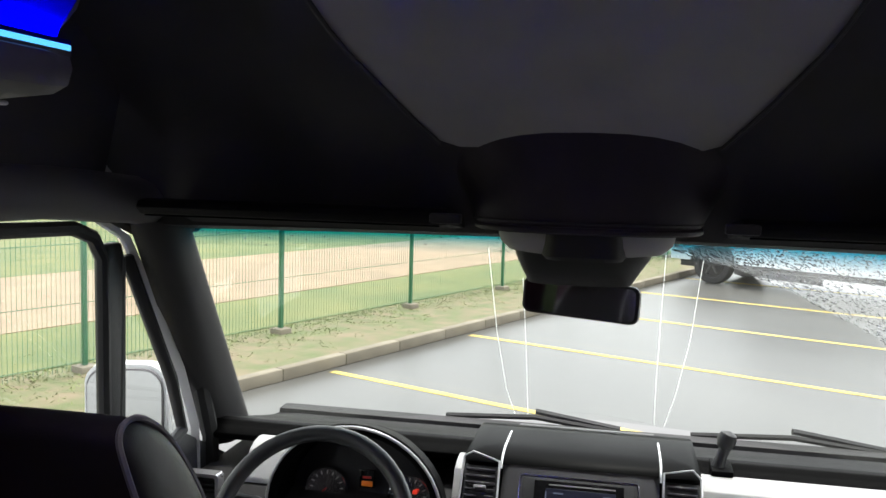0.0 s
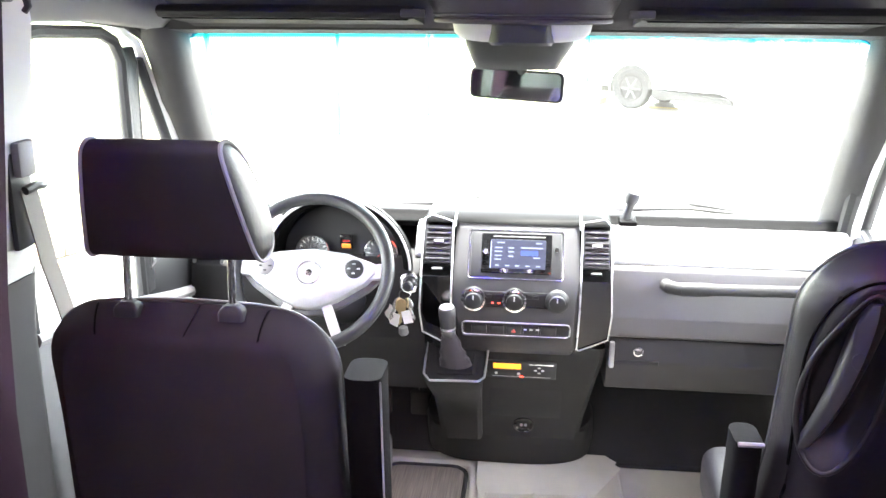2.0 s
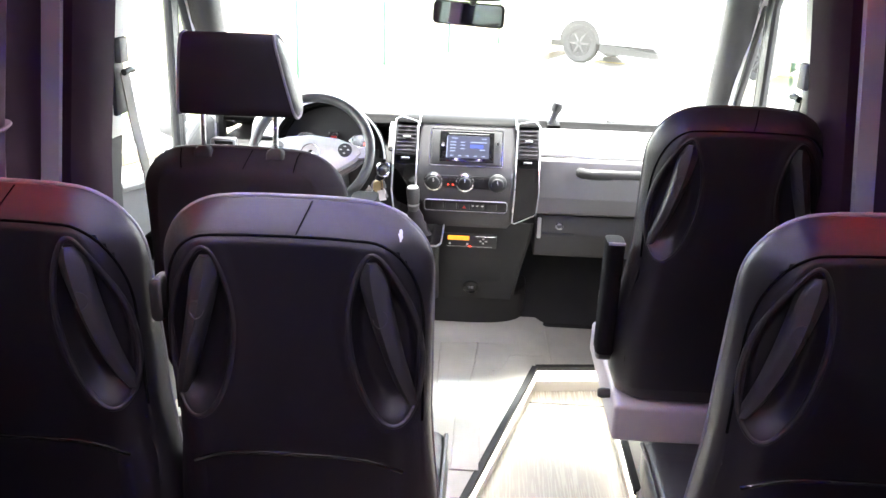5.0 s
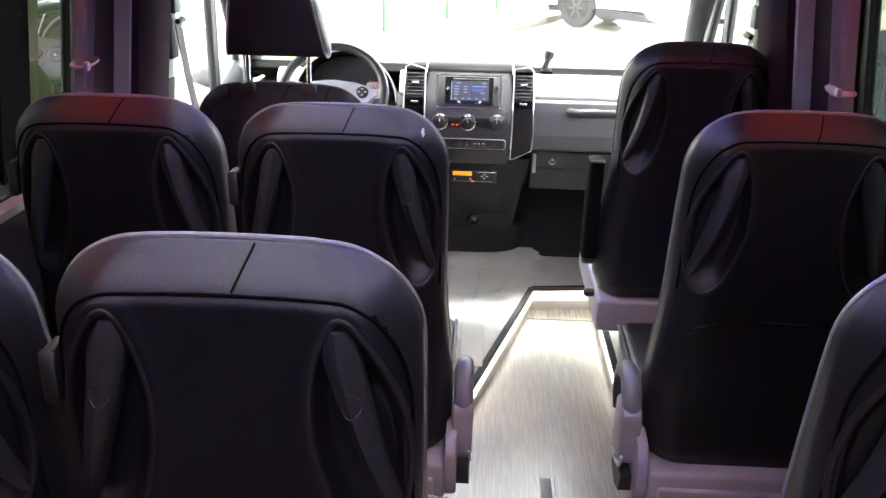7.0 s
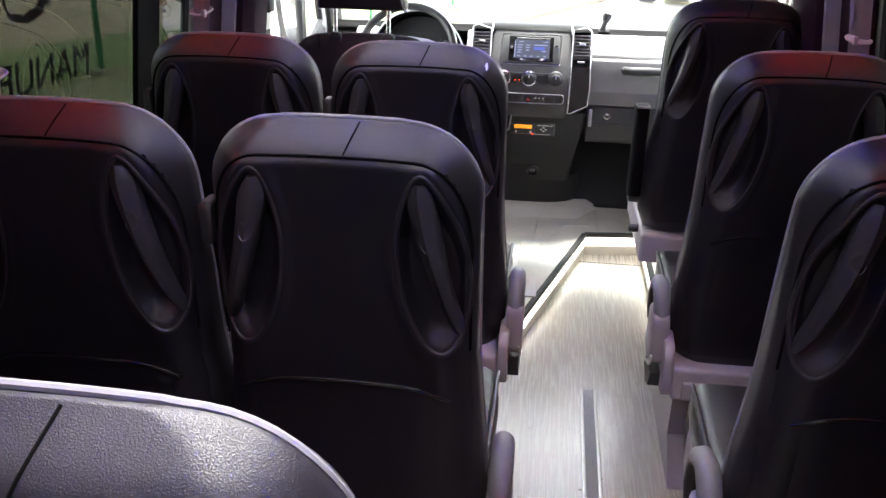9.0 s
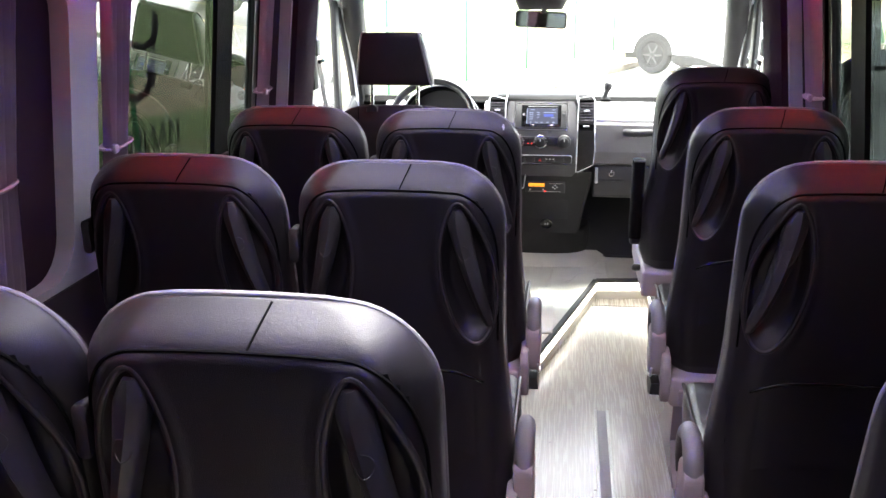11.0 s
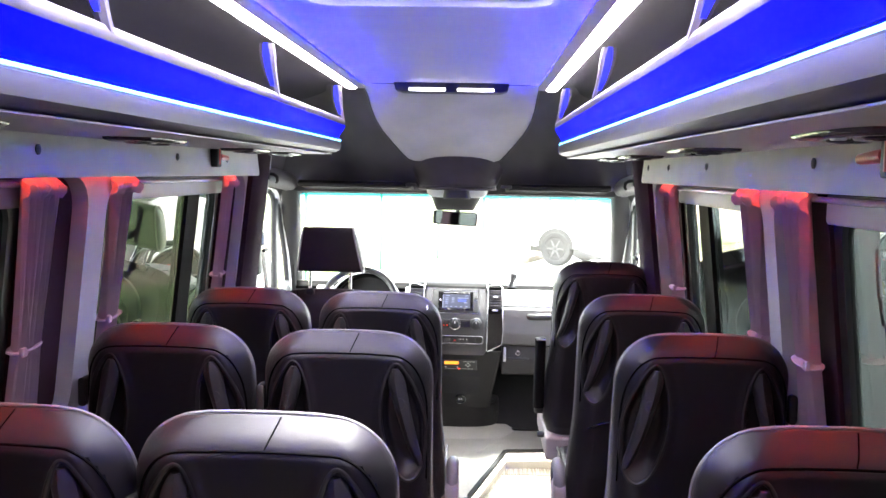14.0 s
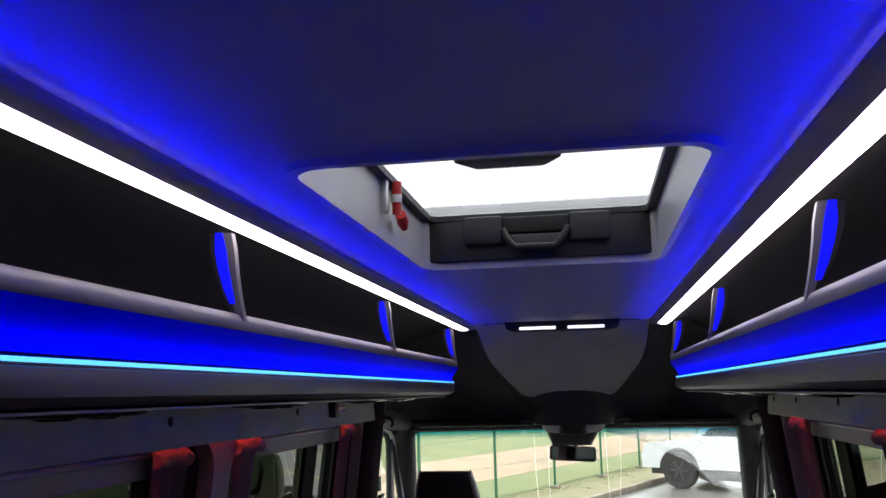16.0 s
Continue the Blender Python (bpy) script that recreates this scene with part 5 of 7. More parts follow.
# tachograph
m = on_face(0.035, 0.519)
tg = thing("tachograph", (0.035, 1.80, 0.48), "black tachograph with a lit orange display", "tachograph")
part("body", fbox(m, -0.095, 0.095, -0.032, 0.028, -0.02, 0.006, 0.003), BLACKPL, tg)
part("display", fbox(m, -0.078, -0.002, 0.002, 0.020, 0.005, 0.0072, 0.0008, 1), ORANGE, tg, "lit orange display")
part("paper_slot", fbox(m, 0.020, 0.086, 0.018, 0.021, 0.005, 0.0075, 0.0008, 1), CHROME, tg)
for x, y in ((0.038, 0.0), (0.058, 0.0), (0.048, 0.009), (0.048, -0.009)):
    part("key", fbox(m, x - 0.004, x + 0.004, y - 0.0025, y + 0.0025, 0.0055, 0.008, 0.001, 1), GREYMARK, tg)
part("red_key", fbox(m, -0.004, 0.006, -0.026, -0.020, 0.0055, 0.008, 0.001, 1), REDLAMP, tg)
for x in (-0.07, -0.008):
    part("round_key", flathe(m, [(0.005, 0.004), (0.008, 0.004), (0.008, 0)], 12, (x, -0.014)), GREYMARK, tg)
part("card_line", fbox(m, -0.08, 0.08, -0.0245, -0.0235, 0.0055, 0.0066, 0), GREYMARK, tg)
m = on_face(0.045, 0.40)
tray = part("ash_tray", fbox(m, -0.098, 0.105, -0.058, 0.055, -0.004, 0.0045, 0.003), CONSOLEDARK, con, "dark drawer front")
m = on_face(0.045, 0.315)
sock = part("power_socket", flathe(m, [(0.0, 0.03), (0.007, 0.03), (0.009, 0.026), (0.004, 0.02), (0.004, 0)], 22), GLOSSBLACK, con, "round power socket with lid")
for dx_ in (-0.006, 0.006):
    part("socket_mark", fbox(m, dx_ - 0.004, dx_ + 0.004, -0.006, 0.006, 0.004, 0.0052, 0.0005, 1), DASHGREY, sock)
# gear lever
gl = thing("gear_lever", (-0.17, 1.66, 0.45), "gear lever with silver-grey knob and leather gaiter on the console", "gear lever")
part("bracket", loft([[(x0, 1.92, z), (x1, 1.92, z), (x1, yf + 0.012, z), (x1 - 0.012, yf, z), (x0 + 0.022, yf, z), (x0, yf + 0.022, z)] for x0, x1, yf, z in ((-0.196, -0.074, 1.865, 0.266), (-0.200, -0.074, 1.840, 0.34), (-0.207, -0.074, 1.790, 0.42), (-0.216, -0.072, 1.715, 0.485), (-0.222, -0.066, 1.682, 0.520))] + [[(-0.226, 1.805, 0.585), (-0.058, 1.805, 0.585), (-0.062, 1.690, 0.536), (-0.074, 1.676, 0.530), (-0.204, 1.674, 0.527), (-0.224, 1.698, 0.536)]]), CONSOLEDARK, gl, "dark tapering bracket")
part("collar", tube([(-0.225, 1.80, 0.588), (-0.223, 1.701, 0.540), (-0.204, 1.677, 0.531), (-0.076, 1.679, 0.534), (-0.061, 1.692, 0.540), (-0.056, 1.80, 0.588)], 0.0032, 8), SILVER, gl, "thin silver edge")
part("well", loft([[(-0.207 + dx, 1.780, 0.578 + dz), (-0.080 - dx, 1.780, 0.578 + dz), (-0.086 - dx, 1.696, 0.541 + dz), (-0.195 + dx, 1.694, 0.539 + dz)] for dx, dz in ((0.0, 0.004), (0.010, 0.006), (0.016, 0.001))]), CONSOLEDARK, gl, "dark gaiter frame")
part("gaiter", loft([[(cx + r * math.cos(a) * (1 + 0.06 * math.sin(5 * a + z * 160)), y + r * 0.8 * math.sin(a), z) for a in [k * math.pi / 12 for k in range(24)]] for r, cx, y, z in ((0.043, -0.140, 1.722, 0.560), (0.041, -0.141, 1.719, 0.576), (0.034, -0.144, 1.714, 0.586), (0.035, -0.147, 1.708, 0.604), (0.028, -0.149, 1.705, 0.614), (0.027, -0.152, 1.700, 0.634), (0.022, -0.154, 1.697, 0.648), (0.017, -0.155, 1.695, 0.658))]), PODLEATHER, gl, "creased leather gaiter")
part("knob", lathe((-0.156, 1.693, 0.652), (-0.06, -0.1, 1), [(0.0, 0.015), (0.006, 0.0185), (0.018, 0.0195), (0.021, 0.0175), (0.024, 0.0195), (0.060, 0.0225), (0.076, 0.0225), (0.083, 0.019), (0.084, 0.0)], 24), DASHMID, gl, "dark grey ribbed knob")
part("knob_ring", lathe((-0.1575, 1.6905, 0.676), (-0.06, -0.1, 1), [(-0.003, 0.0198), (0.0, 0.0204), (0.003, 0.0200), (0.003, 0.017), (-0.003, 0.017)], 24), SILVER, gl)
part("knob_cap", lathe((-0.161, 1.6845, 0.7345), (-0.06, -0.1, 1), [(0, 0.0195), (0.003, 0.0175), (0.004, 0.008), (0.0035, 0)], 24), SILVER, gl)

# microphone on the dash
mic = thing("dash_microphone", (0.31, 1.92, 0.93), "black bulb-headed microphone on a short stalk on the dash", "microphone")
part("stalk", tube([(0.300, 1.915, 0.925), (0.308, 1.92, 0.952), (0.314, 1.923, 0.968)], [0.015, 0.012, 0.013], 10), BLACKPL, mic)
part("head", lathe((0.317, 1.925, 0.984), (0.3, 0, 1), [(-0.022, 0.006), (-0.018, 0.016), (0.0, 0.021), (0.014, 0.017), (0.021, 0.0)], 16), BLACKPL, mic)

# instrument hood and cluster
DX = -0.452
ins = thing("instrument_cluster", (DX, 1.75, 0.83), "hooded instrument cluster with round dials", "instrument cluster")


def arch(r, zc, y, w=1.0, n=20):
    return [(DX + math.cos(math.pi * k / n) * r * w, y, zc + math.sin(math.pi * k / n) * r) for k in range(n + 1)]


hood = []
for y, r, dz in ((1.715, 0.174, 0.0), (1.710, 0.184, 0.0), (1.72, 0.191, 0.0), (1.79, 0.184, -0.012), (1.90, 0.150, -0.060), (2.02, 0.12, -0.09)):
    hood.append(arch(r, 0.822 + dz, y, 1.03))
hb = loft(hood, caps=False, closed=False)
inn = loft([arch(0.174, 0.822, 1.715, 1.03), arch(0.169, 0.822, 1.72, 1.03), arch(0.163, 0.822, 1.82, 1.03)], caps=False, closed=False, bm=hb)
part("hood", hb, DASHDARK, ins, "dark curved hood")
part("hood_rim", tube([(DX + math.cos(math.pi * k / 24) * 0.192, 1.711, 0.822 + math.sin(math.pi * k / 24) * 0.186) for k in range(25)], 0.0035, 8), SATIN, ins, "thin satin rim")
face = loft([[(DX, 1.822, 0.80)] * 21, arch(0.172, 0.80, 1.815, 1.03)], caps=False, closed=False)
part("face", face, BLACKPL, ins)
for x, r in ((DX - 0.088, 0.047), (DX + 0.100, 0.047)):
    m = Matrix.Translation((x, 1.804, 0.836)) @ Euler((radians(80), 0, 0)).to_matrix().to_4x4()
    dial = part("dial", flathe(m, [(-0.004, r), (0.002, r), (0.003, r - 0.004), (0.001, r - 0.005), (0.001, 0)], 36), BLACKPL, ins, "black dial")
    part("dial_ring", flathe(m, [(0.002, r + 0.002), (0.006, r), (0.003, r - 0.004), (0.002, r + 0.002)], 36), CHROME, dial)
    for k in range(13):
        a = radians(220 - k * 260 / 12)
        p, q2 = Vector((math.cos(a), math.sin(a), 0)) * (r - 0.016), Vector((math.cos(a), math.sin(a), 0)) * (r - 0.008)
        part("dial_mark", tube([m @ (p + Vector((0, 0, 0.0018))), m @ (q2 + Vector((0, 0, 0.0018)))], 0.0012, 4), KEYTAG, dial)
    part("needle", tube([m @ Vector((0, 0, 0.004)), m @ Vector((-0.030, -0.026, 0.004))], [0.002, 0.0008], 6), REDPAINT, dial)
part("display_screen", box((DX - 0.012, 1.801, 0.846), (DX + 0.022, 1.810, 0.886), 0.001), GLOSSBLACK, ins, "dark display screen")
part("display", box((DX - 0.007, 1.7995, 0.850), (DX + 0.018, 1.803, 0.862), 0.001), ORANGE_DIM, ins, "lit orange display")
part("display_mark", box((DX - 0.004, 1.7985, 0.868), (DX + 0.015, 1.8015, 0.873), 0), REDPAINT, ins, "dim red line")
part("red_warning_lamp", box((DX + 0.110, 1.790, 0.846), (DX + 0.120, 1.799, 0.854), 0.002), REDLAMP, ins)

# steering wheel
wheel = thing("steering_wheel", (DX, 1.40, 0.75), "grey leather four-spoke steering wheel with pale centre pad", "steering wheel")
WM = Matrix.Translation((DX, 1.45, 0.893)) @ Euler((radians(90 - 33), 0, 0)).to_matrix().to_4x4()
R = 0.179
part("rim", tube([WM @ Vector((math.cos(2 * math.pi * k / 48) * R, math.sin(2 * math.pi * k / 48) * R, 0)) for k in range(48)], 0.0155, 12, loop=True), mat("grey_wheel_leather", (0.030, 0.031, 0.033), 0.33, bump=0.3, fine=900), wheel, "grey leather rim")
PADY = -0.022
PADSILVER = mat("silver_weave_pad", (0.50, 0.50, 0.51), 0.36, metal=0.35, vary=0.08, grain=600, bump=0.25, fine=420)
pad = [(-0.156, 0.020), (-0.146, 0.044), (-0.08, 0.066), (0, 0.075), (0.08, 0.066), (0.146, 0.044), (0.156, 0.020), (0.130, -0.008), (0.07, -0.048), (0.03, -0.066), (0, -0.070), (-0.03, -0.066), (-0.07, -0.048), (-0.130, -0.008)]
part("centre_pad", loft([[WM @ Vector((x * k, y * k + PADY, d)) for x, y in pad] for d, k in ((-0.045, 0.9), (-0.02, 1.0), (0.0, 1.0), (0.010, 0.96), (0.015, 0.85), (0.019, 0.6), (0.021, 0.25))]), PADSILVER, wheel, "pale grey centre pad")
part("centre_pad_shadow", loft([[WM @ Vector((x * k, y * k - 0.008 + PADY, d)) for x, y in pad] for d, k in ((-0.06, 0.9), (-0.03, 1.05), (-0.012, 1.05), (-0.008, 0.98))]), CABTRIM, wheel, "dark pad backing")
for x in (-1, 1):
    part("spoke", loft([[WM @ Vector((x * a, y + dy, dz)) for y, dz in ((0.0, -0.012), (0.034, -0.012), (0.034, 0.006), (0.0, 0.006))] for a, dy in ((0.11, 0.004 + PADY), (0.145, 0.006 + PADY), (0.183, 0.012 + PADY))]), SATIN, wheel)
    part("spoke", loft([[WM @ Vector((x * (a + da), y, dz)) for da, dz in ((-0.011, -0.012), (0.014, -0.012), (0.014, 0.002), (-0.011, 0.002))] for a, y in ((0.042, -0.078), (0.060, -0.122), (0.082, -0.168))]), PADSILVER, wheel, "silver lower spoke")
    bt = part("button_pad", flathe(WM @ Matrix.Translation((x * 0.103, 0.025 + PADY, 0.012)), [(0, 0.023), (0.006, 0.022), (0.0085, 0.018), (0.009, 0)], 20), BLACKPL if x > 0 else DASHGREY, wheel, "round button pad")
    for dx, dy in ((-0.011, 0), (0.011, 0), (0, 0.011), (0, -0.011)):
        part("button", fbox(WM @ Matrix.Translation((x * 0.103 + dx, 0.025 + dy + PADY, 0.012)), -0.004, 0.004, -0.002, 0.002, 0.0085, 0.0105, 0.001, 1), GREYMARK if x > 0 else BLACKPL, bt)
emb = part("emblem_ring", tube([WM @ Vector((math.cos(2 * math.pi * k / 32) * 0.027, 0.012 + PADY + math.sin(2 * math.pi * k / 32) * 0.027, 0.021)) for k in range(32)], 0.0022, 6, loop=True), CHROME, wheel, "plain chrome ring emblem")
part("emblem_boss", flathe(WM @ Matrix.Translation((0, 0.012 + PADY, 0.0185)), [(0, 0.01), (0.003, 0.008), (0.004, 0)], 12), CHROME, emb)
part("column", tube([(DX, 1.475, 0.878), (DX, 1.62, 0.80), (DX, 1.80, 0.70)], [0.05, 0.062, 0.07], 14), BLACKPL, wheel, "black steering column cover")
part("stalk", tube([(DX - 0.03, 1.52, 0.89), (DX - 0.13, 1.51, 0.915), (DX - 0.19, 1.50, 0.92)], [0.007, 0.008, 0.010], 8), BLACKPL, wheel)

# ignition and keys
ign = thing("ignition_keys", (-0.262, 1.75, 0.79), "ignition lock with a bunch of keys and white tag hanging", "keys")
part("lock_ring", lathe((-0.262, 1.768, 0.792), (0, -1, 0.1), [(-0.01, 0.027), (0.006, 0.027), (0.009, 0.022), (0.004, 0.018), (0.004, 0)], 24), CHROME, ign)
part("key_head", lathe((-0.262, 1.742, 0.790), (0, -1, 0.1), [(-0.014, 0.006), (-0.004, 0.013), (0.008, 0.013), (0.012, 0.009), (0.012, 0)], 14), BLACKPL, ign, "black key head in the lock")
part("key_ring", tube([(-0.270 + 0.015 * math.cos(a), 1.733, 0.768 + 0.015 * math.sin(a)) for a in [k * math.pi / 8 for k in range(16)]], 0.0015, 6, loop=True), CHROME, ign)


def hanging_key(x, y, z, length, width, turn, material, name, label):
    """A flat key: a rounded bow and a notched blade hanging from (x, y, z)."""
    pts = [(-width * 0.5, -0.004), (-width * 0.2, 0.004), (width * 0.2, 0.004), (width * 0.5, -0.004), (width * 0.5, -width), (width * 0.2, -width * 1.3), (width * 0.2, -length * 0.8), (width * 0.28, -length * 0.86), (0.0, -length), (-width * 0.2, -length * 0.9), (-width * 0.2, -width * 1.3), (-width * 0.5, -width)]
    b = prism(pts, "y", -0.0014, 0.0014)
    bmesh.ops.transform(b, matrix=Matrix.Translation((x, y, z)) @ Euler((radians(6), radians(turn), radians(turn * 1.5))).to_matrix().to_4x4(), verts=b.verts)
    part(name, b, material, ign, label)


hanging_key(-0.283, 1.727, 0.760, 0.062, 0.024, 24, CHROME, "steel_key", "steel key")
hanging_key(-0.276, 1.722, 0.757, 0.070, 0.026, 6, BRASS, "brass_key", "brass key")
hanging_key(-0.262, 1.728, 0.760, 0.060, 0.022, -20, CHROME, "steel_key", "steel key")
for x, y, z, turn, h in ((-0.300, 1.726, 0.738, 28, 0.040), (-0.291, 1.718, 0.722, 12, 0.034), (-0.266, 1.720, 0.730, -14, 0.036)):
    tg_ = loft([[(-0.012, q * 0.004, zz), (0.012, -q * 0.003, zz), (0.012, -q * 0.003 + 0.002, zz), (-0.012, q * 0.004 + 0.002, zz)] for q, zz in ((0, 0.0), (1, -h * 0.3), (-1, -h * 0.7), (1, -h))])
    bmesh.ops.transform(tg_, matrix=Matrix.Translation((x, y, z)) @ Euler((0, radians(turn), radians(-turn))).to_matrix().to_4x4(), verts=tg_.verts)
    part("tag", tg_, KEYTAG, ign, "crumpled white paper tag")
part("fob", lathe((-0.272, 1.715, 0.690), (0.1, 0, -1), [(0, 0.006), (0.004, 0.012), (0.020, 0.013), (0.026, 0.008), (0.027, 0)], 12), CABTRIM, ign)
ign.location += Vector((-0.003, -0.032, -0.012))

# pedals and mat in the footwells
mt = box((0.25, 2.05, STEP + 0.001), (0.84, 2.45, STEP + 0.012), 0.004)
solid("floor_mat", mt, MATBLACK, "black carpet mat in the passenger footwell", "floor mat")
solid("floor_mat", box((-0.88, 1.55, STEP + 0.001), (-0.385, 2.06, STEP + 0.012), 0.004), MATBLACK, "black carpet mat in the driver footwell", "floor mat")
solid("toe_board", loft([[(-0.88, 2.066, STEP + 0.013), (-0.20, 2.066, STEP + 0.013), (-0.20, 2.086, STEP + 0.013), (-0.88, 2.086, STEP + 0.013)], [(-0.88, 2.32, 0.60), (-0.20, 2.32, 0.60), (-0.20, 2.34, 0.60), (-0.88, 2.34, 0.60)]]), MATBLACK, "black sloping toe board behind the pedals", "wall", "structure")
solid("footwell_board", loft([[(0.10, 2.066, STEP + 0.013), (0.88, 2.066, STEP + 0.013), (0.88, 2.086, STEP + 0.013), (0.10, 2.086, STEP + 0.013)], [(0.10, 2.32, 0.66), (0.88, 2.32, 0.66), (0.88, 2.34, 0.66), (0.10, 2.34, 0.66)]]), MATBLACK, "black sloping toe board", "wall", "structure")
inset = prism(rounded(-0.37, -0.128, 0.84, 1.985, 0.05), "z", STEP + 0.001, STEP + 0.007)
solid("cab_carpet", inset, mat("grey_ribbed_carpet", (0.25, 0.215, 0.19), 0.6, grain=320, bump=0.3, fine=400, stretch=(9, 0.25, 1), second=(0.13, 0.11, 0.097)), "brown-grey wood-look vinyl inset in the cab floor", "floor inset")
tagged(finish("floor_lip", tube([(-0.098, 0.84, STEP - 0.004), (-0.098, 1.90, STEP - 0.004), (-0.105, 1.98, STEP - 0.002), (-0.12, 2.015, STEP), (-0.37, 2.02, STEP)], 0.016, 10), VINYLFLOOR), "rounded grey lip beside the inset", "floor trim", kind="structure")
tagged(finish("carpet_edging", tube([(x, y, STEP + 0.006) for x, y in rounded(-0.375, -0.123, 0.835, 1.990, 0.05)], 0.007, 6, loop=True), RUBBER), "dark rubber edging round the carpet inset", "carpet trim", kind="structure")
ped = thing("pedals", (-0.40, 2.1, 0.2), "dark rubber pedals in the driver footwell", "pedals")
for x in (-0.52, -0.40, -0.28):
    part("pedal", box((x - 0.03, 2.05, 0.24), (x + 0.03, 2.07, 0.32), 0.006), RUBBER, ped)
    part("pedal_arm", tube([(x, 2.07, 0.28), (x, 2.16, 0.40), (x, 2.2, 0.55)], 0.010, 6), BLACKPL, ped)

# pressed ribs of the cab floor
ribs = thing("floor_ribs", (0.1, 1.7, STEP), "low pressed ribs in the grey cab floor", "floor trim", kind="structure")
for pts in ([(0.086, 1.92), (0.074, 1.66), (0.050, 1.44), (0.020, 1.0)], [(-0.056, 1.86), (-0.050, 1.66), (-0.045, 1.40), (-0.045, 0.95)], [(0.342, 2.02), (0.346, 1.79), (0.350, 1.74)], [(0.140, 1.64), (0.172, 1.67), (0.196, 1.765), (0.225, 1.785), (0.322, 1.79)]):
    part("rib", tube([(x, y, STEP - 0.001) for x, y in pts], 0.0045, 6), VINYLFLOOR, ribs)

# coat hooks at the head of the B-pillars
for s in (-1, 1):
    hook = thing("coat_hook", (s * 0.74, 0.87, 1.5), "small black coat hook at the head of the pillar", "coat hook", "coat hooks")
    part("plate", box((min(s * 0.752, s * 0.768), 0.855, 1.488), (max(s * 0.752, s * 0.768), 0.885, 1.53), 0.004), BLACKPL, hook)
    part("hook", tube([(s * 0.755, 0.87, 1.512), (s * 0.735, 0.868, 1.510), (s * 0.722, 0.866, 1.500), (s * 0.720, 0.866, 1.482), (s * 0.727, 0.866, 1.474)], [0.007, 0.007, 0.007, 0.006, 0.005], 8), BLACKPL, hook)

# ---- passenger seats ----
ARMGREY = mat("blue_grey_armrest", (0.15, 0.15, 0.165), 0.5, bump=0.15, fine=900)
def seat_shape(top, w0, w1, lean=0.09, low=0.40, r=0.085):
    """Half width, rear y and front y of a backrest at height z (rear of the top is y = 0)."""
    def half(z):
        w = w1 + (w0 - w1) * (0.5 + 0.5 * math.cos(math.pi * min(1, max(0, (z - low - 0.12) / 0.30))))
        h = z - (top - r)
        if h > 0:
            w -= 0.5 * r * 2 * (1 - math.sqrt(max(0.0, 1 - (h / r) ** 2.4)))
        if z < low + 0.05:
            w -= 0.02 * (1 - (z - low) / 0.05)
        return w

    def rear(z):
        y = lean * (top - 0.08 - z)
        h = z - (top - 0.052)
        return y + (0 if h < 0 else 1.45 * h * h / 0.068 if h < 0.034 else 1.45 * (h - 0.017))

    def front(z):
        f = max(0.0, min(1.0, (z - low) / (top - low)))
        return lean * (top - z) + 0.055 + 0.075 * math.sin(math.pi * min(1, 0.25 + 0.75 * f)) ** 0.6
    return half, rear, front


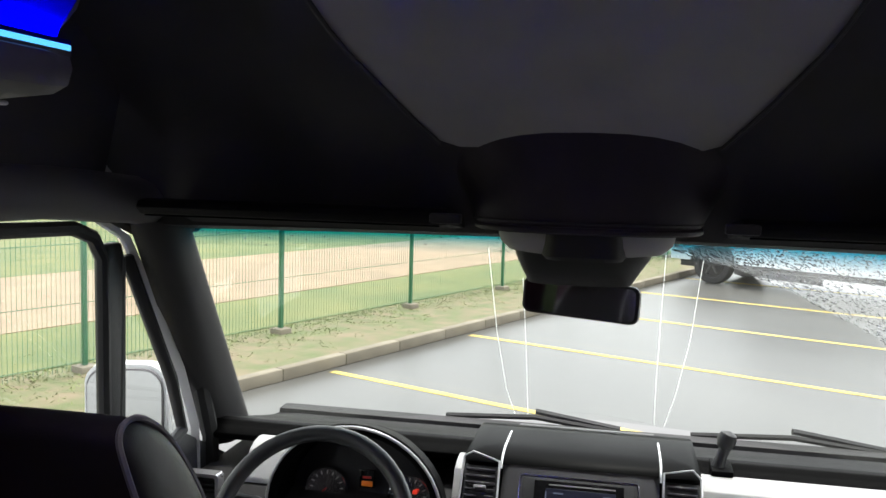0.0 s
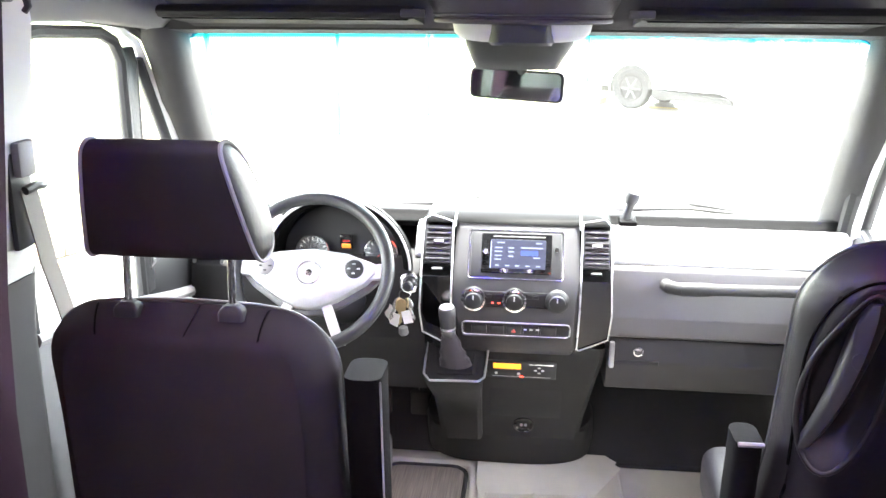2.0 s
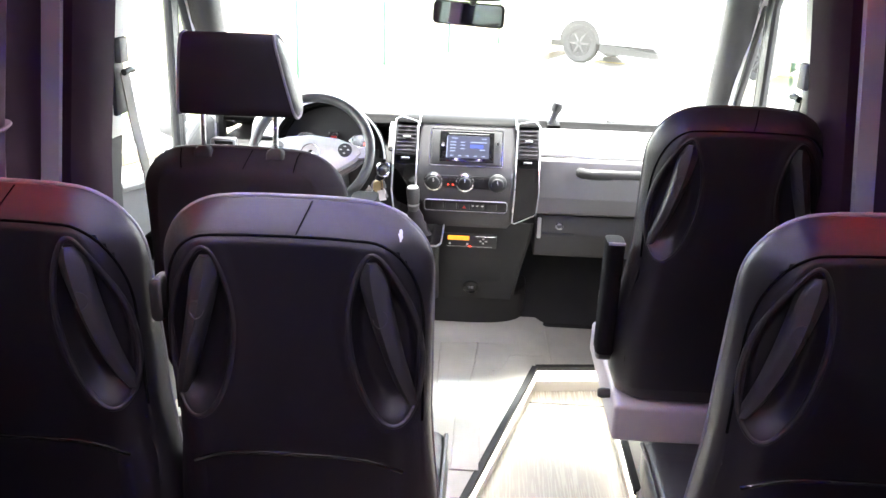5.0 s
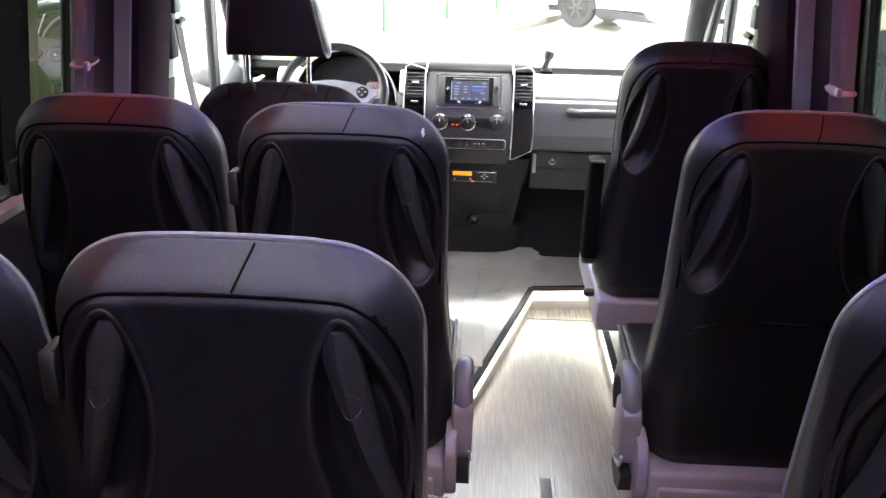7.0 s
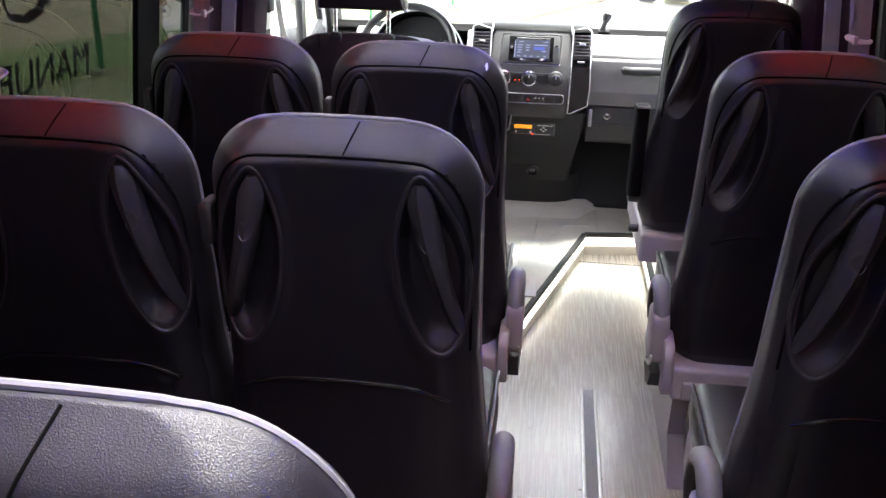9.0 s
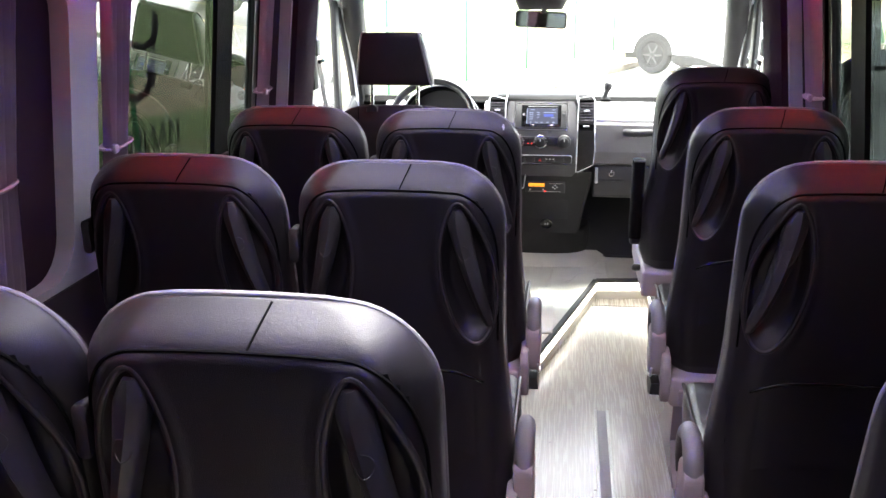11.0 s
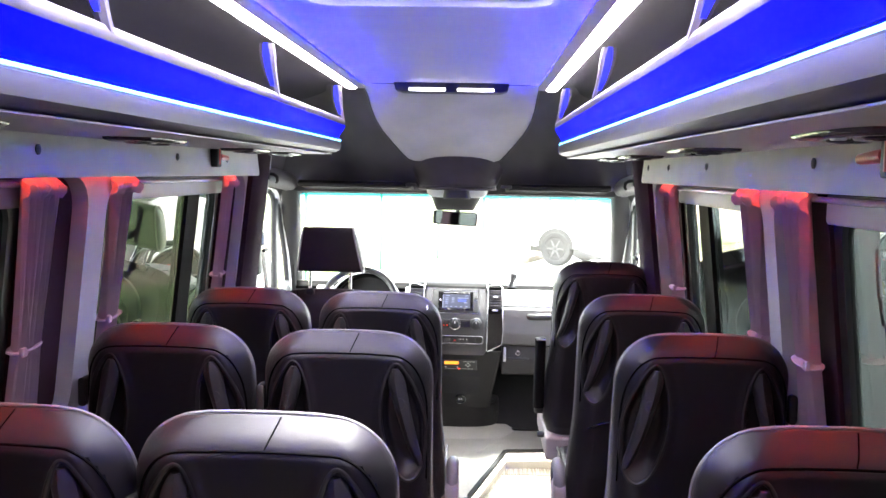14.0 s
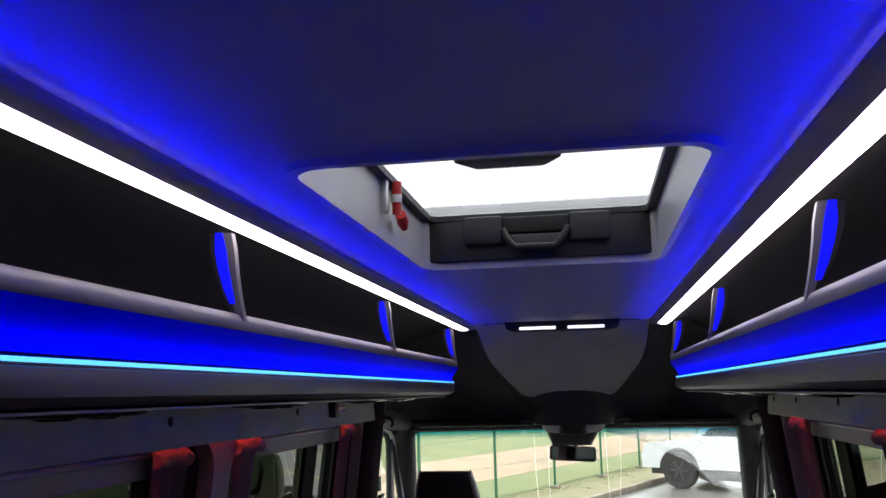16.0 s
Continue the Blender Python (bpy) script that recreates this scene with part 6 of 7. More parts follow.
def backrest(seat, top, w0, w1, low, cover=LEATHER, handles=True, pocket=True, piping=PIPING, arch=0.012, r=0.105):
    half, rear, front = seat_shape(top, w0, w1, low=low, r=r)
    zs = [low + (top - low) * k / 30 for k in range(22)]
    z = zs[-1]
    zs += [z + (top - z) * math.sin(0.5 * math.pi * k / 18) for k in range(1, 19)]

    def lift(x, zv):
        return zv + arch * (1 - (x / w0) ** 2) * max(0.0, (zv - low) / (top - low)) ** 6

    def fall(zv):
        """How far the rear face falls away at its side edge."""
        return min(0.046, 0.55 * max(0.012, front(zv) - rear(zv)))

    def rear_at(x, zv):
        """The rear face: a flat panel whose edge falls away towards the piping."""
        k = max(0.0, abs(x) / half(zv) - 0.70) / 0.30
        return rear(zv) + fall(zv) * k ** 1.9

    def surf(x, zv, out=0.0):
        return (x, rear_at(x, zv) - out, lift(x, zv))

    def panel_k(d):
        """Half width of the rear panel, in parts of the shoulder's, at depth d below the top."""
        q = min(1.0, max(0.0, (d - 0.040) / 0.15))
        return 0.55 + 0.40 * (1 - (1 - q) ** 2.3) ** (1 / 2.3)

    def panel_w(d):
        return panel_k(d) * (w1 if d < 0.4 else half(top - d)) * (1 if d < 0.45 else 1 - 0.10 * min(1.0, (d - 0.45) / 0.2))

    def ring(zv):
        w = half(zv)
        y0, y1 = rear(zv), max(front(zv), rear(zv) + 0.012)
        d = top - zv
        out = []
        for side, count in ((-1, 57), (1, 23)):
            for i in range(count - 1):
                u = math.sin(0.5 * math.pi * (-1 + 2 * i / (count - 1))) * -side
                x = w * u
                y = (y0 + y1) / 2 + side * (y1 - y0) / 2 * max(0.0, 1 - abs(u) ** 6) ** (1 / 6)
                f = (y - y0) / (y1 - y0)
                k = max(0.0, abs(u) - 0.70) / 0.30
                y += fall(zv) * k ** 1.9 * (1 - f)
                if handles and side < 0 and 0.056 < d < top - low - 0.07:
                    y += 0.030 * max(0.0, min(1.0, (panel_w(d) - 0.004 - abs(x)) / 0.010)) * min(1.0, (d - 0.056) / 0.012)
                out.append((x, min(y, y1 - 0.004) if side < 0 and abs(u) < 0.9 else y, lift(x, zv)))
        return out
    body = part("backrest", loft([ring(v) for v in zs]), cover, seat)

    def edge(v):
        return rear(v) * 0.2 + max(front(v), rear(v) + 0.012) * 0.8
    path = [(-half(v) * 0.992, edge(v), lift(half(v), v)) for v in zs[3:]]
    tw = half(top)
    path += [(tw * (-1 + k / 8), edge(top), lift(tw * (-1 + k / 8), top) + 0.001) for k in range(1, 16)]
    path += [(half(v) * 0.992, edge(v), lift(half(v), v)) for v in reversed(zs[3:])]
    part("piping", tube(path, 0.0036, 8), piping, body, "grey piping along the edge")
    if handles:
        # the rear panel inside the seam, hollowed round both handles
        CZ_, CXH = top - 0.196, w1 * 0.675

        def hollow(x, zv):
            """How far the panel lies in (+) or stands proud (-) at a point."""
            out = 0.0
            for sd in (-1, 1):
                dz = (zv - CZ_) / 0.140
                pinch = 1 - 0.30 * max(0.0, min(1.0, dz)) ** 2
                e = math.hypot((x - sd * CXH + sd * 0.11 * (zv - CZ_)) / (0.052 * pinch), dz)
                f = max(0.0, min(1.0, (1.0 - e) / 0.38))
                out += 0.024 * f * f * (3 - 2 * f) - 0.0030 * math.exp(-((e - 1.12) / 0.17) ** 2)
            return out
        dlist = [0.0405 + 0.0052 * k for k in range(61)] + [0.355 + (top - low - 0.03 - 0.355) * k / 9 for k in range(1, 10)]
        rows_ = []
        for d in dlist:
            zv = top - d
            wv = panel_w(d) - 0.001
            row = []
            for jx in range(91):
                x = wv * (-1 + jx / 45)
                brim = min(1.0, (wv - abs(x)) / 0.012, (d - 0.0405) / 0.010)
                row.append(surf(x, zv, 0.0016 - hollow(x, zv) * brim - 0.003 * (1 - brim) ** 2))
            rows_.append(row)
        part("rear_panel", loft(rows_, caps=False, closed=False), LEATHER_MATT, seat, "matt black rear panel hollowed round the handles")
        ds_ = [0.040 + 0.15 * (1 - math.cos(0.5 * math.pi * k / 14)) for k in range(15)] + [0.23, 0.28, 0.34]
        run = [(-panel_k(d), d) for d in reversed(ds_)] + [(-0.30, 0.0395), (0, 0.0395), (0.30, 0.0395)] + [(panel_k(d), d) for d in ds_]
        part("seam", tube([surf(w1 * k, top - d, 0.0002) for k, d in run], 0.0022, 6), SEAM, body, "sewn edge of the rear panel")
    part("seam", tube([surf(0.012 + 0.004 * i, top - 0.037 + 0.0088 * i, 0.0002) for i in range(5)], 0.0014, 5), SEAM, body)
    if handles:
        for s in (-1, 1):
            welt = []
            for k in range(40):
                a = 2 * math.pi * k / 40
                pinch = 1 - 0.30 * max(0.0, math.sin(a)) ** 2
                zv = CZ_ + 0.140 * math.sin(a)
                welt.append(surf(s * CXH - s * 0.11 * (zv - CZ_) + 0.052 * pinch * math.cos(a), zv, 0.0006))
            part("handle_welt", tube(welt, 0.0050, 10, loop=True), LEATHER, body, "padded welt round the handle")
            g = []

            def along_grip(t):
                return s * (w1 * 0.585 + 0.060 * t ** 1.3), top - 0.068 - 0.235 * t
            for t in [k / 18 for k in range(19)]:
                xc, zc = along_grip(t)
                wd = (0.0225 - 0.0120 * t) * math.sqrt(min(1.0, 0.12 + t * 7)) * (1 if t < 0.9 else 1 - 3 * (t - 0.9))
                x0, y0, z0 = surf(xc, zc)
                up = 0.017 * math.sin(math.pi * (0.10 + 0.88 * t)) ** 0.7 + 0.002
                b_ = y0 + 0.010
                g.append([(x0 - wd, b_, z0), (x0 - wd * 0.97, y0 - up * 0.30, z0), (x0 - wd * 0.62, y0 - up * 0.78, z0), (x0 - s * wd * 0.12, y0 - up * 1.15, z0), (x0 + wd * 0.62, y0 - up * 0.78, z0), (x0 + wd * 0.97, y0 - up * 0.30, z0), (x0 + wd, b_, z0)])
            h = part("handle", loft(g), GRIP, seat, "dark plastic grab handle")
            xc, zc = along_grip(0.33)
            xc, yc, zc = surf(xc, zc)
            part("handle_badge", tube([(xc + 0.0105 * math.cos(a), yc - 0.0205 + 0.011 * abs(math.cos(a)) ** 2 * 0.6, zc + 0.014 * math.sin(a)) for a in [k * math.pi / 10 for k in range(20)]], 0.0008, 5, loop=True), PIPING_DARK, h)
    if pocket:
        zp = top - 0.392
        pk = [surf(x, zp - 0.030 * abs(x / 0.165) ** 4, 0.009 - 0.008 * abs(x / 0.165) ** 3) for x in [0.165 * (-1 + k / 10) for k in range(21)]]
        part("pocket_rim", tube(pk, 0.0035, 8), GLOSSBLACK, seat, "shiny edge of the magazine pocket")
        pr = [[surf(x * 0.98, z2 - 0.030 * abs(x / 0.165) ** 4, 0.008 * (1 - abs(x / 0.165) ** 6) - 0.001) for x in [0.165 * (-1 + k / 8) for k in range(17)]] for z2 in [zp - 0.004 - 0.022 * k for k in range(9)]]
        part("pocket", loft(pr, caps=False, closed=False), LEATHER_MATT, seat, "black magazine pocket")
    return half, rear, front


def passenger_seat(arm, top=1.120, label="black leather coach seat with grey piping and grab handles"):
    """A coach seat facing +y; its origin lies on the floor under the rear of the backrest's top. arm: -1, 0 or 1."""
    seat = thing("coach_seat", (0, 0, 0), label, "seat", "coach seats")
    backrest(seat, top, 0.222, 0.203, 0.37)
    # cushion
    rings_ = []
    for y, w, z0, z1 in ((0.13, 0.19, 0.40, 0.47), (0.15, 0.212, 0.385, 0.49), (0.30, 0.222, 0.38, 0.475), (0.45, 0.224, 0.385, 0.485), (0.53, 0.215, 0.39, 0.485), (0.56, 0.19, 0.405, 0.465)):
        rings_.append([(p[0], y, p[1]) for p in rounded(-w, w, z0, z1, 0.028, 4)])
    cu = part("cushion", loft(rings_), LEATHER, seat)
    for s in (-1, 1):
        part("piping", tube([(s * 0.216, y, z) for y, z in ((0.16, 0.485), (0.30, 0.472), (0.45, 0.482), (0.53, 0.478))], 0.005, 6), PIPING_DARK, cu)
    part("seat_base", box((-0.215, 0.02, 0.285), (0.215, 0.53, 0.378), 0.014, 3), SEATGREY, seat, "grey plastic seat base")
    part("base_rim", box((-0.19, 0.005, 0.30), (0.19, 0.022, 0.345), 0.006), SEATGREY, seat)
    for x in (-0.16, 0.16):
        part("leg", loft([[(x - 0.022, y0, z), (x + 0.022, y0, z), (x + 0.022, y1, z), (x - 0.022, y1, z)] for y0, y1, z in ((0.06, 0.50, 0.0), (0.07, 0.49, 0.02), (0.17, 0.37, 0.10), (0.15, 0.40, 0.288))]), SEATGREY, seat, "grey seat leg")
    if arm:
        x = arm * 0.236
        def slab_x(pts, d0, d1, bevel):
            return prism(pts, "x", min(x + arm * d0, x + arm * d1), max(x + arm * d0, x + arm * d1), bevel=bevel)
        part("side_shield", slab_x([(0.03, 0.295), (0.17, 0.295), (0.205, 0.33), (0.205, 0.385), (0.16, 0.425), (0.10, 0.44), (0.045, 0.43), (0.022, 0.40), (0.018, 0.33)], -0.024, 0.002, 0.007), SEATGREY, seat, "mauve-grey side shield")
        loz = [(0.115 + 0.050 * math.cos(a), 0.425 + 0.030 * math.sin(a) + (0.045 if math.sin(a) > 0 else -0.045)) for a in [k * math.pi / 9 for k in range(19)] if abs(math.sin(a)) > 0.001 or True]
        cover = part("armrest_hinge", slab_x(loz, -0.010, 0.034, 0.010), SEATGREY, seat, "mauve-grey armrest hinge cover")
        part("hinge_edge", tube([(x + arm * 0.030, 0.150, 0.352), (x + arm * 0.031, 0.115, 0.344), (x + arm * 0.030, 0.075, 0.356), (x + arm * 0.028, 0.064, 0.385)], 0.004, 6), SILVER, cover, "silver edge")
        part("lever", loft([[(x + arm * d, y, z) for d, z in ((0.0, 0.322 - h), (0.030, 0.322 - h), (0.026, 0.338), (0.0, 0.340))] for y, h in ((0.06, 0.018), (0.11, 0.034), (0.165, 0.012))]), BLACKPL, seat, "black recline lever")
        xa = x + arm * 0.012
        arch_ = [(xa, y, z) for y, z in ((0.090, 0.470), (0.095, 0.500), (0.115, 0.524), (0.150, 0.536), (0.190, 0.530), (0.222, 0.508), (0.240, 0.475), (0.244, 0.440), (0.240, 0.405))]
        rest = part("armrest", tube(arch_[:6], [0.020, 0.0215, 0.022, 0.0215, 0.020, 0.019], 12), ARMGREY, seat, "grey folded armrest")
        part("armrest_pad", tube(arch_[5:], [0.019, 0.0185, 0.0175, 0.014], 12), GRIP, rest, "dark padded end")
    ws = 1 if arm < 0 else -1
    part("belt_guide", loft([[(ws * (0.200 + x), y, top - 0.155 + z) for x, z in rounded(0.0, 0.020 * k, -0.034 * k, 0.034 * k, 0.008 * k, 3)] for y, k in ((0.035, 0.7), (0.040, 1.0), (0.075, 1.0), (0.082, 0.7))]), BLACKPL, seat, "black belt guide on the side")
    if arm > 0:
        part("side_knob", lathe((-0.203, 0.055, top - 0.150), (-1, 0, 0), [(0, 0.009), (0.004, 0.0105), (0.008, 0.0095), (0.0105, 0.005), (0.011, 0)], 16), CHROME, seat, "small chrome knob")
    return seat


aisle_seat = passenger_seat(1)
window_seat = passenger_seat(0, label="black leather window coach seat with grey piping")
single_seat = passenger_seat(-1, label="black leather single coach seat with grey piping")
ROWS_Y = ((0.008, (0.004, 0.008, 0.016)), (-0.765, (0.017, 0.022, 0.030)), (-1.53, (0.028, 0.028, 0.030)))
for k, (y, rises) in enumerate(ROWS_Y):
    drift = 0.012 * k
    for proto, x, dz in ((aisle_seat, (-0.194, -0.182, -0.195)[k], rises[0]), (window_seat, -0.630 + drift, rises[1]), (single_seat, 0.662, rises[2])):
        lift = Matrix.Diagonal((1, 1, 1 + dz / 1.13, 1))
        m = pose(x, y, 0)
        ob = proto if k == 0 else copy_thing(proto, m)
        ob.matrix_basis = m @ lift
# a fourth row stands behind the camera's way
for proto, x in ((window_seat, -0.60), (single_seat, 0.63)):
    copy_thing(proto, pose(x, -2.95, 0))

# pale scuff on the shoulder of the front aisle seat
scuff = bmesh.new()
rnd = random.Random(3)
left, right = [], []
for k in range(9):
    f = k / 8
    c = Vector((-0.0365 + 0.001 * f + rnd.uniform(-0.0008, 0.0008), 0.0366 - 0.0185 * f, 1.1020 - 0.0132 * f))
    w = 0.0006 + 0.0024 * math.sin(math.pi * (0.12 + 0.85 * f)) + rnd.uniform(-0.0005, 0.0005)
    left.append(scuff.verts.new(c + Vector((-w, -0.35 * w, 0.0004))))
    right.append(scuff.verts.new(c + Vector((w, 0.35 * w, 0.0004))))
for k in range(8):
    scuff.faces.new((left[k], left[k + 1], right[k + 1], right[k]))
part("scuff", scuff, GREYMARK, aisle_seat, "pale scuff mark")

# ---- front seats ----
ps = thing("front_passenger_seat", (0, 0, 0), "high black leather front passenger seat with folded armrest", "seat", "front seats")
half, rear, front = backrest(ps, 1.168, 0.225, 0.198, 0.46, pocket=False, piping=PIPING_DARK, r=0.11)
part("cushion", loft([[(p[0], y, p[1]) for p in rounded(-w, w, z0, z1, 0.035, 4)] for y, w, z0, z1 in ((0.12, 0.18, 0.45, 0.55), (0.16, 0.205, 0.44, 0.575), (0.40, 0.205, 0.44, 0.565), (0.58, 0.20, 0.45, 0.575), (0.62, 0.18, 0.47, 0.55))]), LEATHER, ps)
part("seat_base", box((-0.215, 0.03, 0.355), (0.215, 0.56, 0.452), 0.012, 3), SEATGREY, ps, "grey seat base")
part("seat_box", box((-0.04, 0.18, STEP), (0.19, 0.52, 0.36), 0.01), CABTRIM, ps)
part("armrest", loft([[(p[0], p[1], z) for p in rounded(-0.264, -0.222, 0.05 + (0.9 - z) * 0.10, 0.13 + (0.9 - z) * 0.10, 0.018, 3)] for z in (0.56, 0.58, 0.71, 0.83, 0.848, 0.853)]), ARMCLOTH, ps, "folded black armrest")
part("armrest_piping", tube([(-0.262, 0.056, 0.855), (-0.224, 0.056, 0.855)], 0.004, 6), PIPING, ps)
part("height_knob", lathe((-0.222, 0.14, 0.555), (-1, 0, 0), [(0, 0.030), (0.03, 0.030), (0.036, 0.024), (0.037, 0)], 18), BLACKPL, ps, "black adjuster knob")
part("tilt_knob", lathe((-0.215, 0.12, 0.44), (-1, 0, 0), [(0, 0.012), (0.02, 0.014), (0.03, 0.010), (0.031, 0)], 12), BLACKPL, ps)
ps.matrix_basis = pose(0.634, 0.735, 0)

ds = thing("driver_seat", (0, 0, 0), "black driver seat with separate headrest on two posts", "seat", "front seats")
half, rear, front = backrest(ds, 1.03, 0.245, 0.238, 0.46, SEATCLOTH, handles=False, pocket=False, piping=PIPING_DARK, arch=0.016)
rows_ = []
for d, k in ((0.034, 0.55), (0.040, 0.66), (0.050, 0.72), (0.07, 0.76), (0.11, 0.79), (0.2, 0.805), (0.32, 0.80), (0.45, 0.78), (0.54, 0.74)):
    zv = 1.03 - d
    rows_.append([(0.238 * k * (-1 + j / 8), rear(zv) - 0.002, zv + 0.016 * (1 - (k * (-1 + j / 8)) ** 2) * ((zv - 0.46) / 0.57) ** 6) for j in range(17)])
part("rear_panel", loft(rows_, caps=False, closed=False), SEATCLOTH, ds, "black cloth rear panel")
for sd in (-1, 1):
    part("shoulder_seam", tube([(sd * (0.128 + 0.010 * k / 6), rear(1.03 - 0.034 + 0.034 * k / 6) - 0.001, 1.0 + 0.040 * math.sin(0.5 * math.pi * k / 6)) for k in range(7)], 0.0016, 6), SEAM, ds, "sewn shoulder seam")
part("cushion", loft([[(p[0], y, p[1]) for p in rounded(-w, w, z0, z1, 0.035, 4)] for y, w, z0, z1 in ((0.12, 0.20, 0.45, 0.55), (0.16, 0.235, 0.44, 0.575), (0.40, 0.245, 0.44, 0.565), (0.58, 0.235, 0.45, 0.575), (0.62, 0.20, 0.47, 0.55))]), LEATHER, ds)
part("seat_box", box((-0.20, 0.08, STEP), (0.20, 0.52, 0.45), 0.01), CABTRIM, ds)
# headrest: a padded bolster whose end caps are piped round an egg-shaped outline
egg = [(0.012, 1.138), (0.001, 1.166), (-0.016, 1.22), (-0.029, 1.275), (-0.029, 1.297), (-0.014, 1.307), (0.012, 1.304), (0.046, 1.282), (0.078, 1.24), (0.100, 1.195), (0.104, 1.158), (0.090, 1.132), (0.062, 1.121), (0.030, 1.123)]


def smooth_loop(pts, steps=4):
    """A closed curve through the points (Catmull-Rom)."""
    out, n = [], len(pts)
    for i in range(n):
        p0, p1, p2, p3 = (Vector(pts[(i + k) % n]) for k in (-1, 0, 1, 2))
        for k in range(steps):
            t = k / steps
            out.append(0.5 * ((2 * p1) + (p2 - p0) * t + (2 * p0 - 5 * p1 + 4 * p2 - p3) * t * t + (3 * p1 - p0 - 3 * p2 + p3) * t ** 3))
    return out


egg = smooth_loop(egg)
egg_mid = Vector((0.042, 1.20))


def end_x(z):
    return 0.133 - 0.034 * (z - 1.12) / 0.187


hr = part("headrest", loft([[(u * end_x(q.y), egg_mid.x + (q.x - egg_mid.x) * k, egg_mid.y + (q.y - egg_mid.y) * k) for q in egg] for u, k in ((-1, 0.975), (-0.985, 0.995), (-0.9, 1.0), (-0.4, 1.008), (0, 1.01), (0.4, 1.008), (0.9, 1.0), (0.985, 0.995), (1, 0.975))]), SEATCLOTH, ds, "black padded headrest")
for s in (-1, 1):
    part("piping", tube([(s * (end_x(q.y) + 0.0005), q.x, q.y) for q in egg], 0.0034, 6, loop=True), PIPING, hr, "grey piping")
    part("side_pad", loft([[(s * (end_x(egg_mid.y + (q.y - egg_mid.y) * k) + d), egg_mid.x + (q.x - egg_mid.x) * k, egg_mid.y + (q.y - egg_mid.y) * k) for q in egg] for k, d in ((0.975, -0.002), (0.9, 0.004), (0.7, 0.0095), (0.4, 0.013), (0.05, 0.014))]), LEATHER, hr, "smooth leather end cap")
    part("post", tube([(s * 0.083, 0.030 + 0.010 * k / 28, 1.03 + 0.105 * k / 28) for k in range(29)], [0.0059 if k % 7 == 5 else 0.0064 for k in range(29)], 10), CHROME, ds, "notched chrome headrest post")
    part("post_collar", loft([[(s * 0.083 + x, 0.030 + y, z) for x, y in rounded(-w, w, -d, d, 0.006)] for w, d, z in ((0.020, 0.015, 1.028), (0.020, 0.015, 1.040), (0.017, 0.012, 1.046), (0.010, 0.009, 1.052))]), RUBBER, ds, "square black post collar")
part("armrest", loft([[(p[0], p[1], z) for p in rounded(0.252, 0.312, 0.02 + (0.95 - z) * 0.10, 0.11 + (0.95 - z) * 0.10, 0.02, 3)] for z in (0.60, 0.62, 0.78, 0.92, 0.94)]), ARMCLOTH, ds, "folded black armrest")
part("armrest_piping", tube([(0.3105, 0.028 + (0.95 - z) * 0.10, z) for z in (0.63, 0.78, 0.935)], 0.0018, 6), PIPING, ds)
ds.matrix_basis = pose(-0.482, 0.755, -0.006)


# ---- curtains ----
def curtain(s, y_top, y_low, w_top, z_tie=1.14):
    """A gathered curtain on the rail, tied with a band."""
    c = thing("curtain", (s * 0.83, y_top, 0.9), "mauve pleated curtain tied back with a band", "curtain", "curtains")
    rows_ = []
    for k in range(25):
        z = 1.492 - 0.58 * k / 24
        f = (1.492 - z) / (1.492 - z_tie)
        if f <= 1:
            w = w_top * (1 - 0.42 * min(1, f) ** 0.8)
            y = y_top + (y_low - y_top) * f ** 1.2
        else:
            w = w_top * (0.58 + 0.2 * min(1, (f - 1) * 2))
            y = y_low
        xr = wall_x(z) + 0.010
        row = []
        for j in range(97):
            u = j / 96
            row.append((s * (xr - 0.012 - 0.019 * math.sin(u * math.pi * 17 + 0.5 * math.sin(z * 7)) * (0.6 + 0.4 * math.sin(u * 9 + y_top * 20))), y + w * (u - 0.5), z))
        rows_.append(row)
    b = loft(rows_, caps=False, closed=False)
    bmesh.ops.solidify(b, geom=b.faces[:], thickness=0.0025)
    part("cloth", b, CURTAIN, c)
    xr = wall_x(z_tie) + 0.010
    part("tie_band", tube([(s * (xr - 0.012 + 0.020 * math.cos(a)), y_low + (0.30 * w_top + 0.006) * math.sin(a), z_tie + 0.004 * math.sin(a)) for a in [k * math.pi / 10 for k in range(20)]], 0.011, 6, loop=True, flat=0.35), CURTAIN, c, "mauve tie band")
    part("tie_knot", box((s * (xr - 0.032) - 0.006, y_low - 0.30 * w_top - 0.014, z_tie - 0.010), (s * (xr - 0.032) + 0.006, y_low - 0.30 * w_top + 0.004, z_tie + 0.010), 0.004), CURTAIN, c)
    part("heading", loft([[(s * (wall_x(1.5) + 0.014 - dx - 0.013 * math.sin(j * 1.7 + z * 40)), y_top + w_top * (j / 40 - 0.5) * 1.15, z - 0.006 * math.sin(j * 1.3)) for j in range(41)] for dx, z in ((0.018, 1.466), (0.026, 1.478), (0.028, 1.490), (0.018, 1.500), (0.004, 1.502))], caps=False, closed=False), CURTAIN, c, "bunched curtain heading")
    return c


for y_top, y_low, w in ((0.43, 0.42, 0.10), (-0.53, -0.54, 0.13), (-0.965, -0.965, 0.125), (-1.86, -1.80, 0.12)):
    curtain(-1, y_top, y_low, w)
for y_top, y_low, w in ((0.385, 0.375, 0.12), (-0.55, -0.56, 0.13), (-0.86, -0.88, 0.14), (-1.86, -1.80, 0.12)):
    curtain(1, y_top, y_low, w)

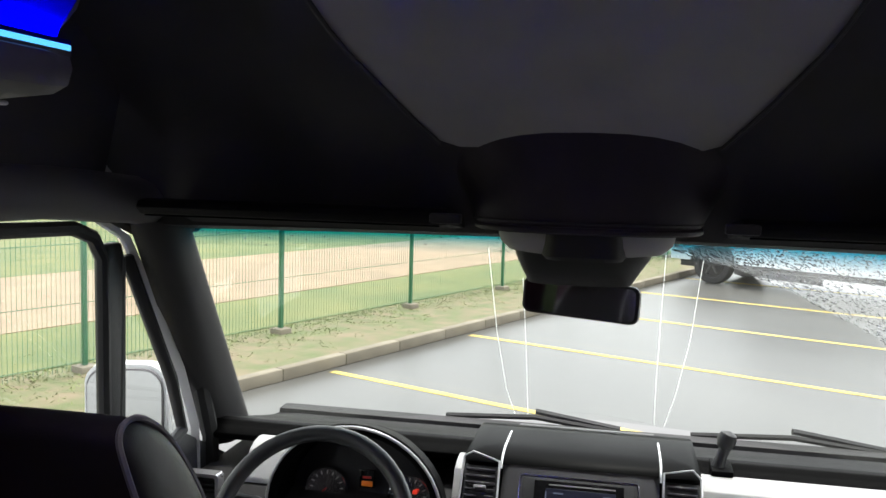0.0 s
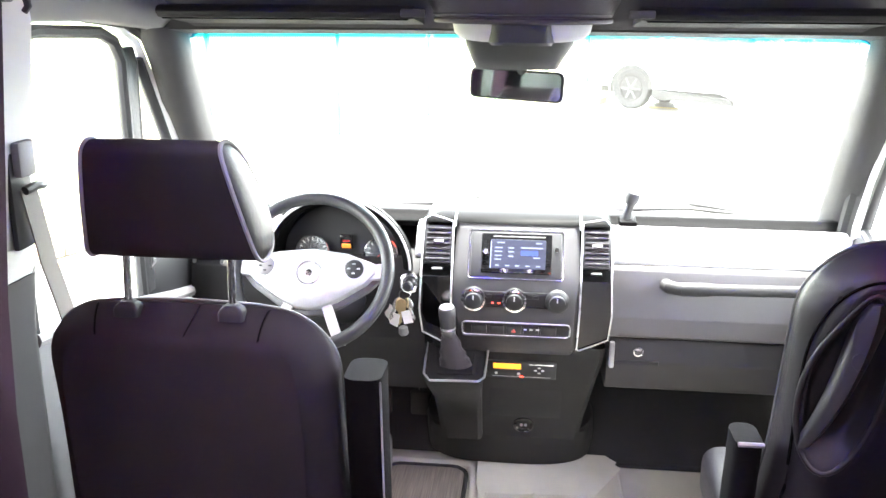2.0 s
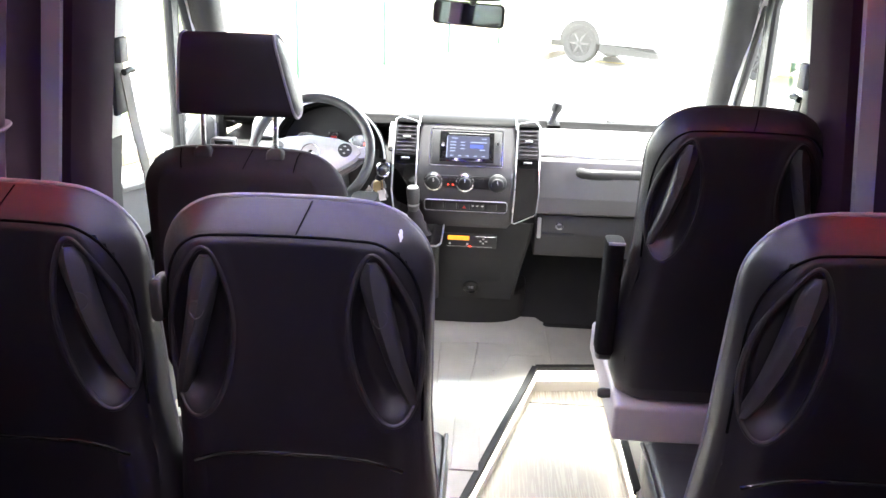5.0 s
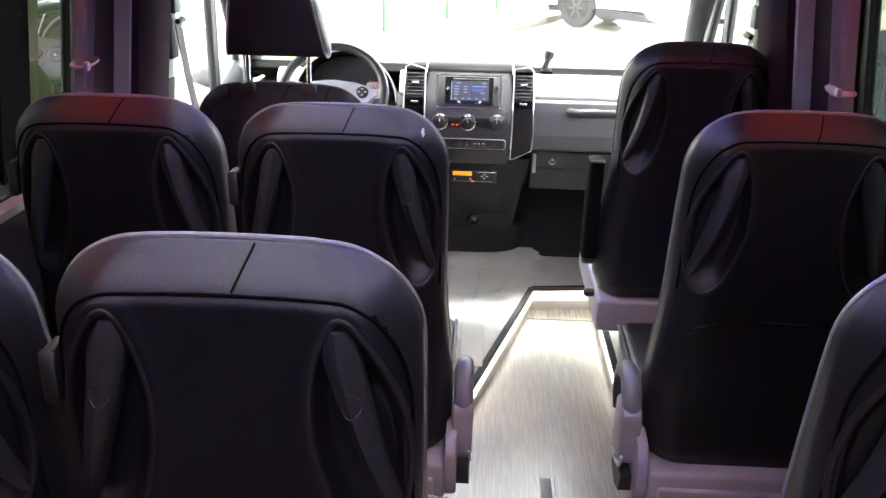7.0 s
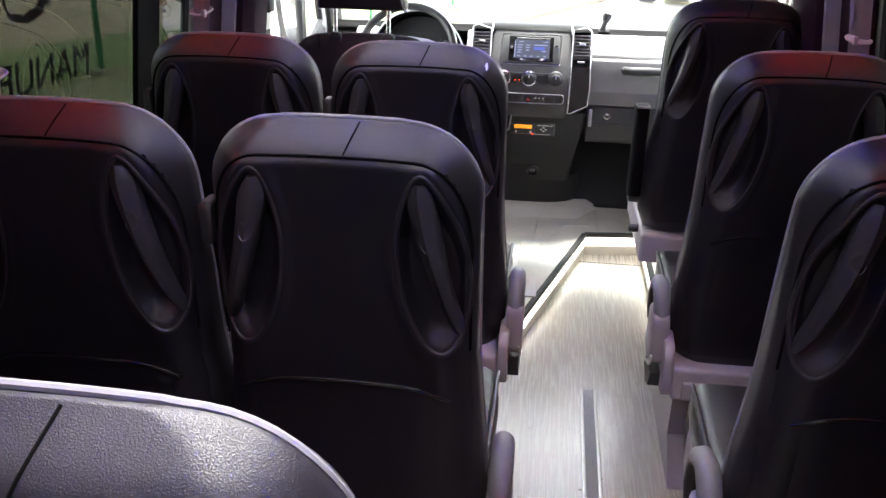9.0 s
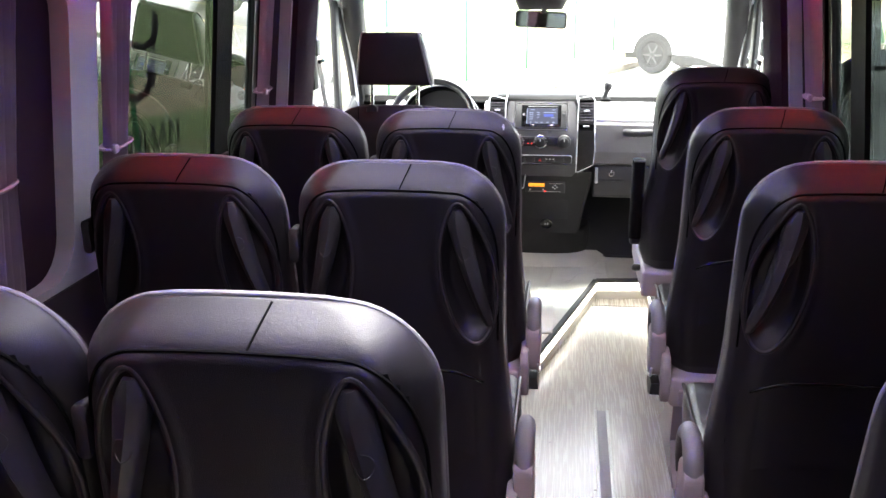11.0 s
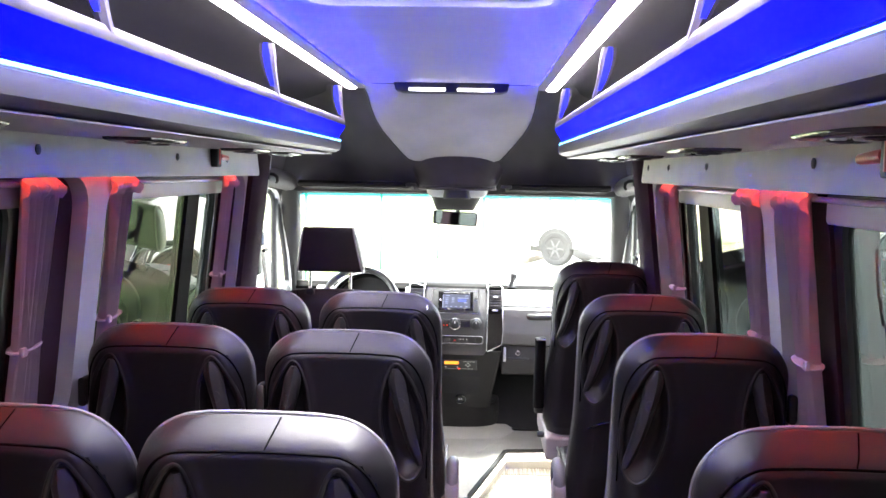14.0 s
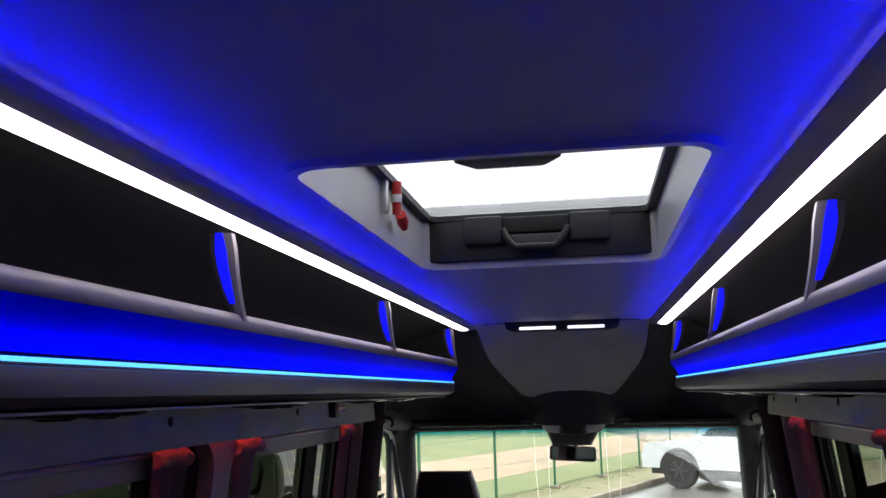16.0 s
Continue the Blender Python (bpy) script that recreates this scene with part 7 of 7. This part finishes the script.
# emergency hammers and their clamps on the side panels
for x, y in ((-0.755, 0.17), (0.755, -1.36)):
    s = 1 if x > 0 else -1
    q = s * (wall_x(1.57) - 0.024)
    cl = thing("emergency_hammer", (x, y, 1.54), "dark red emergency hammer in a clamp on the wall panel", "emergency hammer")
    part("clamp", box((min(q - s * 0.03, q), y - 0.075, 1.535), (max(q - s * 0.03, q), y - 0.03, 1.60), 0.006), BLACKPL, cl)
    part("handle", tube([(q - s * 0.02, y - 0.03, 1.57), (q - s * 0.02, y + 0.06, 1.566)], [0.012, 0.009], 10), REDPAINT, cl)
    part("head", tube([(q - s * 0.02, y - 0.055, 1.545), (q - s * 0.02, y - 0.055, 1.595)], 0.013, 10), REDPAINT, cl)

# ---- lettering on the outside of the side windows ----
def glass_x(z):
    return wall_x(z) + 0.068


def lettering(side, text, y, z, size, name="lettering"):
    """Text on the outer face of a side window, read from outside; y is where it begins."""
    w = bpy.data.objects["window_%s_%d" % (("left", "right")[side > 0], 1 if y > -0.8 else 2)]
    slope = math.atan(0.115)
    rz = -90 if side < 0 else 90
    m = Matrix.Translation((side * (glass_x(z) + 0.006), y, z)) @ Euler((radians(90), 0, radians(rz))).to_matrix().to_4x4() @ Euler((-slope, 0, 0)).to_matrix().to_4x4()
    return written(text, size, m, w, STICKER, name)


lettering(-1, "MANUFACTURERS", -0.040, 1.060, 0.100)
lettering(-1, "OF", -0.962, 1.058, 0.092)
lettering(1, "BUSES", 0.085, 1.074, 0.080)
lettering(1, "LUXURY", -0.405, 1.076, 0.082)


def emblem(side, y, z, kind, kw=1.0, kh=1.0):
    """Large plain dark shapes of the maker's mark on the glass."""
    w = bpy.data.objects["window_%s_%d" % (("left", "right")[side > 0], 1 if y > -0.8 else 2)]
    pts = {"bow": [(0.05 * math.cos(a), 0.085 * math.sin(a)) for a in [radians(200 + k * 20) for k in range(15)]],
           "cup": [(-0.05, 0.09), (-0.05, 0.0), (-0.04, -0.05), (0.0, -0.075), (0.04, -0.05), (0.05, 0.0), (0.05, 0.09)],
           "hook": [(0.05 * math.cos(a), 0.085 * math.sin(a)) for a in [radians(5 - k * 18) for k in range(19)]],
           "dash": [(-0.05, -0.004), (0.05, 0.007)],
           "bar": [(0, 0.09), (0, -0.08)]}[kind]
    part("mark", tube([(side * (glass_x(z + b * kh) + 0.006), y + a * kw, z + b * kh) for a, b in pts], 0.010, 6, flat=0.2), STICKER, w, "plain dark shape of a maker's mark")


for row in ((-0.262, 1.362, "cup", 1.40, 0.46), (-0.288, 1.240, "cup", 1.30, 0.46), (-0.204, 1.312, "bar", 1.0, 1.15), (-1.020, 1.283, "hook", 1.2, 0.95), (-1.020, 1.285, "dash", 1.2, 1.0), (-1.25, 1.30, "cup"), (-1.42, 1.30, "bow")):
    emblem(-1, *row)
for row in ((-0.100, 1.265, "cup", 1.0, 0.50), (-0.265, 1.288, "bar", 1.0, 0.72), (-1.12, 1.31, "cup"), (-1.33, 1.31, "bow")):
    emblem(1, *row)

# ---- outside: car park, kerb, fence, verge ----
GZ = -0.70
ASPHALT = mat("wet_asphalt", (0.085, 0.083, 0.077), 0.32, grain=3, vary=0.32, bump=0.12, fine=250)
YELLOW = mat("yellow_road_paint", (0.62, 0.47, 0.10), 0.55, grain=90, vary=0.25, bump=0.2)
KERB = mat("concrete_kerb", (0.195, 0.168, 0.122), 0.8, grain=30, vary=0.2, bump=0.5, fine=150)
EARTH = mat("verge_earth", (0.205, 0.160, 0.100), 0.9, grain=38, bump=0.9, fine=60, second=(0.100, 0.128, 0.045))
GRASSG = mat("grass_ground", (0.165, 0.172, 0.060), 0.9, grain=9, bump=0.8, fine=40, second=(0.092, 0.125, 0.040))
SAND = mat("sandy_track", (0.275, 0.205, 0.132), 0.9, grain=12, vary=0.14, bump=0.6, fine=60)
FENCEGREEN = mat("green_fence_paint", (0.02, 0.13, 0.055), 0.45, bump=0.1, vary=0.1)
BLADE = mat("grass_blades", (0.175, 0.215, 0.070), 0.7, grain=40, vary=0.35, bump=0.0)
K = Vector((0.39, 0.92, 0)).normalized()
L = Vector((0.92, -0.39, 0)).normalized()


def out_at(u, v, z):
    """u metres along the kerb, v metres across it (towards the car park), z height."""
    return K * u + L * v + Vector((0, 0, z))


def slab(u0, u1, v0, v1, z0, z1, bevel=0.0):
    b = box((u0, v0, z0), (u1, v1, z1), bevel)
    bmesh.ops.transform(b, matrix=Matrix((K, L, Vector((0, 0, 1)))).transposed().to_4x4(), verts=b.verts)
    return b


g = bmesh.new()
bmesh.ops.create_grid(g, x_segments=40, y_segments=40, size=900)
for v in g.verts:
    v.co.z = GZ - 0.10
    far = max(0.0, -(Vector(v.co).dot(L)) - 30)
    v.co.z += 0.012 * far
solid("ground", g, GRASSG, "rough green and yellowish grassland", "ground", "structure")
solid("car_park", slab(-30, 60, -6.3, 60, GZ - 0.09, GZ), ASPHALT, "wet grey asphalt car park", "road", "structure")
kerb = thing("kerb", out_at(12, -6.4, GZ), "pale concrete kerb along the verge", "kerb", kind="structure")
kp = slab(-0.496, 0.496, -0.13, 0, 0, 0.13, 0.015)
first = part("kerb_stone", kp, KERB, kerb)
first.matrix_parent_inverse = Matrix()
ident = kerb.matrix_basis.inverted()
for i in range(45):
    o = first if i == 0 else first.copy()
    if i:
        scene.collection.objects.link(o)
    o.matrix_basis = ident @ Matrix.Translation(out_at(-8 + i, -6.3, GZ)) 
solid("verge", slab(-30, 60, -8.2, -6.43, GZ - 0.09, GZ + 0.09), EARTH, "verge of earth, gravel and patchy grass", "verge", "structure")
solid("grass_strip", slab(-40, 80, -10.2, -8.2, GZ - 0.09, GZ + 0.10), GRASSG, "strip of green grass behind the fence", "grass", "structure")
solid("sand_track", slab(-60, 120, -15.0, -10.2, GZ - 0.09, GZ + 0.11), SAND, "pale sandy track behind the fence", "track", "structure")
for i, u in enumerate((7.15, 9.95, 12.85, 15.75, 18.6, 21.5, 4.3, 1.4)):
    solid("parking_line", slab(u - 0.05, u + 0.05, -6.2, -0.9, GZ, GZ + 0.004), YELLOW, "worn yellow parking bay line", "road marking", "structure", "parking lines")
# grass tufts
rnd = random.Random(9)
tuft = bmesh.new()
for k in range(2200):
    near = rnd.random() < 0.65
    u, v = rnd.uniform(2, 24), (-8.2 + abs(rnd.gauss(0, 0.5)) if near else rnd.uniform(-9.6, -8.0))
    spread = rnd.uniform(0.03, 0.12)
    for q in range(rnd.choice((4, 7, 10))):
        c = out_at(u + rnd.gauss(0, spread), min(-6.6, v + rnd.gauss(0, spread)), GZ + 0.088)
        a = rnd.uniform(0, 6.28)
        h = rnd.uniform(0.010, 0.034)
        d = Vector((math.cos(a), math.sin(a), 0))
        bend = Vector((rnd.uniform(-1, 1), rnd.uniform(-1, 1), 0)) * h * 2.2
        tuft.faces.new([tuft.verts.new(c - d * 0.009), tuft.verts.new(c + d * 0.009), tuft.verts.new(c + bend + Vector((0, 0, h)))])
tagged(finish("grass_tufts", tuft, BLADE), "uneven grass tufts on the verge", "grass", kind="stuff")

# mesh fence
FV = -7.85
fence = thing("fence", out_at(12, FV, GZ), "green welded mesh fence on square posts", "fence")
post0 = None
ring_h = 2.0
for i in range(12):
    u = 2.6 - 5.7 + i * 2.78
    p0 = out_at(u, FV, GZ + 0.05)
    b = slab(u - 0.025, u + 0.025, FV - 0.025, FV + 0.025, GZ + 0.05, GZ + 0.09 + ring_h, 0.008)
    part("post", b, FENCEGREEN, fence)
    part("footing", slab(u - 0.10, u + 0.10, FV - 0.10, FV + 0.10, GZ - 0.02, GZ + 0.16, 0.02), KERB, fence)
    wires = bmesh.new()
    for k in range(54):
        uu = u + 0.05 + k * 2.68 / 53
        a = out_at(uu, FV, GZ + 0.12)
        e = Vector((0, 0, ring_h - 0.1))
        r = K * 0.0024
        q = L * 0.0024
        loft([[a - r, a + q, a + r], [a - r + e, a + q + e, a + r + e]], caps=False, bm=wires)
    for z in (0.2, 0.80, 1.40, 1.96):
        a, e = out_at(u + 0.04, FV, GZ + z), K * 2.70
        r, q = Vector((0, 0, 0.0035)), L * 0.0035
        loft([[a - r, a + q, a + r], [a - r + e, a + q + e, a + r + e]], caps=False, bm=wires)
    tagged(part("wire_panel", wires, FENCEGREEN, fence, "green welded wire panel"), kind="stuff")

# parked pickup across the bays
CARPAINT = mat("white_car_paint", (0.72, 0.75, 0.78), 0.25, coat=0.6, bump=0.0, vary=0.03)
TYRE = mat("tyre_rubber", (0.018, 0.018, 0.019), 0.8, bump=0.4, fine=200)
car = thing("parked_car", out_at(19, -3, GZ), "white parked utility vehicle with black wheel arches", "car")
C0 = Vector((2.02, 18.9, GZ))
CD = (L * 0.985 - K * 0.17).normalized()
CW = Vector((-CD.y, CD.x, 0))


def car_at(a, w, z):
    return C0 + CD * a + CW * w + Vector((0, 0, z))


side_prof = [(-0.95, 0.45), (-0.98, 0.75), (-0.85, 1.02), (0.35, 1.14), (1.05, 1.72), (3.4, 1.76), (3.95, 1.15), (5.1, 1.12), (5.15, 0.55), (5.05, 0.42)]
part("body", loft([[car_at(a, w * (1 if z < 1.2 else k), z) for a, z in side_prof] for w, k in ((0.0, 0), (0.03, 0), (1.75, 1), (1.78, 1))]), CARPAINT, car)
part("side_glass", loft([[car_at(a, -0.004 + 0.0, z) for a, z in ((0.62, 1.20), (1.12, 1.62), (2.5, 1.66), (2.85, 1.20))], [car_at(a, 0.006, z) for a, z in ((0.62, 1.20), (1.12, 1.62), (2.5, 1.66), (2.85, 1.20))]]), GLOSSBLACK, car)
for a in (0.0, 4.0):
    archp = [car_at(a + 0.50 * math.cos(t), -0.012, 0.42 + 0.50 * math.sin(t)) for t in [math.pi * k / 14 for k in range(15)]]
    part("wheel_arch", loft([archp, [p + CW * 0.2 for p in archp]], caps=True), RUBBER, car, "black wheel arch")
    wh = part("wheel", lathe(car_at(a, 0.10, 0.41), -CW, [(-0.12, 0.30), (-0.12, 0.40), (-0.08, 0.425), (0.09, 0.425), (0.125, 0.40), (0.13, 0.30), (0.11, 0.27), (0.08, 0.26)], 32), TYRE, car, "black tyre")
    part("rim", lathe(car_at(a, 0.10, 0.41), -CW, [(0.06, 0.262), (0.115, 0.262), (0.118, 0.235), (0.075, 0.225), (0.07, 0.0)], 32), RUBBER, wh)
    for k in range(6):
        t = math.pi * k / 3
        c = car_at(a, 0.0, 0.41)
        d = CD * math.cos(t) + Vector((0, 0, math.sin(t)))
        part("spoke", tube([c + d * 0.04, c + d * 0.245], [0.030, 0.020], 6), DASHMID, wh)
    part("hub", lathe(car_at(a, 0.0, 0.41), -CW, [(0, 0.06), (0.02, 0.055), (0.025, 0)], 12), CABDARK, wh)
# sill, black and lowered to take in the shadow under the body
part("sill", loft([[car_at(a, -0.01, z) for a, z in ((0.50, 0.24), (2.25, 0.19), (2.2, 0.32), (0.50, 0.44))], [car_at(a, 0.12, z) for a, z in ((0.50, 0.24), (2.25, 0.19), (2.2, 0.32), (0.50, 0.44))]]), RUBBER, car)
part("underbody", loft([[car_at(a, w, z) for a, z in ((-0.8, 0.3), (4.9, 0.3), (4.9, 0.6), (-0.8, 0.6))] for w in (0.15, 1.65)]), RUBBER, car)
for w0 in (1.68,):
    for a in (0.0, 4.0):
        part("wheel", lathe(car_at(a, w0, 0.41), CW, [(-0.12, 0.30), (-0.12, 0.40), (0.09, 0.425), (0.125, 0.40), (0.13, 0.0)], 24), TYRE, car)
